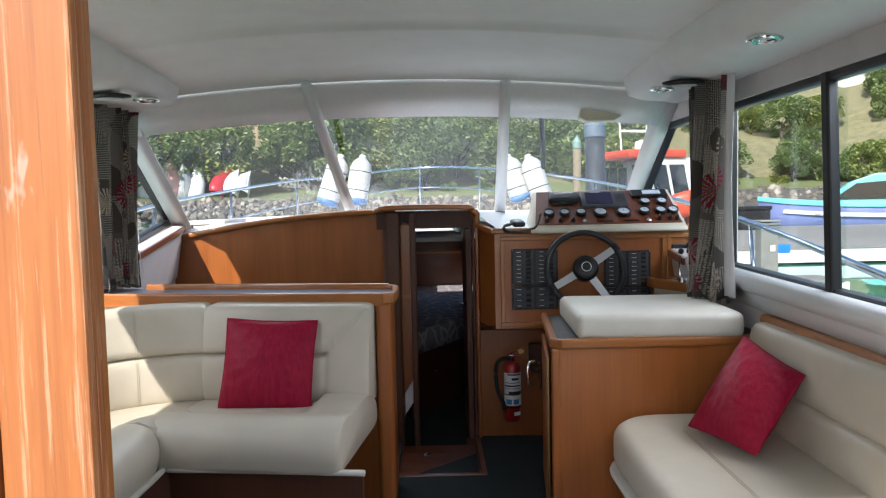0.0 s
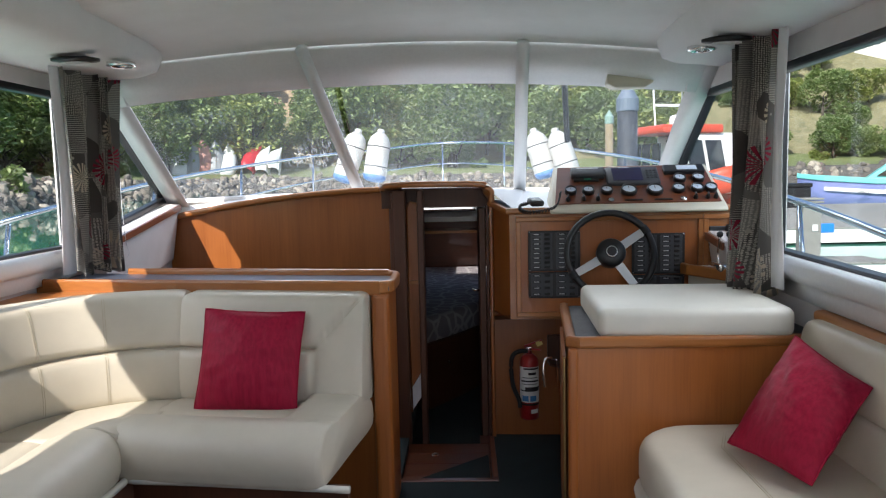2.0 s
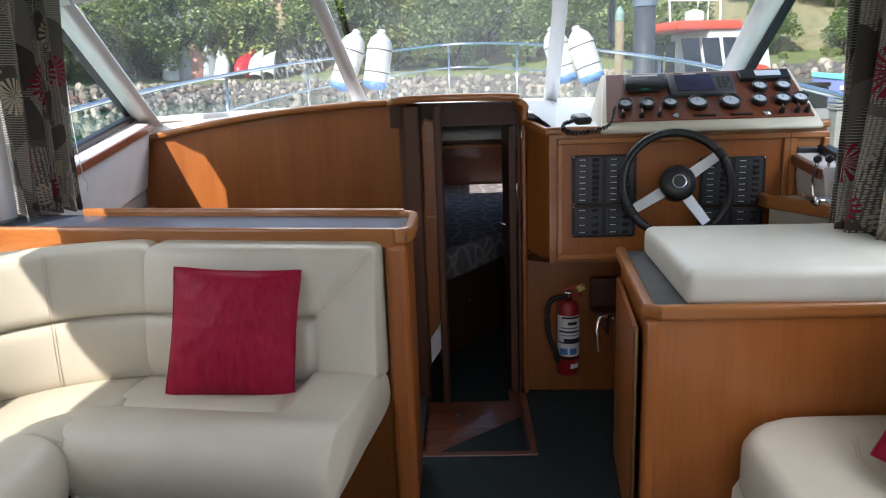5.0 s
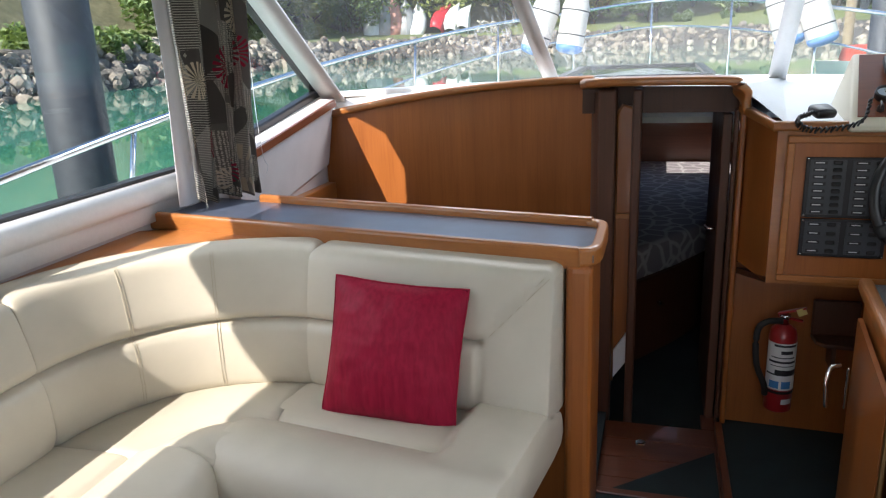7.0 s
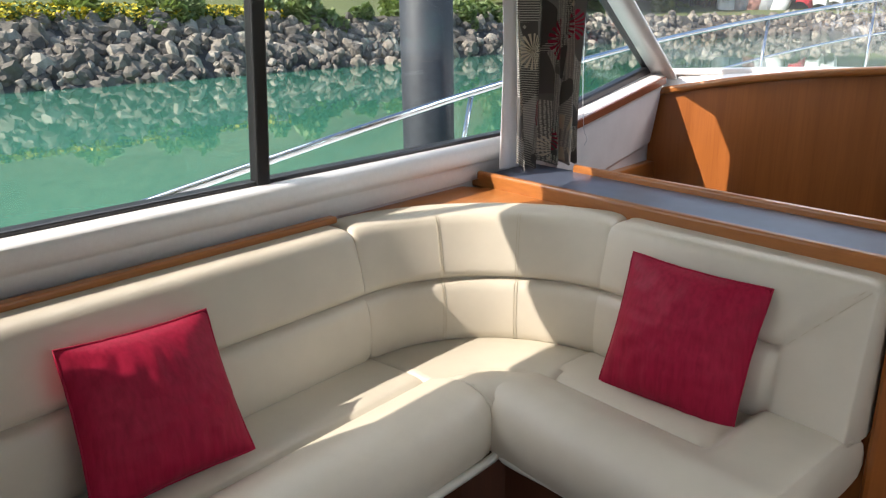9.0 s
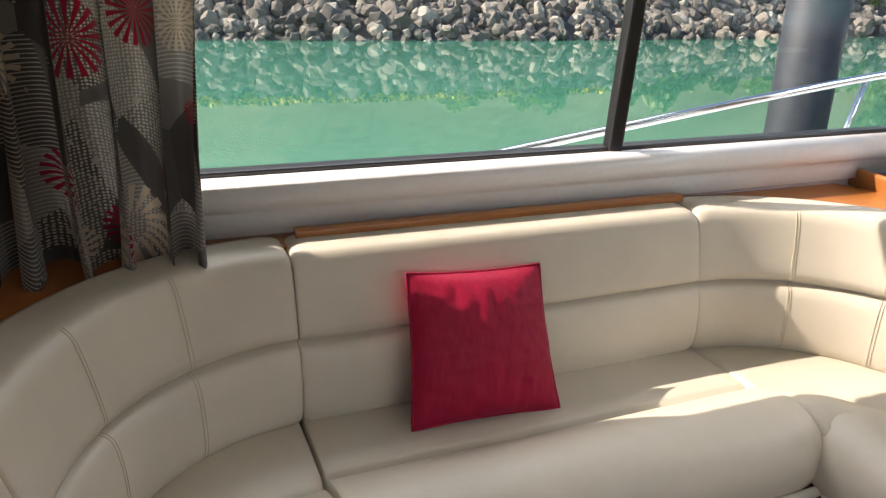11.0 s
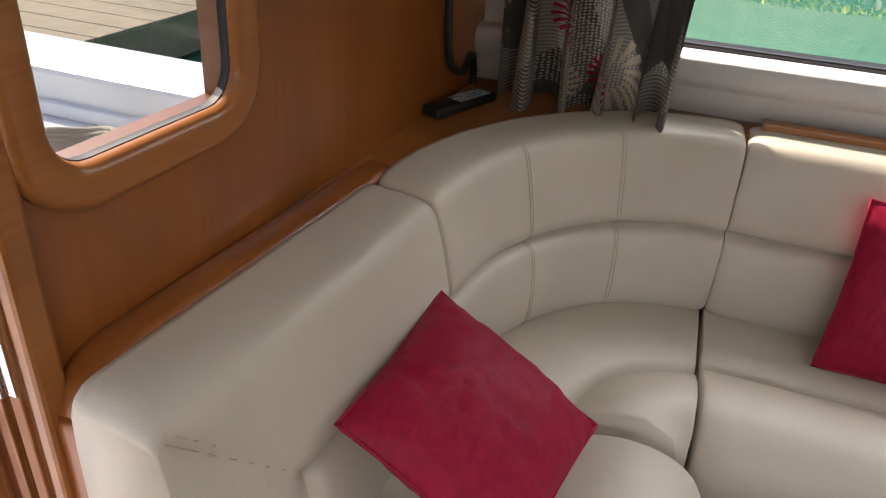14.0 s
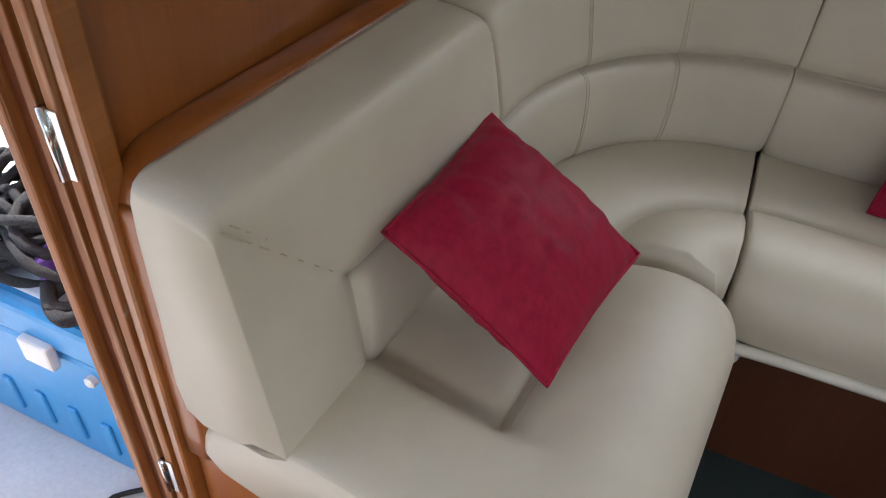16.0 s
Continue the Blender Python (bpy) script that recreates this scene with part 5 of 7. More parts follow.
# ---- curtains ----
def curtain_cloth():
    m = mat("printed_curtain_cloth", (0.1, 0.09, 0.08), 0.85, sheen=0.2)
    uv = m.node_tree.nodes.new("ShaderNodeUVMap")
    uv.uv_map = "UVMap"

    def mapped(sc, off=(0, 0, 0)):
        mp = m.node_tree.nodes.new("ShaderNodeMapping")
        mp.inputs["Scale"].default_value = sc
        mp.inputs["Location"].default_value = off
        link(m, uv.outputs["UV"], mp.inputs["Vector"])
        return mp.outputs["Vector"]

    def math_node(op, a, b=None, c=None):
        n = m.node_tree.nodes.new("ShaderNodeMath")
        n.operation = op
        for i, v in enumerate((a, b, c)):
            if v is None:
                continue
            if hasattr(v, "links"):
                link(m, v, n.inputs[i])
            else:
                n.inputs[i].default_value = v
        return n.outputs[0]

    zone = node(m, "ShaderNodeTexVoronoi", Scale=1.0)
    link(m, mapped((11, 7, 1)), zone.inputs["Vector"])
    zr = m.node_tree.nodes.new("ShaderNodeSeparateColor")
    link(m, zone.outputs["Color"], zr.inputs[0])
    base = ramp(m, zr.outputs[0], [(0.25, (0.1, 0.09, 0.082)), (0.5, (0.17, 0.158, 0.145)), (0.75, (0.3, 0.285, 0.265))])
    dots = node(m, "ShaderNodeTexVoronoi", Scale=1.0, Randomness=0.25)
    link(m, mapped((150, 150, 1)), dots.inputs["Vector"])
    dmask = math_node("MULTIPLY", math_node("LESS_THAN", dots.outputs["Distance"], 0.36), math_node("GREATER_THAN", zr.outputs[1], 0.62))
    col = mixc(m, dmask, base, (0.6, 0.56, 0.49))
    wv = node(m, "ShaderNodeTexWave", Scale=1.0, Distortion=0.0)
    wv.bands_direction = "Y"
    link(m, mapped((1, 38, 1)), wv.inputs["Vector"])
    smask = math_node("MULTIPLY", math_node("GREATER_THAN", wv.outputs["Fac"], 0.8), math_node("LESS_THAN", zr.outputs[1], 0.3))
    col = mixc(m, smask, col, (0.58, 0.55, 0.49))
    tri = node(m, "ShaderNodeTexVoronoi", Scale=1.0)
    tri.distance = "MANHATTAN"
    link(m, mapped((26, 16, 1)), tri.inputs["Vector"])
    tmask = math_node("MULTIPLY", math_node("LESS_THAN", tri.outputs["Distance"], 0.2), math_node("GREATER_THAN", zr.outputs[2], 0.45))
    col = mixc(m, tmask, col, (0.48, 0.44, 0.38))
    fan = node(m, "ShaderNodeTexVoronoi", Scale=1.0, Randomness=0.7)
    link(m, mapped((5.6, 4.6, 1), (0.3, 0.2, 0)), fan.inputs["Vector"])
    sub = m.node_tree.nodes.new("ShaderNodeVectorMath")
    sub.operation = "SUBTRACT"
    link(m, mapped((5.6, 4.6, 1), (0.3, 0.2, 0)), sub.inputs[0])
    link(m, fan.outputs["Position"], sub.inputs[1])
    sp = m.node_tree.nodes.new("ShaderNodeSeparateXYZ")
    link(m, sub.outputs[0], sp.inputs[0])
    ang = math_node("ARCTAN2", sp.outputs[1], sp.outputs[0])
    spokes = math_node("GREATER_THAN", math_node("SINE", math_node("MULTIPLY", ang, 18.0)), 0.0)
    dist = fan.outputs["Distance"]
    band = math_node("MULTIPLY", math_node("GREATER_THAN", dist, 0.16), math_node("LESS_THAN", dist, 0.4))
    fmask = math_node("MULTIPLY", spokes, band)
    fc = m.node_tree.nodes.new("ShaderNodeSeparateColor")
    link(m, fan.outputs["Color"], fc.inputs[0])
    fcol = mixc(m, math_node("GREATER_THAN", fc.outputs[0], 0.55), (0.62, 0.54, 0.42), (0.36, 0.014, 0.05))
    col = mixc(m, fmask, col, fcol)
    link(m, col, bsdf(m).inputs["Base Color"])
    weave = node(m, "ShaderNodeTexNoise", Scale=700.0, Detail=2.0)
    link(m, coords(m), weave.inputs["Vector"])
    bump(m, weave.outputs["Fac"], 0.25, 0.001)
    return m


CLOTH = curtain_cloth()
LINING = mat("white_curtain_lining", (0.72, 0.72, 0.74), 0.85)


def curtain(a_top, b_top, a_bot, b_bot, z0, z1, pleats, depth, seed, label, lining_side=1):
    """A bunched curtain hanging between two plan lines, pleated and flared, with its lining at one edge."""
    rng = random.Random(seed)
    ph = [rng.uniform(0, 6.28) for _ in range(4)]
    c = thing("curtain", label, "curtain", "cabin curtains")
    nu, nv = 90, 26
    at, bt, ab_, bb = (Vector((*p, 0)) for p in (a_top, b_top, a_bot, b_bot))
    bm = bmesh.new()
    uvl = bm.loops.layers.uv.new("UVMap")
    grid = []
    for j in range(nv + 1):
        v = j / nv
        row = []
        for i in range(nu + 1):
            u = i / nu
            w = u + 0.012 * math.sin(5 * v + ph[3] + u * 9)
            p = at.lerp(bt, w).lerp(ab_.lerp(bb, w), v ** 0.7)
            tdir = (bt - at).normalized()
            out = Vector((tdir.y, -tdir.x, 0))
            amp = depth * (0.7 + 0.25 * math.sin(6 * u + ph[1]) + 0.6 * v * v)
            ang = pleats * 2 * math.pi * u + ph[0] + 0.9 * math.sin(2.2 * v + ph[1]) + 0.8 * math.sin(5 * u + ph[2])
            off = amp * (math.sin(ang) + 0.28 * math.sin(2 * ang + ph[2])) + 0.2 * amp * math.sin(pleats * 4.7 * u + ph[2] + 3 * v)
            slide = 0.5 * amp * math.cos(ang) + 0.012 * v ** 4 * math.sin(ang * 0.5)
            z = z1 + (z0 - z1) * v - 0.035 * v ** 4 * (0.5 + 0.5 * math.sin(ang + 0.8)) - 0.012 * v ** 4 * math.sin(3.1 * u + ph[3])
            row.append(bm.verts.new(p + out * off + tdir * slide + Vector((0, 0, z))))
        grid.append(row)
    for j in range(nv):
        for i in range(nu):
            f = bm.faces.new((grid[j][i], grid[j][i + 1], grid[j + 1][i + 1], grid[j + 1][i]))
            for lp, (q, r) in zip(f.loops, ((i, j), (i + 1, j), (i + 1, j + 1), (i, j + 1))):
                lp[uvl].uv = (q / nu * pleats * 0.16, (1 - r / nv) * (z1 - z0))
    bmesh.ops.solidify(bm, geom=list(bm.faces), thickness=0.003)
    part("cloth", bm, CLOTH, c, "dark taupe cloth printed with fans and dots", True)
    if lining_side == 0:
        return c
    e = bt if lining_side > 0 else at
    e2 = bb if lining_side > 0 else ab_
    tdir = (bt - at).normalized() * lining_side
    rows = []
    for j in range(9):
        v = j / 8
        p = e.lerp(e2, v) - tdir * 0.01
        rows.append([p + tdir * q + Vector((tdir.y, -tdir.x, 0)) * (0.008 * math.sin(q * 90 + v * 3)) * lining_side + Vector((0, 0, z1 + (z0 - z1) * v)) for q in (0, 0.018, 0.036, 0.055 + 0.03 * v)])
    part("lining", thick(loft(rows), 0.002), LINING, c, "white lining edge", True)
    return c


curtain((-1.14, 3.58), (-1.12, 4.04), (-1.15, 3.63), (-1.14, 3.99), 0.955, 1.83, 4, 0.042, 3, "dark patterned curtain gathered at the forward port window", -1)
curtain((1.63, 3.6), (1.64, 3.2), (1.62, 3.55), (1.64, 3.22), 0.905, 1.83, 4, 0.042, 5, "dark patterned curtain gathered at the starboard window")
curtain((-1.15, 1.11), (-1.14, 1.56), (-1.11, 1.16), (-1.12, 1.52), 0.9, 1.83, 5, 0.042, 8, "dark patterned curtain hanging over the aft corner of the settee", 0)

bc = thing("blind_cord", "thin white blind cord hanging beside the port curtain", "cord")
part("cord", tube(smooth_path([(-1.13, 4.06, 1.8), (-1.14, 4.07, 1.3), (-1.14, 4.09, 1.06), (-1.145, 4.13, 1.0), (-1.15, 4.12, 0.97)], 6), 0.0016, 5), LINING, bc, "", True)

# ---- ceiling fittings ----
for x, y, r in ((-0.953, 3.378, 8), (1.503, 3.337, -8)):
    br = thing("curtain_bracket", "black oval curtain tie plate under the soffit", "bracket", "curtain brackets")
    part("plate", moved(lathe([(0.03, 0), (0.09, 0.004), (0.09, 0.014), (0.06, 0.02)], 28, Matrix.Diagonal((1.0, 0.55, 1, 1))), pose(x, y, 1.8, 0, 0, r)), BLACK, br, "", True)
    part("loop", moved(tube([(0.05 * math.cos(a), 0.02 * math.sin(a), 0) for a in [k * 0.45 for k in range(14)]], 0.004, 6, True), pose(x, y, 1.797, 0, 0, r)), WHITE, br, "white loop", True)
for x, y in ((-0.889, 3.62), (1.502, 3.62), (1.495, 2.564), (-0.92, 2.5)):
    dl = thing("downlight", "recessed chrome downlight in the soffit", "downlight", "downlights")
    part("ring", lathe([(0.055, 0.02), (0.058, 0.004), (0.045, 0.0), (0.036, 0.008), (0.03, 0.02)], 24, Matrix.Translation((x, y, 1.815))), CHROME, dl, "chrome ring", True)
    part("lens", lathe([(0.03, 0.012), (0.018, 0.009)], 16, Matrix.Translation((x, y, 1.815))), mat("frosted_lens", (0.5, 0.5, 0.5), 0.3), dl, "frosted lens")
wm = thing("wiper_motor_cover", "cream plastic wiper motor cover on the windscreen header", "cover")
part("cover", prism([(1.225, 4.15, 1.76), (1.26, 4.15, 1.74), (1.41, 4.15, 1.74), (1.45, 4.15, 1.765), (1.45, 4.15, 1.83), (1.4, 4.15, 1.865), (1.27, 4.15, 1.865), (1.225, 4.15, 1.83)], (0, 0.1, 0), 0.008), IVORY, wm)
part("duct", box(1.31, 1.36, 4.12, 4.2, 1.85, 1.97, 0.01), HEADLINER, wm)

pillow("throw_cushion", (1.545, 2.82, 0.815), (1.6, 2.49, 0.745), (1.385, 2.36, 0.535), (1.28, 2.65, 0.54), "red satin throw cushion leaning on the starboard backrest")
pillow("throw_cushion", (1.56, 1.72, 0.82), (1.58, 1.36, 0.8), (1.42, 1.34, 0.52), (1.4, 1.72, 0.52), "red satin throw cushion on the starboard settee")

# ---- outside: own boat ----
deck = bmesh.new()


def deck_half(y):
    return 1.95 * math.sqrt(max(0.0, 1 - ((y - 3.0) / 7.6) ** 2)) if y > 3 else 1.95


rows = []
for i in range(17):
    y = 5.15 + 5.35 * i / 16
    h = deck_half(y)
    rows.append([(0.23 + h * k, y, 1.2 - 0.025 * (y - 5.15) - 0.16 * k * k) for k in (-1, -0.8, -0.5, -0.2, 0, 0.2, 0.5, 0.8, 1)])
structure("deck_forward", thick(loft(rows[:4]), 0.03), WHITE, "white moulded foredeck", True)
hr = [[p for p in r] for r in rows[3:8]]
structure("deck_forward_port", thick(loft([r[:4] for r in hr]), 0.03), WHITE, "white moulded foredeck", True)
structure("deck_forward_starboard", thick(loft([r[5:] for r in hr]), 0.03), WHITE, "white moulded foredeck", True)
structure("deck_bow", thick(loft(rows[7:]), 0.03), WHITE, "white moulded foredeck", True)
for x0, x1 in ((PX - 0.72, PX - 0.06), (SX + 0.06, SX + 0.5)):
    structure("deck_side", box(x0, x1, -2.2, 5.2, 0.5, 0.55, 0.01), WHITE, "white side deck")
hull = []
for y, w in ((-2.4, 1.85), (0, 1.95), (3, 1.97), (5.2, 1.88), (7, 1.6), (8.8, 1.1), (10.2, 0.45), (10.7, 0.05)):
    zt = 0.55 if y < 4 else 0.55 + (y - 4) * 0.07
    hull.append([(0.23 - w, y, zt), (0.23 - w * 0.9, y, -0.1), (0.23 - w * 0.75, y, -0.8), (0.23 + w * 0.75, y, -0.8), (0.23 + w * 0.9, y, -0.1), (0.23 + w, y, zt)])
structure("hull", loft(hull), WHITE, "white boat hull", True)

rail = thing("bow_rail", "polished steel guard rail round the foredeck", "rail")
RP = [(-1.62, 1.2, 0.78), (-1.66, 2.6, 0.98), (-1.66, 4.0, 1.17), (-1.62, 5.6, 1.34), (-1.5, 7.2, 1.47), (-1.15, 8.7, 1.6), (-0.55, 9.8, 1.7), (0.25, 10.5, 1.8), (1.05, 9.9, 1.75), (1.65, 8.7, 1.62), (1.98, 7.2, 1.48), (2.08, 5.6, 1.34), (2.08, 4.0, 1.18), (2.06, 2.7, 1.0), (2.02, 1.2, 0.8)]
part("top_rail", tube(smooth_path(RP, 8), 0.016, 10), STEEL, rail, "", True)
for i, p in enumerate(RP):
    if i in (0, len(RP) - 1):
        continue
    q = Vector(p)
    yb = q.y - 0.25
    zb = 0.55 if yb < 5.0 else 1.02 - 0.02 * (yb - 5)
    xb = 0.23 + (q.x - 0.23) * 0.97
    part("stanchion", tube([q, (xb, yb, zb)], 0.012, 8), STEEL, rail, "", True)
part("lower_rail", tube(smooth_path([(x, y, z - 0.28) for x, y, z in RP[3:12]], 6), 0.01, 8), STEEL, rail, "", True)
ROPE = speckled("pale_rope", (0.3, 0.26, 0.19), (0.5, 0.45, 0.36), 200, 0.9, 0.8, 0.004)
kn = thing("rope_tie", "pale rope knotted round the guard rail", "rope")
kp = []
for i in range(60):
    a = i * 0.8
    kp.append((-1.2 + 0.004 * i - 0.12 + 0.03 * math.sin(i), 8.55 + 0.005 * i, 1.585 + 0.05 * math.cos(a) - 0.0005 * i))
part("knot", tube(kp, 0.012, 6), ROPE, kn, "", True)
part("tail", tube(smooth_path([(-1.16, 8.7, 1.58), (-1.14, 8.72, 1.35), (-1.15, 8.7, 1.1)], 5), 0.01, 6), ROPE, kn, "", True)

FENDER = speckled("dirty_white_vinyl", (0.4, 0.38, 0.35), (0.62, 0.61, 0.58), 25, 0.5, 0.1, 0.002)
BLUE_END = speckled("blue_fender_end", (0.06, 0.17, 0.42), (0.12, 0.26, 0.52), 30, 0.5, 0.1, 0.002)
for top, bot in (((-0.62, 8.6, 1.84), (-0.8, 8.55, 1.3)), ((-0.37, 8.6, 1.83), (-0.46, 8.55, 1.3)), ((1.3, 8.6, 1.8), (1.44, 8.55, 1.3)), ((1.52, 8.5, 1.79), (1.68, 8.45, 1.3))):
    f = thing("fender", "dirty white boat fender with a blue end stowed in the rail", "fender", "fenders")
    a, b = Vector(bot), Vector(top)
    m_ = Matrix.Translation(a) @ (b - a).to_track_quat("Z", "Y").to_matrix().to_4x4()
    L = (b - a).length
    part("body", lathe([(0.118, 0.045), (0.125, 0.08), (0.125, L - 0.12), (0.1, L - 0.05), (0.05, L)], 22, m_), FENDER, f, "", True)
    part("end", lathe([(0.03, 0), (0.09, 0.01), (0.121, 0.035), (0.1252, 0.075)], 22, m_), BLUE_END, f, "blue end", True)
    part("eye", lathe([(0.045, L - 0.01), (0.04, L + 0.03), (0.025, L + 0.045)], 14, m_), FENDER, f, "", True)
    for hz in (0.3, 0.7):
        part("strap", lathe([(0.1265, L * hz), (0.1265, L * hz + 0.012)], 22, m_), GRAPHITE, f)
wp = thing("wiper", "black windscreen wiper arm outside the glass", "wiper")
part("arm", tube([ws(1.05, 0.82) + Vector((0, 0.08, 0.06)), ws(1.13, 0.35) + Vector((0, 0.08, 0.04))], 0.016, 8), BLACK, wp)
part("blade", tube([ws(1.1, 0.74) + Vector((0, 0.08, 0.05)), ws(1.42, 0.86) + Vector((0, 0.08, 0.05))], 0.006, 6), BLACK, wp)
part("blade", tube([ws(1.1, 0.7) + Vector((0, 0.08, 0.05)), ws(1.4, 0.84) + Vector((0, 0.08, 0.05))], 0.004, 6), BLACK, wp)

# cockpit
CK = speckled("pale_grey_nonslip_deck", (0.62, 0.63, 0.64), (0.74, 0.75, 0.76), 90, 0.6, 0.3, 0.002)
structure("floor_cockpit", box(-1.5, 1.95, -2.2, 0.87, -0.08, -0.02), CK, "pale grey cockpit sole")
cw2 = box(-1.55, -1.35, -2.2, 0.93, -0.08, 0.66, 0.02)
merge(cw2, box(-1.55, 1.95, -2.35, -2.1, -0.08, 0.62, 0.02))
merge(cw2, box(1.8, 1.97, -2.2, 0.93, -0.08, 0.66, 0.02))
merge(cw2, box(-1.35, -0.75, -2.1, 0.93, -0.08, 0.5, 0.02))
structure("wall_cockpit", cw2, WHITE, "white cockpit coaming")
CYAN = speckled("blue_cooler_plastic", (0.02, 0.26, 0.6), (0.03, 0.31, 0.68), 40, 0.35, 0.05, 0.001)
cool = thing("cooler_box", "blue cooler box with a latch standing in the cockpit", "cooler")
part("body", box(-0.52, -0.09, 0.06, 0.7, -0.02, 0.33, 0.02, 3), CYAN, cool)
part("lid", box(-0.53, -0.08, 0.05, 0.71, 0.333, 0.43, 0.02, 3), CYAN, cool, "blue lid")
# white glare on the lid top is painted as a pale panel
part("lid_panel", box(-0.5, -0.11, 0.08, 0.68, 0.428, 0.438, 0.008), speckled("lid_plastic_with_glare", (0.55, 0.64, 0.72), (0.62, 0.7, 0.77), 40, 0.4, 0.05, 0.001), cool, "blue lid top with pale glare put into its colour")
part("latch", box(-0.084, -0.062, 0.53, 0.6, 0.3, 0.36, 0.006), WHITE, cool, "white latch")
part("drain_plug", moved(lathe([(0.012, 0), (0.012, 0.012), (0.006, 0.016)], 10), pose(-0.09, 0.66, 0.29, 0, 90, 0)), WHITE, cool)
for k in range(7):
    part("rib", box(-0.094, -0.083, 0.12 + 0.085 * k, 0.145 + 0.085 * k, 0.04, 0.14, 0.005), CYAN, cool)
part("sticker", box(-0.0905, -0.0885, 0.14, 0.36, 0.2, 0.3), mat("pale_sticker", (0.6, 0.68, 0.72), 0.5), cool, "pale printed sticker")
cool.location = (0.06, 0.05, 0.0)
DROPE = speckled("dark_braided_rope", (0.012, 0.014, 0.017), (0.07, 0.075, 0.085), 260, 0.9, 1.0, 0.004)
rng = random.Random(11)
heap = thing("rope_heap", "heap of dark braided mooring rope on the cooler", "rope")
for k in range(15):
    cx_, cy_, z_ = -0.24 + rng.uniform(-0.06, 0.06), 0.46 + rng.uniform(-0.06, 0.06), 0.455 + 0.02 * (k % 5)
    ra, rb, ph_ = rng.uniform(0.07, 0.15), rng.uniform(0.07, 0.14), rng.uniform(0, 6)
    loop = [(cx_ + ra * math.cos(a + ph_) + 0.015 * math.sin(3 * a), cy_ + rb * math.sin(a + ph_), z_ + 0.025 * math.sin(2 * a + ph_)) for a in [q * 0.26 for q in range(24)]]
    part("coil", tube(loop, 0.0095, 8, True), DROPE, heap, "", True)
part("knot", tube(smooth_path([(-0.12, 0.56, 0.47), (-0.09, 0.6, 0.46), (-0.13, 0.64, 0.452), (-0.16, 0.6, 0.47), (-0.11, 0.57, 0.455), (-0.08, 0.63, 0.455), (-0.14, 0.66, 0.45)], 8), 0.013, 8), DROPE, heap, "", True)
part("purple_cloth", lathe([(0.035, 0), (0.045, 0.02), (0.03, 0.045), (0.01, 0.055)], 9, pose(-0.17, 0.55, 0.46, 20, 10, 0)), mat("purple_cloth", (0.12, 0.04, 0.3), 0.8), heap, "purple cloth")
heap.location = (0.06, 0.08, 0.0)
hs = thing("cockpit_cord", "thin black cord lying on the cockpit sole", "cord")
part("cord", tube(smooth_path([(-0.02, 0.78, -0.01), (0.04, 0.72, -0.012), (0.05, 0.8, -0.012), (0.0, 0.86, -0.012)], 6), 0.006, 6), RUBBER, hs, "", True)
cr = thing("mooring_rope", "pale mooring rope coiled on the cockpit coaming", "rope")
for k in range(5):
    part("coil", tube([(-1.05 + (0.09 + 0.012 * k) * math.cos(a), -0.1 + (0.08 + 0.01 * k) * math.sin(a), 0.515 + 0.012 * k + 0.01 * math.sin(3 * a)) for a in [q * 0.3 for q in range(21)]], 0.013, 8, True), ROPE, cr, "", True)
cl = thing("cleat", "steel deck cleat on the coaming", "cleat")
part("base", box(-1.05, -0.98, -0.45, -0.37, 0.5, 0.52, 0.006), STEEL, cl)
part("horn", tube([(-1.015, -0.51, 0.545), (-1.015, -0.41, 0.54), (-1.015, -0.31, 0.545)], 0.012, 8), STEEL, cl, "", True)

# ---- water and shores ----
def water_mat():
    m = mat("green_harbour_water", (0.06, 0.25, 0.17), 0.0, ior=1.42)
    n1 = node(m, "ShaderNodeTexNoise", Scale=1.1, Detail=4.0, Roughness=0.55)
    link(m, coords(m, (1, 1, 1)), n1.inputs["Vector"])
    big = node(m, "ShaderNodeTexNoise", Scale=0.05, Detail=2.0)
    link(m, coords(m), big.inputs["Vector"])
    c = ramp(m, big.outputs["Fac"], [(0.3, (0.04, 0.19, 0.13)), (0.7, (0.065, 0.25, 0.17))])
    link(m, c, bsdf(m).inputs["Base Color"])
    bump(m, n1.outputs["Fac"], 0.05, 0.03)
    return m


WZ = -0.45
wb = bmesh.new()
bmesh.ops.create_grid(wb, x_segments=2, y_segments=2, size=600)
moved(wb, Matrix.Translation((0, 0, WZ)))
tagged(structure("water", wb, water_mat(), "green sheltered harbour water"), category="water")

GRASS = speckled("mown_grass", (0.1, 0.13, 0.045), (0.19, 0.21, 0.08), 3.0, 0.95, 0.6, 0.05)
SCRUB = speckled("scrubby_hillside", (0.12, 0.12, 0.06), (0.29, 0.25, 0.14), 0.7, 0.95, 0.8, 0.3)
EARTH = speckled("dry_earth_bank", (0.25, 0.17, 0.1), (0.36, 0.27, 0.17), 1.5, 0.95, 0.6, 0.1)
# plan of the shore: port bank, round the head of the basin, and the far side
SHORE = [(-27, -60), (-26.2, 0), (-26, 12), (-27, 24), (-29, 38), (-33, 55), (-36, 75), (-30, 96), (-12, 107), (15, 110), (45, 105), (75, 92), (110, 60), (140, 10)]
INLAND = [(-1, 0), (-1, 0), (-1, 0), (-1, 0.05), (-1, 0.15), (-1, 0.25), (-0.9, 0.45), (-0.7, 0.75), (-0.3, 0.95), (0.1, 1), (0.35, 0.95), (0.55, 0.85), (0.8, 0.6), (1, 0.3)]
sp = [Vector((*p, 0)) for p in SHORE]
sp = smooth_path(sp, 5)
ip = smooth_path([(*p, 0) for p in INLAND], 5)


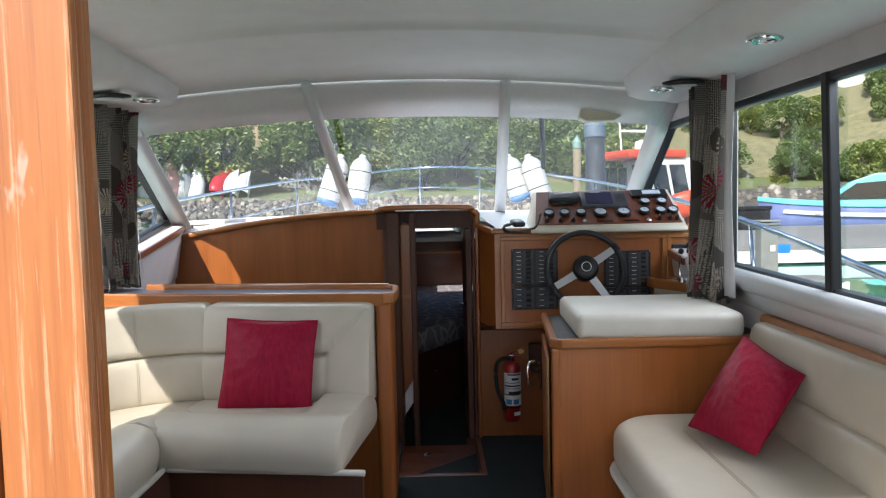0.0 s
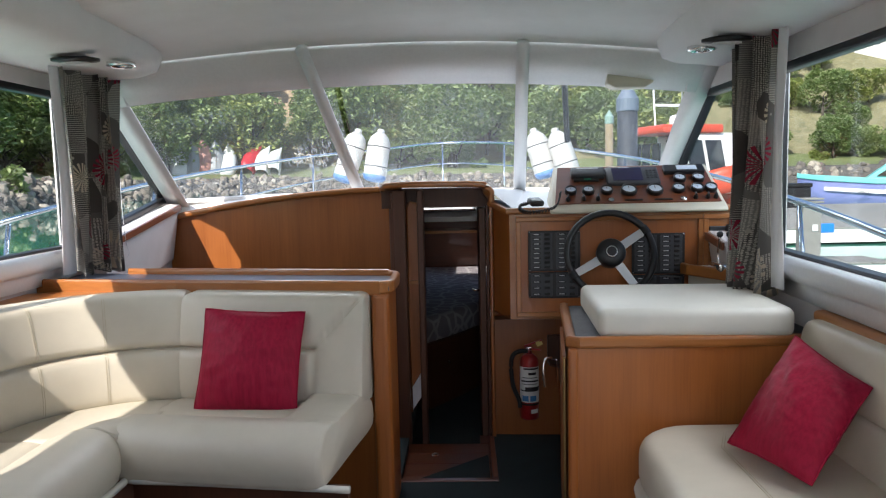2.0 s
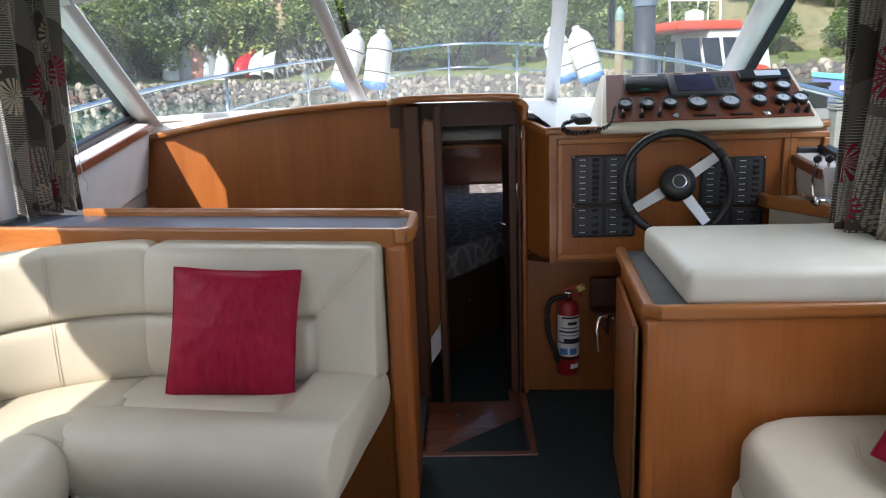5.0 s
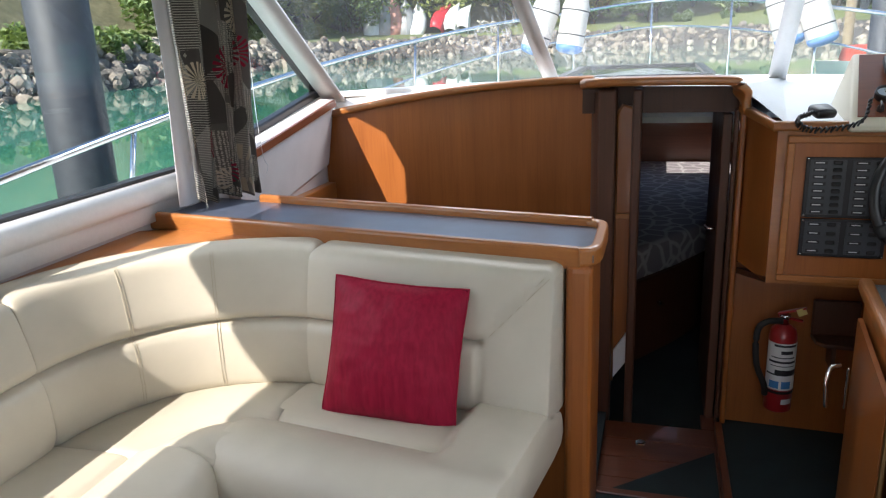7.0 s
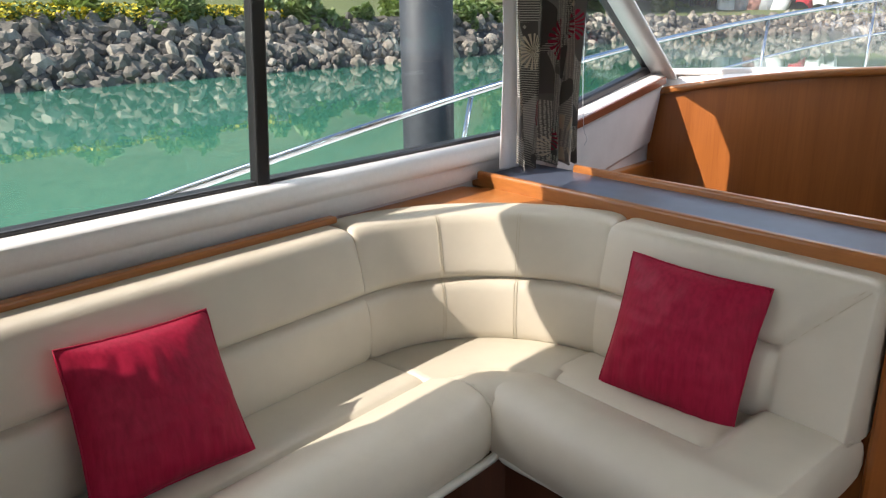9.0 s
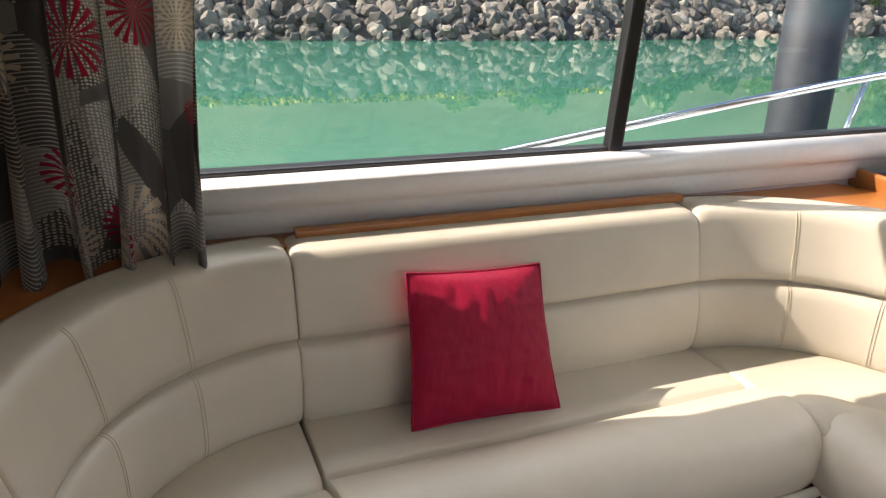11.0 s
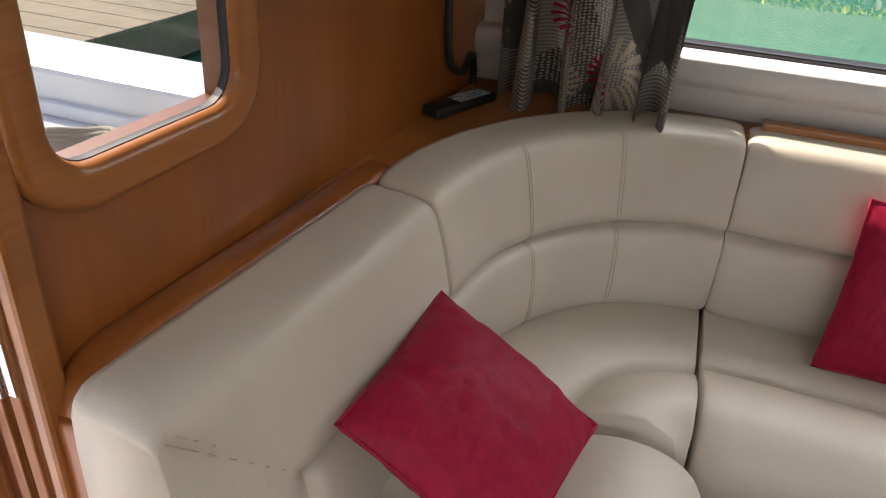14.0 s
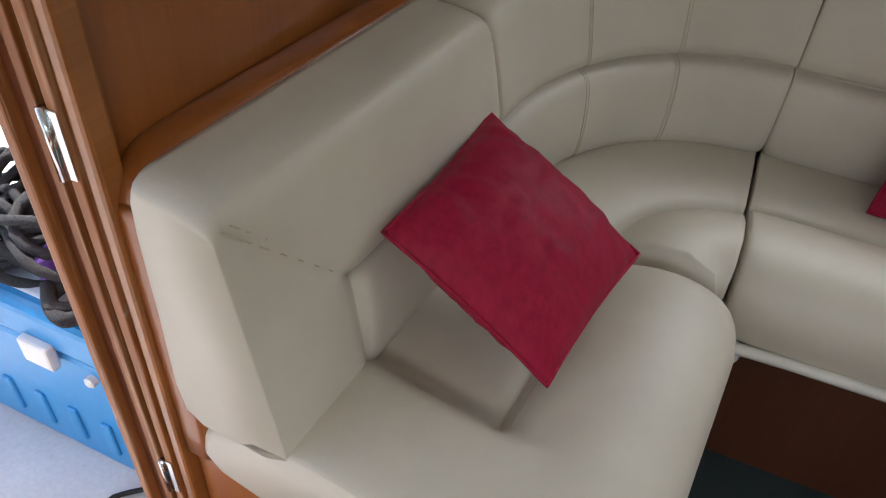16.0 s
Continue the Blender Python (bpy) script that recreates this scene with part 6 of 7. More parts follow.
def shore_row(d, z, rough=0.0):
    out = []
    for k, (p, n) in enumerate(zip(sp, ip)):
        q = p + n * d
        out.append((q.x, q.y, z + rough * noise.noise(Vector((q.x * 0.06, q.y * 0.06, d * 0.03)))))
    return out


structure("ground_bank", loft([shore_row(-1.5, -1.2), shore_row(0, WZ), shore_row(3.4, 1.75), shore_row(4.2, 1.95)]), speckled("stony_soil", (0.06, 0.055, 0.05), (0.12, 0.11, 0.1), 4.0, 0.95, 0.8, 0.1), "stony bank of the basin")
structure("ground", loft([shore_row(4.1, 1.95), shore_row(8, 2.2, 0.3), shore_row(16, 2.8, 0.5), shore_row(22, 4.0, 1.0)]), GRASS, "grass strip along the shore", True)
structure("ground_hill", loft([shore_row(21.5, 3.9, 1.0), shore_row(30, 9, 3), shore_row(45, 17, 5), shore_row(70, 30, 8), shore_row(110, 46, 10), shore_row(260, 62, 10)]), SCRUB, "scrub-covered hillside", True)

# riprap
def rock_mesh(seed):
    r_ = random.Random(seed)
    bm = bmesh.new()
    bmesh.ops.create_icosphere(bm, subdivisions=2, radius=0.5)
    ax = (r_.uniform(0.8, 1.25), r_.uniform(0.7, 1.0), r_.uniform(0.55, 0.85))
    for v in bm.verts:
        k = 1.0 + 0.42 * noise.noise(v.co * 3.2 + Vector((seed * 5.3, 0, 0))) + r_.uniform(-0.05, 0.05)
        v.co = Vector((v.co.x * ax[0] * k, v.co.y * ax[1] * k, v.co.z * ax[2] * k))
    return bm


ROCK = mat("grey_riprap_stone", (0.2, 0.19, 0.175), 0.9)
rn = node(ROCK, "ShaderNodeTexNoise", Scale=5.0, Detail=6.0, Roughness=0.7)
link(ROCK, coords(ROCK), rn.inputs["Vector"])
ri = ROCK.node_tree.nodes.new("ShaderNodeObjectInfo")
rg = ROCK.node_tree.nodes.new("ShaderNodeNewGeometry")
rsum = node(ROCK, "ShaderNodeMath")
rsum.operation = "ADD"
link(ROCK, ri.outputs["Random"], rsum.inputs[0])
link(ROCK, rg.outputs["Random Per Island"], rsum.inputs[1])
rfr = node(ROCK, "ShaderNodeMath")
rfr.operation = "FRACT"
link(ROCK, rsum.outputs[0], rfr.inputs[0])
rcol = ramp(ROCK, rfr.outputs[0], [(0.0, (0.1, 0.088, 0.078)), (0.5, (0.21, 0.18, 0.15)), (0.8, (0.32, 0.27, 0.215)), (1.0, (0.45, 0.4, 0.33))])
link(ROCK, mixc(ROCK, 0.7, rcol, ramp(ROCK, rn.outputs["Fac"], [(0.3, (0.55, 0.55, 0.55)), (0.7, (1.2, 1.2, 1.2))]), "MULTIPLY"), bsdf(ROCK).inputs["Base Color"])
bump(ROCK, rn.outputs["Fac"], 0.6, 0.05)
rock_data = []
for s in range(10):
    b_ = rock_mesh(s)
    me_ = bpy.data.meshes.new("rock")
    b_.to_mesh(me_)
    b_.free()
    me_.materials.append(ROCK)
    rock_data.append(me_)
rip = thing("riprap", "grey boulder riprap along the water's edge", "rocks")
rip["kind"] = "structure"
rng = random.Random(5)


def shore_at(y):
    for a, b in zip(sp, sp[1:]):
        if a.y <= y <= b.y:
            return a.lerp(b, (y - a.y) / max(1e-6, b.y - a.y))
    return sp[0]


singles = 0
V, Fc = [], []
rock_np = [([tuple(v.co) for v in me.vertices], [tuple(p.vertices) for p in me.polygons]) for me in rock_data]


def joined(px, py, pz, size):
    vs_, fs_ = rock_np[rng.randrange(10)]
    e = Euler((rng.uniform(0, 6), rng.uniform(0, 6), rng.uniform(0, 6))).to_matrix()
    n0 = len(V)
    for v in vs_:
        q = e @ Vector(v) * size
        V.append((px + q.x, py + q.y, pz + q.z))
    Fc.extend(tuple(n0 + i for i in f) for f in fs_)


for k in range(1500):
    y = rng.uniform(-8, 34)
    d = rng.uniform(-0.3, 3.3)
    p = shore_at(y)
    z = WZ + 0.64 * d + rng.uniform(-0.1, 0.2)
    size = rng.uniform(0.4, 0.95) * (0.75 if d < 0.6 else 1.0)
    if 9 < y < 20 and singles < 290:
        singles += 1
        o = new("boulder", rock_data[rng.randrange(10)])
        o.parent = rip
        o.matrix_basis = Matrix.LocRotScale((p.x - d, y, z), Euler((rng.uniform(0, 6), rng.uniform(0, 6), rng.uniform(0, 6))), (size, size, size))
    else:
        joined(p.x - d, y, z, size)
for k in range(2600):
    i = rng.randrange(len(sp) - 1)
    if sp[i].y < 34 and sp[i].x < 0:
        continue
    p = sp[i].lerp(sp[i + 1], rng.random())
    n = ip[i]
    d = rng.uniform(-0.3, 4)
    joined(p.x + n.x * d, p.y + n.y * d, WZ + 0.6 * d + rng.uniform(-0.1, 0.2), rng.uniform(0.5, 1.4))
me_ = bpy.data.meshes.new("rubble")
me_.from_pydata(V, [], Fc)
me_.materials.append(ROCK)
ob_ = new("rubble", me_)
ob_.parent = rip
ob_["kind"] = "stuff"

# ---- trees ----
LEAF = mat("tree_leaves", (0.07, 0.12, 0.03), 0.6)
lg = LEAF.node_tree.nodes.new("ShaderNodeNewGeometry")
li = LEAF.node_tree.nodes.new("ShaderNodeObjectInfo")
lc = ramp(LEAF, lg.outputs["Random Per Island"], [(0.0, (0.1, 0.145, 0.055)), (0.5, (0.23, 0.3, 0.12)), (1.0, (0.42, 0.47, 0.23))])
lo_ = ramp(LEAF, li.outputs["Random"], [(0.0, (0.6, 0.72, 0.62)), (0.5, (1.0, 1.0, 0.9)), (1.0, (1.3, 1.12, 0.7))])
link(LEAF, mixc(LEAF, 1.0, lc, lo_, "MULTIPLY"), bsdf(LEAF).inputs["Base Color"])
lt = LEAF.node_tree.nodes.new("ShaderNodeBsdfTranslucent")
lt.inputs["Color"].default_value = (0.2, 0.28, 0.06, 1)
lmx = LEAF.node_tree.nodes.new("ShaderNodeMixShader")
lmx.inputs[0].default_value = 0.35
link(LEAF, bsdf(LEAF).outputs[0], lmx.inputs[1])
link(LEAF, lt.outputs[0], lmx.inputs[2])
link(LEAF, lmx.outputs[0], LEAF.node_tree.nodes["Material Output"].inputs["Surface"])
BARK = speckled("bark", (0.05, 0.04, 0.03), (0.12, 0.095, 0.07), 8.0, 0.95, 0.8, 0.05)


def crown(seed, n, rx, rz, leaf, lobes=9):
    """Leaf sprays scattered over uneven lobes, with gaps."""
    r_ = random.Random(seed)
    cs = []
    for k in range(lobes):
        a, h = r_.uniform(0, 6.28), r_.uniform(-0.7, 0.9)
        q = math.sqrt(max(0.05, 1 - h * h * 0.8)) * r_.uniform(0.35, 0.8)
        cs.append((Vector((rx * q * math.cos(a), rx * q * math.sin(a), rz * h)), r_.uniform(0.3, 0.5) * rx))
    vs_, fs_ = [], []
    for k in range(n):
        c, rad = cs[r_.randrange(lobes)]
        d = Vector((r_.gauss(0, 1), r_.gauss(0, 1), r_.gauss(0, 1) + 0.25)).normalized()
        p = c + d * rad * r_.uniform(0.75, 1.08)
        e = Euler((r_.uniform(-0.9, 0.9), r_.uniform(-0.9, 0.9), r_.uniform(0, 6.28))).to_matrix()
        s = leaf * r_.uniform(0.6, 1.4)
        n0 = len(vs_)
        for x, y, z in ((-1, 0, 0), (-0.2, -0.45, 0.12), (1, 0, -0.1), (0.1, 0.5, 0.1)):
            q = e @ Vector((x * s, y * s, z * s))
            vs_.append(tuple(p + q))
        fs_.append((n0, n0 + 1, n0 + 2, n0 + 3))
    me = bpy.data.meshes.new("crown")
    me.from_pydata(vs_, [], fs_)
    me.materials.append(LEAF)
    return me


def trunk_mesh(seed, h, r):
    r_ = random.Random(seed)
    bm = bmesh.new()
    pts = [Vector((0.1 * math.sin(k * 1.3 + seed), 0.1 * math.cos(k + seed), h * k / 5)) for k in range(6)]
    rows = [[p + Vector((math.cos(a), math.sin(a), 0)) * r * (1 - 0.14 * k) for a in [q * math.pi / 4 for q in range(8)]] for k, p in enumerate(pts)]
    loft(rows, True, bm, True)
    for k in range(6):
        a = r_.uniform(0, 6.28)
        p = pts[2 + k % 4]
        tube([p, p + Vector((math.cos(a) * h * 0.25, math.sin(a) * h * 0.25, h * 0.18)), p + Vector((math.cos(a) * h * 0.45, math.sin(a) * h * 0.45, h * 0.45))], r * 0.28, 5, bm=bm)
    me = bpy.data.meshes.new("trunk")
    bm.to_mesh(me)
    bm.free()
    me.materials.append(BARK)
    return me


kinds = []
for s in range(4):
    kinds.append((crown(s, 3300, 3.6, 2.6, 0.27, 13), trunk_mesh(s, 4.0, 0.28)))


def tree(pos, size, kind, label="broad evergreen tree with a dense dark green crown"):
    t_ = tagged(new("tree"), label, "tree", "trees on the shore")
    cr_, tr_ = kinds[kind]
    a = new("trunk", tr_)
    a.parent = t_
    b = new("crown", cr_)
    b.parent = t_
    b.location = (0, 0, 4.6)
    t_.matrix_world = Matrix.LocRotScale(pos, Euler((0, 0, rng.uniform(0, 6.28))), (size, size, size * rng.uniform(0.85, 1.15)))
    return t_


bpy.context.view_layer.update()
HILL = ((4, 1.95), (8, 2.2), (16, 2.8), (22, 4.0), (30, 9), (45, 17), (70, 30), (110, 46), (260, 62))


def hill_z(d):
    for (a, za), (b, zb) in zip(HILL, HILL[1:]):
        if a <= d <= b:
            return za + (zb - za) * (d - a) / (b - a)
    return 2.0


planted = 0
while planted < 300:
    i = rng.randrange(len(sp) - 1)
    p = sp[i].lerp(sp[i + 1], rng.random())
    d = rng.choice((18, 21, 25, 29, 34, 40, 46, 53, 61, 70, 80, 92)) + rng.uniform(-2.5, 2.5)
    q = p + ip[i] * d
    yaw = math.degrees(math.atan2(-(q.x - 0.4), q.y - 1))
    if yaw > 38 or yaw < -48 or (11.5 < yaw < 15 and d > 24):
        continue
    planted += 1
    tree((q.x, q.y, hill_z(d) - 1.2), rng.uniform(0.55, 1.05) if yaw < -18 else rng.uniform(1.0, 1.9), rng.randrange(4))
bush_me = crown(21, 700, 1.0, 0.6, 0.16, 6)
for k in range(46):
    if k < 18:
        y = rng.uniform(14, 60)
        p = shore_at(y)
        pos = (p.x - rng.uniform(2.6, 5.0), y, 1.9)
    else:
        i = rng.randrange(30, len(sp) - 6)
        p = sp[i] + ip[i] * rng.uniform(14, 20)
        pos = (p.x, p.y, 3.2)
    o = tagged(new("shrub", bush_me), "leafy green shrub on the bank", "shrub", "shrubs on the bank")
    s_ = rng.uniform(0.8, 1.9)
    o.matrix_world = Matrix.LocRotScale(pos, Euler((0, 0, rng.uniform(0, 6))), (s_, s_, s_))
# yellow flowering ground cover on top of the near bank
V, Fc = [], []
for k in range(15000):
    y = rng.uniform(-6, 24)
    p = shore_at(y)
    d = rng.uniform(2.9, 6.5)
    x, z = p.x - d, 1.72 + 0.1 * (d - 2.9) + rng.uniform(0, 0.5)
    s = rng.uniform(0.06, 0.15)
    e = Euler((rng.uniform(-1, 1), rng.uniform(-1, 1), rng.uniform(0, 6))).to_matrix()
    n0 = len(V)
    for a, b in ((-1, 0), (0, -0.7), (1, 0), (0, 0.7)):
        q = e @ Vector((a * s, b * s, 0))
        V.append((x + q.x, y + q.y, z + q.z))
    Fc.append((n0, n0 + 1, n0 + 2, n0 + 3))
FLOWER = mat("yellow_flowers_and_leaves", (0.5, 0.4, 0.02), 0.7)
fg = FLOWER.node_tree.nodes.new("ShaderNodeNewGeometry")
link(FLOWER, ramp(FLOWER, fg.outputs["Random Per Island"], [(0.0, (0.06, 0.11, 0.02)), (0.42, (0.1, 0.16, 0.03)), (0.5, (0.55, 0.42, 0.015)), (1.0, (0.65, 0.52, 0.03))]), bsdf(FLOWER).inputs["Base Color"])
me_ = bpy.data.meshes.new("flower_cover")
me_.from_pydata(V, [], Fc)
me_.materials.append(FLOWER)
tagged(new("flower_cover", me_), "yellow flowering ground cover on the bank", "flowers", kind="stuff")
# bare cliff patch on the hill
cb_ = bmesh.new()
cl_rows = []
for j in range(7):
    cl_rows.append([(-38.5 + 7.5 * i / 6 + 0.6 * noise.noise(Vector((i, j, 0))), 135 + 2.2 * j, 7 + 3.1 * j + 1.2 * noise.noise(Vector((i, j, 3)))) for i in range(7)])
structure("ground_cliff", loft(cl_rows, bm=cb_), EARTH, "bare tan earth slip on the hillside", True)

# ---- shore things ----
def dinghy(pos, rot, color, label, scale=1.0):
    d = thing("dinghy", label, "dinghy", "dinghies on the shore")
    rows = []
    for y, w, h in ((-1.3, 0.55, 0.1), (-0.6, 0.7, 0.0), (0.2, 0.68, 0.0), (0.9, 0.45, 0.1), (1.4, 0.06, 0.35)):
        rows.append([(w * math.cos(a), y, h + 0.55 * (1 - h) * math.sin(a)) for a in [math.pi * q / 8 for q in range(9)]])
    part("hull", thick(loft(rows), 0.03), color, d, "", True)
    part("keel", tube(smooth_path([(0, y, h + 0.55 * (1 - h) + 0.01) for y, w, h in ((-1.3, 0, 0.1), (0.2, 0, 0), (1.4, 0, 0.35))], 4), 0.03, 5), color, d)
    d.matrix_world = Matrix.LocRotScale(pos, Euler([radians(q) for q in rot]), (scale, scale, scale))
    return d


RH = mat("red_dinghy_paint", (0.5, 0.02, 0.03), 0.4)
WH2 = mat("white_dinghy_paint", (0.7, 0.7, 0.68), 0.4)
GH = mat("grey_dinghy_paint", (0.3, 0.31, 0.32), 0.5)
PH = mat("faded_pink_dinghy_paint", (0.45, 0.22, 0.18), 0.6)
for yaw, el, c, rot, lab in ((21.3, 2.2, WH2, (75, 10, 30), "white upturned dinghy leaning on a rack"), (20.4, 2.3, GH, (80, 0, 10), "grey dinghy stood on end against a rack"), (19.6, 2.4, PH, (80, 0, -10), "faded pink dinghy stood on end against a rack"), (18.8, 2.3, GH, (75, 0, 20), "grey dinghy stood on end against a rack"), (17.9, 2.1, WH2, (60, 0, 0), "white upturned dinghy on the grass"), (16.3, 2.2, RH, (60, 40, 40), "red dinghy leaning on its side on the grass"), (15.4, 2.1, WH2, (55, 30, 40), "white dinghy leaning on its side on the grass"), (14.6, 2.1, WH2, (55, 40, 50), "white dinghy leaning on its side on the grass")):
    dist = 116.0
    a = radians(yaw)
    x, y = 0.41 - dist * math.sin(a), 0.9 + dist * math.cos(a)
    dinghy((x, y, 1.326 + dist * math.tan(radians(el)) - 1.3), rot, c, lab, 2.0)


def house(yaw, dist, z, w, h, roof_c, label):
    a = radians(yaw)
    hs_ = thing("house", label, "house", "houses on the hill")
    part("wall", box(-w / 2, w / 2, -3, 3, -3, h), mat("painted_weatherboard", (0.62, 0.6, 0.55), 0.7) if "painted_weatherboard" not in bpy.data.materials else bpy.data.materials["painted_weatherboard"], hs_)
    part("roof", prism([(-w / 2 - 0.4, -3.5, h), (-w / 2 - 0.4, 3.5, h), (-w / 2 - 0.4, 0, h + 2.2)], (w + 0.8, 0, 0)), roof_c, hs_, "")
    for k in range(max(2, int(w / 2.5))):
        x = -w / 2 + (k + 0.5) * w / max(2, int(w / 2.5))
        wd = part("window", box(x - 0.6, x + 0.6, -3.06, -2.98, h * 0.35, h * 0.8), GLOSS, hs_, "dark window")
        part("window_frame", box(x - 0.7, x + 0.7, -3.1, -3.05, h * 0.3, h * 0.35), WHITE, wd)
    hs_.matrix_world = pose(0.41 - dist * math.sin(a), 0.9 + dist * math.cos(a), z, 0, 0, yaw)


ROOF_R = speckled("red_iron_roof", (0.3, 0.06, 0.04), (0.36, 0.08, 0.05), 1.0, 0.5, 0.1, 0.01)
ROOF_G = speckled("grey_iron_roof", (0.2, 0.2, 0.2), (0.26, 0.26, 0.26), 1.0, 0.5, 0.1, 0.01)
house(-17.5, 190, 20.5, 22, 4, ROOF_R, "white house with a red iron roof on the hill")
house(-3.6, 185, 24, 9, 4, ROOF_G, "white house half hidden among trees on the hill")
house(-5.0, 180, 19, 6, 3, ROOF_G, "small white house among trees on the hill")
house(-31.5, 180, 24.5, 24, 6, ROOF_G, "large pale house with a terrace on the hill")
house(-36, 185, 22, 14, 5, ROOF_G, "pale house on the hill")

# piles
PILE = speckled("dark_pile_sleeve", (0.02, 0.024, 0.032), (0.05, 0.056, 0.068), 6.0, 0.6, 0.3, 0.01)
PWOOD = speckled("weathered_pile_timber", (0.16, 0.12, 0.07), (0.3, 0.24, 0.15), 5.0, 0.9, 0.6, 0.02)
CAPG = mat("pale_green_pile_cap", (0.2, 0.3, 0.26), 0.6)
CAPB = mat("grey_blue_pile_cap", (0.12, 0.15, 0.2), 0.5)


def pile(yaw, dist, top, r, m_, cap_m, label, e=(0.41, 0.9)):
    a = radians(yaw)
    p = thing("mooring_pile", label, "pile", "mooring piles", (e[0] - dist * math.sin(a), e[1] + dist * math.cos(a), 0))
    part("shaft", lathe([(r, -3), (r, top)], 24), m_, p, "", True)
    part("cap", lathe([(r * 1.12, top - 0.02), (r * 1.12, top + 0.22), (r * 0.1, top + 0.22 + r * 1.7)], 24), cap_m, p, "conical cap")


pile(-13.25, 15, 2.6, 0.2, PILE, CAPB, "dark sleeved mooring pile with a conical cap")
pile(-11.6, 26, 3.1, 0.14, PWOOD, CAPG, "timber mooring pile with a green cap")
pile(-21.3, 28, 3.2, 0.16, PWOOD, CAPG, "timber mooring pile with a green cap")
pile(43, 5.7, 3.4, 0.2, PILE, CAPB, "dark sleeved mooring pile close to the port side", (0.43, 1.47))

# docks
CONC = speckled("grey_dock_boards", (0.2, 0.195, 0.18), (0.3, 0.29, 0.27), 5.0, 0.9, 0.4, 0.01)
DOCKW = speckled("tan_dock_timber", (0.25, 0.19, 0.12), (0.38, 0.3, 0.2), 8.0, 0.9, 0.4, 0.01)


def dock(name, x0, x1, y0, y1, label, m_, along="x"):
    d = thing(name, label, "dock")
    part("side", box(x0, x1, y0, y1, -0.4, -0.08), WHITE if m_ is CONC else DOCKW, d, "pale side beam")
    n = int((x1 - x0) / 0.32) if along == "x" else int((y1 - y0) / 0.32)
    for k in range(min(n, 90)):
        if along == "x":
            part("plank", box(x0 + k * 0.32, x0 + k * 0.32 + 0.305, y0 - 0.02, y1 + 0.02, -0.079, -0.045, 0.004, 1), m_, d)
        else:
            part("plank", box(x0 - 0.02, x1 + 0.02, y0 + k * 0.32, y0 + k * 0.32 + 0.305, -0.079, -0.045, 0.004, 1), m_, d)


dock("main_dock", 5.5, 30, 18, 30, "broad grey boarded dock with a white edge beam", CONC)
dock("finger_dock", 4.6, 6.9, 11.4, 12.2, "short grey boarded finger dock with a white edge", CONC)
dock("stern_dock", -14, 9, -4.8, -2.6, "sunlit tan timber dock behind the stern", DOCKW)
ped = thing("power_pedestal", "grey dock power pedestal with ribbed top", "pedestal", "", (5.75, 11.75, -0.045))
part("post", box(-0.14, 0.14, -0.12, 0.12, 0, 0.82, 0.02), CONC, ped)
for k in range(3):
    part("rib", box(-0.16, 0.16, -0.14, 0.14, 0.82 + 0.05 * k, 0.85 + 0.05 * k, 0.01), CONC, ped)
part("socket", box(0.0, 0.08, -0.14, -0.115, 0.45, 0.55, 0.01), WHITE, ped, "white socket")
part("blue_plug", box(0.14, 0.34, -0.1, 0.0, 0.42, 0.56, 0.01), mat("blue_plug", (0.02, 0.2, 0.6), 0.4), ped, "blue plug")
bn = thing("dock_bin", "black plastic dock bin on the main dock", "bin", "", (12.4, 28.0, -0.045))
part("body", box(-0.5, 0.5, -0.35, 0.35, 0, 0.55, 0.03), BLACK, bn)
part("lid", box(-0.53, 0.53, -0.38, 0.38, 0.552, 0.66, 0.03), BLACK, bn)
bn.scale = (1.6, 1.3, 1.35)

# launches
TEAL = mat("turquoise_paint", (0.2, 0.6, 0.58), 0.3)
PURPLE = mat("violet_blue_hull_paint", (0.27, 0.29, 0.6), 0.3)
DGLASS = mat("dark_boat_glass", (0.015, 0.018, 0.022), 0.08)
tb = thing("harbour_launch", "turquoise and violet harbour launch moored at the dock", "boat", "moored boats")
rows = []
for x, w, z in ((-4.2, 0.08, 0.85), (-3.4, 0.7, 0.75), (-2, 1.15, 0.65), (0, 1.25, 0.6), (4.5, 1.25, 0.6)):
    rows.append([(x, -w, z), (x, -w * 0.95, z - 0.35), (x, -w * 0.7, -0.35), (x, w * 0.7, -0.35), (x, w * 0.95, z - 0.35), (x, w, z)])
part("hull", loft(rows, cap=True), PURPLE, tb, "violet-blue hull", True)
part("gunwale", sweep([(x, -w - 0.01, z) for x, w, z in ((-4.2, 0.08, 0.87), (-3.4, 0.7, 0.77), (-2, 1.15, 0.67), (0, 1.25, 0.62), (4.5, 1.25, 0.62))], rrect(0.06, 0.16, 0.02)), TEAL, tb, "turquoise gunwale")
part("foredeck", prism([(-4.1, 0, 0.86), (-2, -1.1, 0.68), (-2, 1.1, 0.68)], (0, 0, 0.06)), TEAL, tb)
part("stripe", sweep([(x, -w * 0.985 - 0.012, z - 0.3) for x, w, z in ((-3.4, 0.7, 0.75), (-2, 1.15, 0.65), (0, 1.25, 0.6), (4.5, 1.25, 0.6))], rrect(0.01, 0.12, 0.003)), WHITE, tb, "white stripe")
part("cabin", prism([(-2.4, -0.95, 0.65), (3.0, -0.95, 0.65), (2.6, -0.95, 1.55), (-0.8, -0.95, 1.6), (-1.5, -0.95, 1.35)], (0, 1.9, 0), 0.04), TEAL, tb, "turquoise cabin")
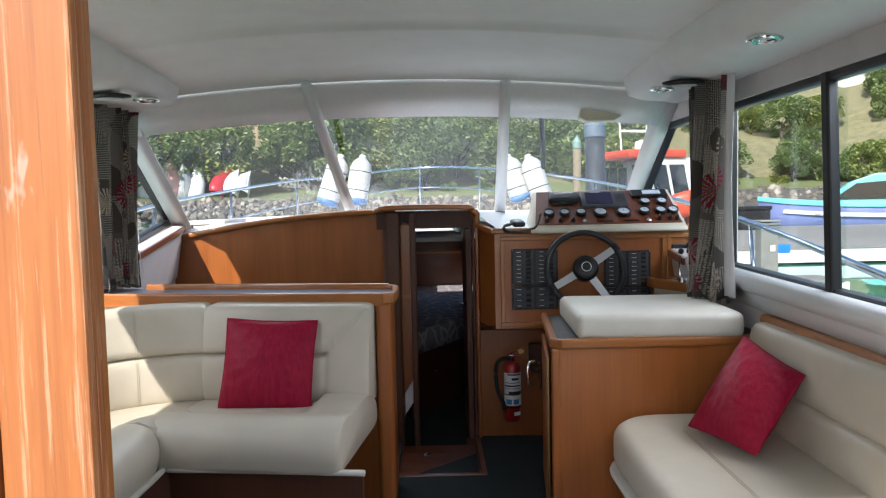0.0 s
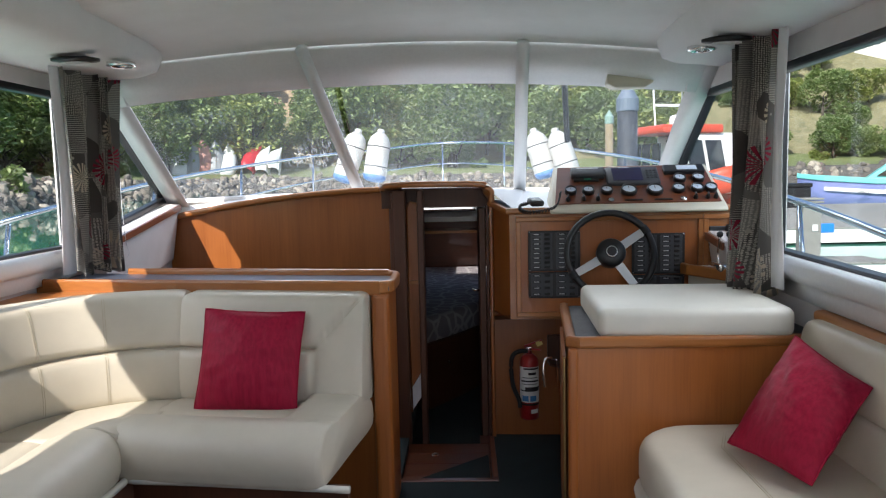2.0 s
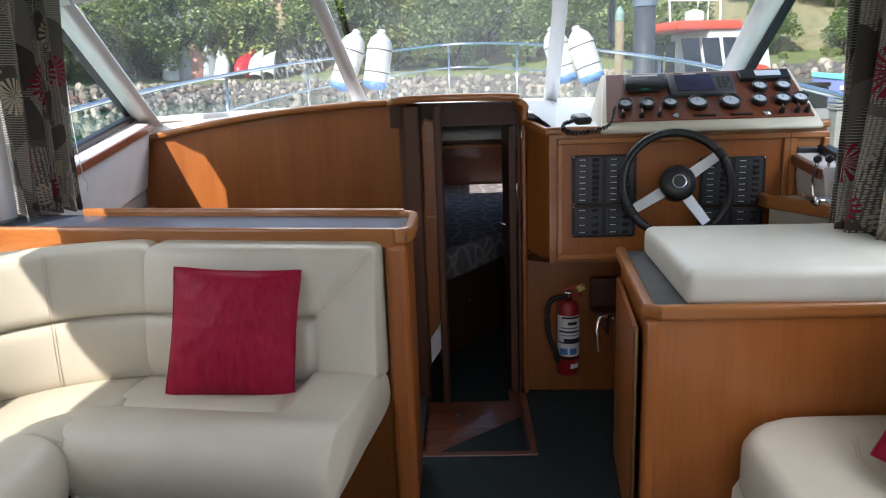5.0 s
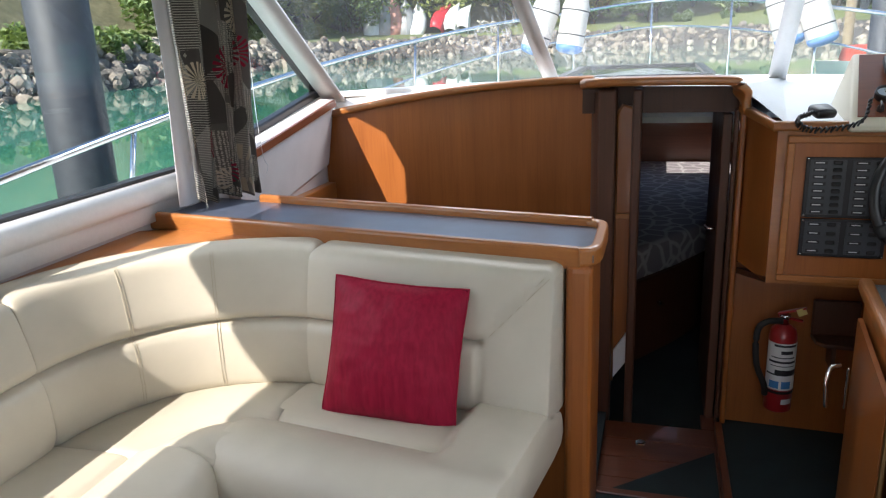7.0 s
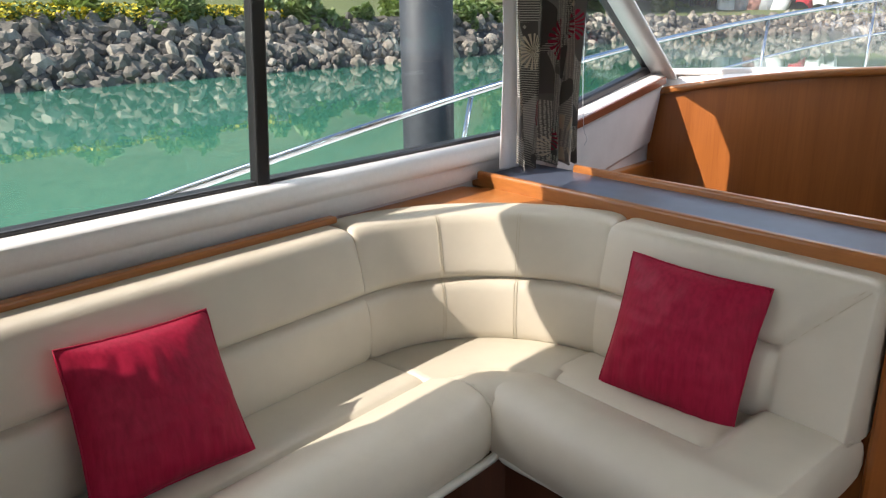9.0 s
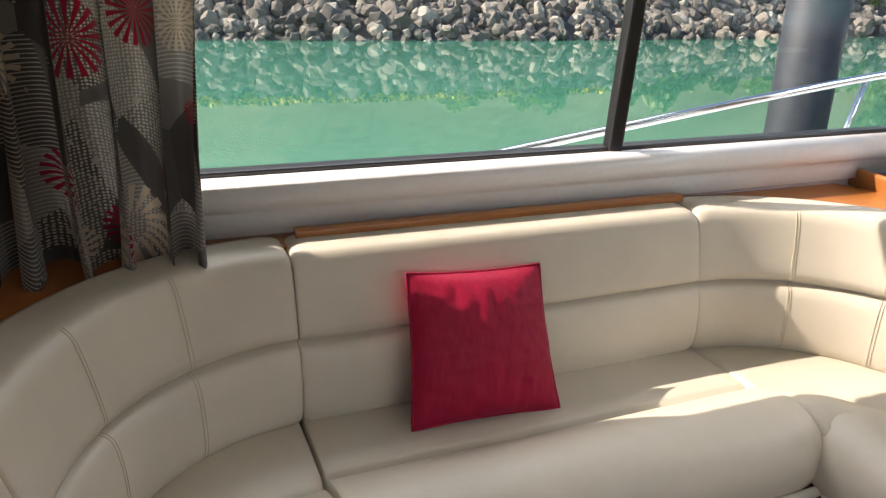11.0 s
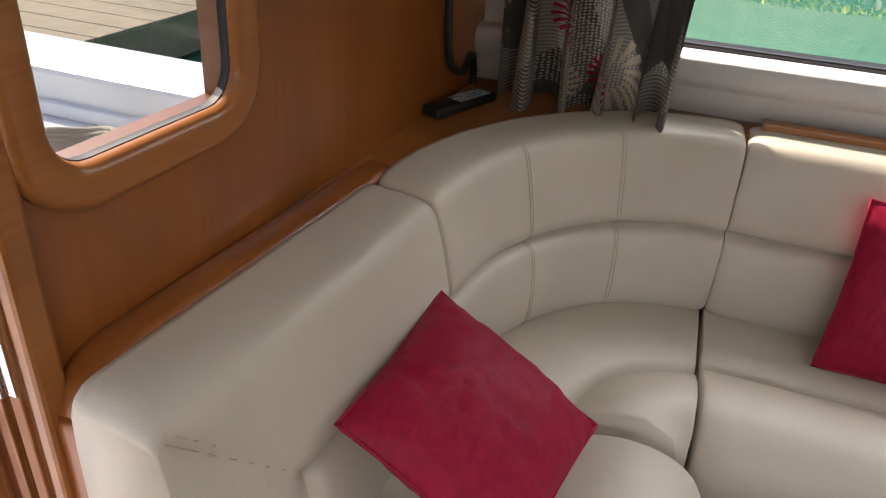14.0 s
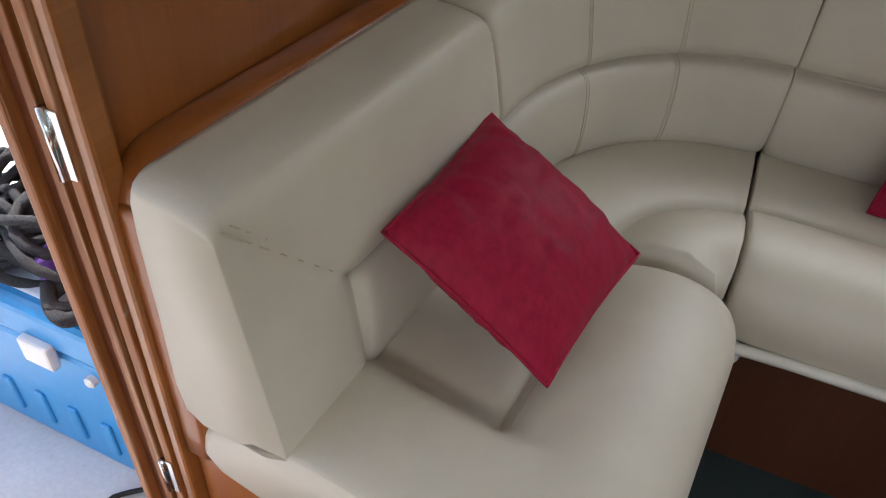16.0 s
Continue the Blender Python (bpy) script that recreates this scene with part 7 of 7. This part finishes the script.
part("window", prism([(-2.0, -0.99, 0.82), (-0.5, -0.99, 0.82), (-0.5, -0.99, 1.36), (-1.35, -0.99, 1.3)], (0, 0.03, 0)), DGLASS, tb, "dark window")
part("window", prism([(-0.4, -0.99, 0.82), (1.3, -0.99, 0.82), (1.3, -0.99, 1.38), (-0.4, -0.99, 1.36)], (0, 0.03, 0)), DGLASS, tb, "dark window")
part("canopy", prism([(2.2, -1.0, 0.64), (4.4, -1.0, 0.64), (3.6, -1.0, 1.5), (2.5, -1.0, 1.66)], (0, 2.0, 0), 0.05), GRAPHITE, tb, "grey canvas canopy")
part("badge", lathe([(0.17, 0), (0.17, 0.01)], 20, pose(1.85, -0.985, 1.25, 90, 0, 0)), BLUE_END, tb, "blue badge")
part("antenna", tube([(0, 0, 1.55), (0.5, 0, 3.4)], 0.015, 5), WHITE, tb)


def lettering(text, size, m4, m_, parent):
    cu = bpy.data.curves.new("lettering", "FONT")
    cu.body = text
    cu.size = size
    cu.extrude = 0.003
    tmp = new("lettering_curve", cu)
    bpy.context.view_layer.update()
    me = bpy.data.meshes.new_from_object(tmp.evaluated_get(bpy.context.evaluated_depsgraph_get()))
    bpy.data.objects.remove(tmp)
    me.materials.clear()
    me.materials.append(m_)
    o = new("lettering", me)
    o.parent = parent
    o.matrix_basis = m4
    o["label"] = "painted lettering"
    return o


lettering("WATER TAXI  SHUTTLES & HARBOUR TOURS", 0.27, pose(-0.6, -1.27, 0.3, 90, 0, 0), mat("turquoise_lettering", (0.25, 0.75, 0.75), 0.4), tb)
lettering("MNZ 135338", 0.16, pose(-2.5, -1.17, 0.28, 90, 0, 6), BLACK, tb)
tb.matrix_world = pose(22.6, 34.2, -0.25, 0, 0, -27) @ Matrix.Diagonal((1.5, 1.5, 1.5, 1))

rb = thing("rescue_launch", "white launch with a red collar and red cabin roof", "boat", "moored boats")
RORANGE = mat("orange_red_collar", (0.6, 0.07, 0.03), 0.4)
rows = []
for y, w, z in ((-4.5, 0.15, 1.0), (-3.6, 0.95, 0.8), (-2, 1.35, 0.65), (3.5, 1.4, 0.6)):
    rows.append([(-w, y, z), (-w * 0.85, y, z - 0.4), (-w * 0.5, y, -0.4), (w * 0.5, y, -0.4), (w * 0.85, y, z - 0.4), (w, y, z)])
part("hull", loft(rows, cap=True), WHITE, rb, "white hull", True)
col_path = smooth_path([(-1.45, 3.5, 0.62), (-1.4, -2, 0.67), (-0.95, -3.6, 0.85), (0, -4.5, 1.02), (0.95, -3.6, 0.85), (1.4, -2, 0.67), (1.45, 3.5, 0.62)], 5)
part("collar", tube(col_path, 0.26, 10), RORANGE, rb, "orange-red collar", True)
part("cabin", prism([(0, -1.8, 0.7), (0, 2.4, 0.7), (0, 2.4, 1.95), (0, -0.9, 1.95)], (2.1, 0, 0), 0.08), WHITE, rb, "white cabin")
rb.children[-1].location.x = -1.05
part("roof", box(-1.12, 1.12, -1.1, 2.5, 1.95, 2.12, 0.06), RORANGE, rb, "red cabin roof")
for x in (-0.72, 0.0, 0.72):
    part("window", prism([(x - 0.3, -1.66, 1.0), (x + 0.3, -1.66, 1.0), (x + 0.3, -1.06, 1.8), (x - 0.3, -1.06, 1.8)], (0, -0.03, 0)), DGLASS, rb, "dark window")
for y in (-0.3, 0.7, 1.6):
    part("window", box(-1.08, -1.04, y - 0.35, y + 0.35, 1.15, 1.75), DGLASS, rb, "dark window")
for x in (-0.9, 0.9):
    part("arch", tube(smooth_path([(x, 0.2, 2.1), (x, 0.4, 3.0), (x * 0.7, 0.5, 3.3)], 4), 0.035, 6), WHITE, rb)
for z in (2.55, 2.95, 3.3):
    part("arch_bar", tube([(-0.88, 0.4, z), (0.88, 0.4, z)], 0.03, 6), WHITE, rb)
part("radar", lathe([(0.3, 0), (0.33, 0.08), (0.3, 0.2), (0.1, 0.24)], 16, Matrix.Translation((0, 0.3, 2.12))), WHITE, rb, "white radar dome")
part("light_mast", lathe([(0.1, 0), (0.12, 0.3), (0.06, 0.45)], 10, Matrix.Translation((0, 0.45, 3.35))), WHITE, rb)
for x in (1.0, 0.6):
    part("antenna", tube([(x, 1.5, 2.0), (x + 0.1, 1.5, 5.2)], 0.025, 5), WHITE, rb)
rb.matrix_world = pose(7.0, 22.5, -0.3, 0, 0, 18) @ Matrix.Diagonal((0.9, 0.55, 1.42, 1))

# forward cabin coverlet
cov = mat("grey_patterned_coverlet", (0.3, 0.28, 0.28), 0.85)
cvn = node(cov, "ShaderNodeTexVoronoi", Scale=9.0)
cvn.distance = "CHEBYCHEV"
cvn.feature = "DISTANCE_TO_EDGE"
link(cov, coords(cov), cvn.inputs["Vector"])
link(cov, ramp(cov, cvn.outputs["Distance"], [(0.04, (0.42, 0.4, 0.4)), (0.1, (0.22, 0.2, 0.21))]), bsdf(cov).inputs["Base Color"])
for o in berth.children:
    if o.name.startswith("mattress"):
        o.data.materials.clear()
        o.data.materials.append(cov)
hk = thing("deck_hatch", "tinted deck hatch over the forward berth", "hatch")
part("frame", ring_prism(rr_loop(-0.2, 0.66, 0, 1.5, 0.06, 0), rr_loop(-0.15, 0.61, 0.05, 1.45, 0.04, 0), (0, 0.03, 0)), ALU_DARK, hk)
hp = part("pane", prism(rr_loop(-0.15, 0.61, 0.05, 1.45, 0.04, 0.01), (0, 0.006, 0)), GLASS_TINT, hk)
hp.visible_shadow = False
hk.matrix_world = pose(0, 7.2, 1.21, 90, 0, 0)
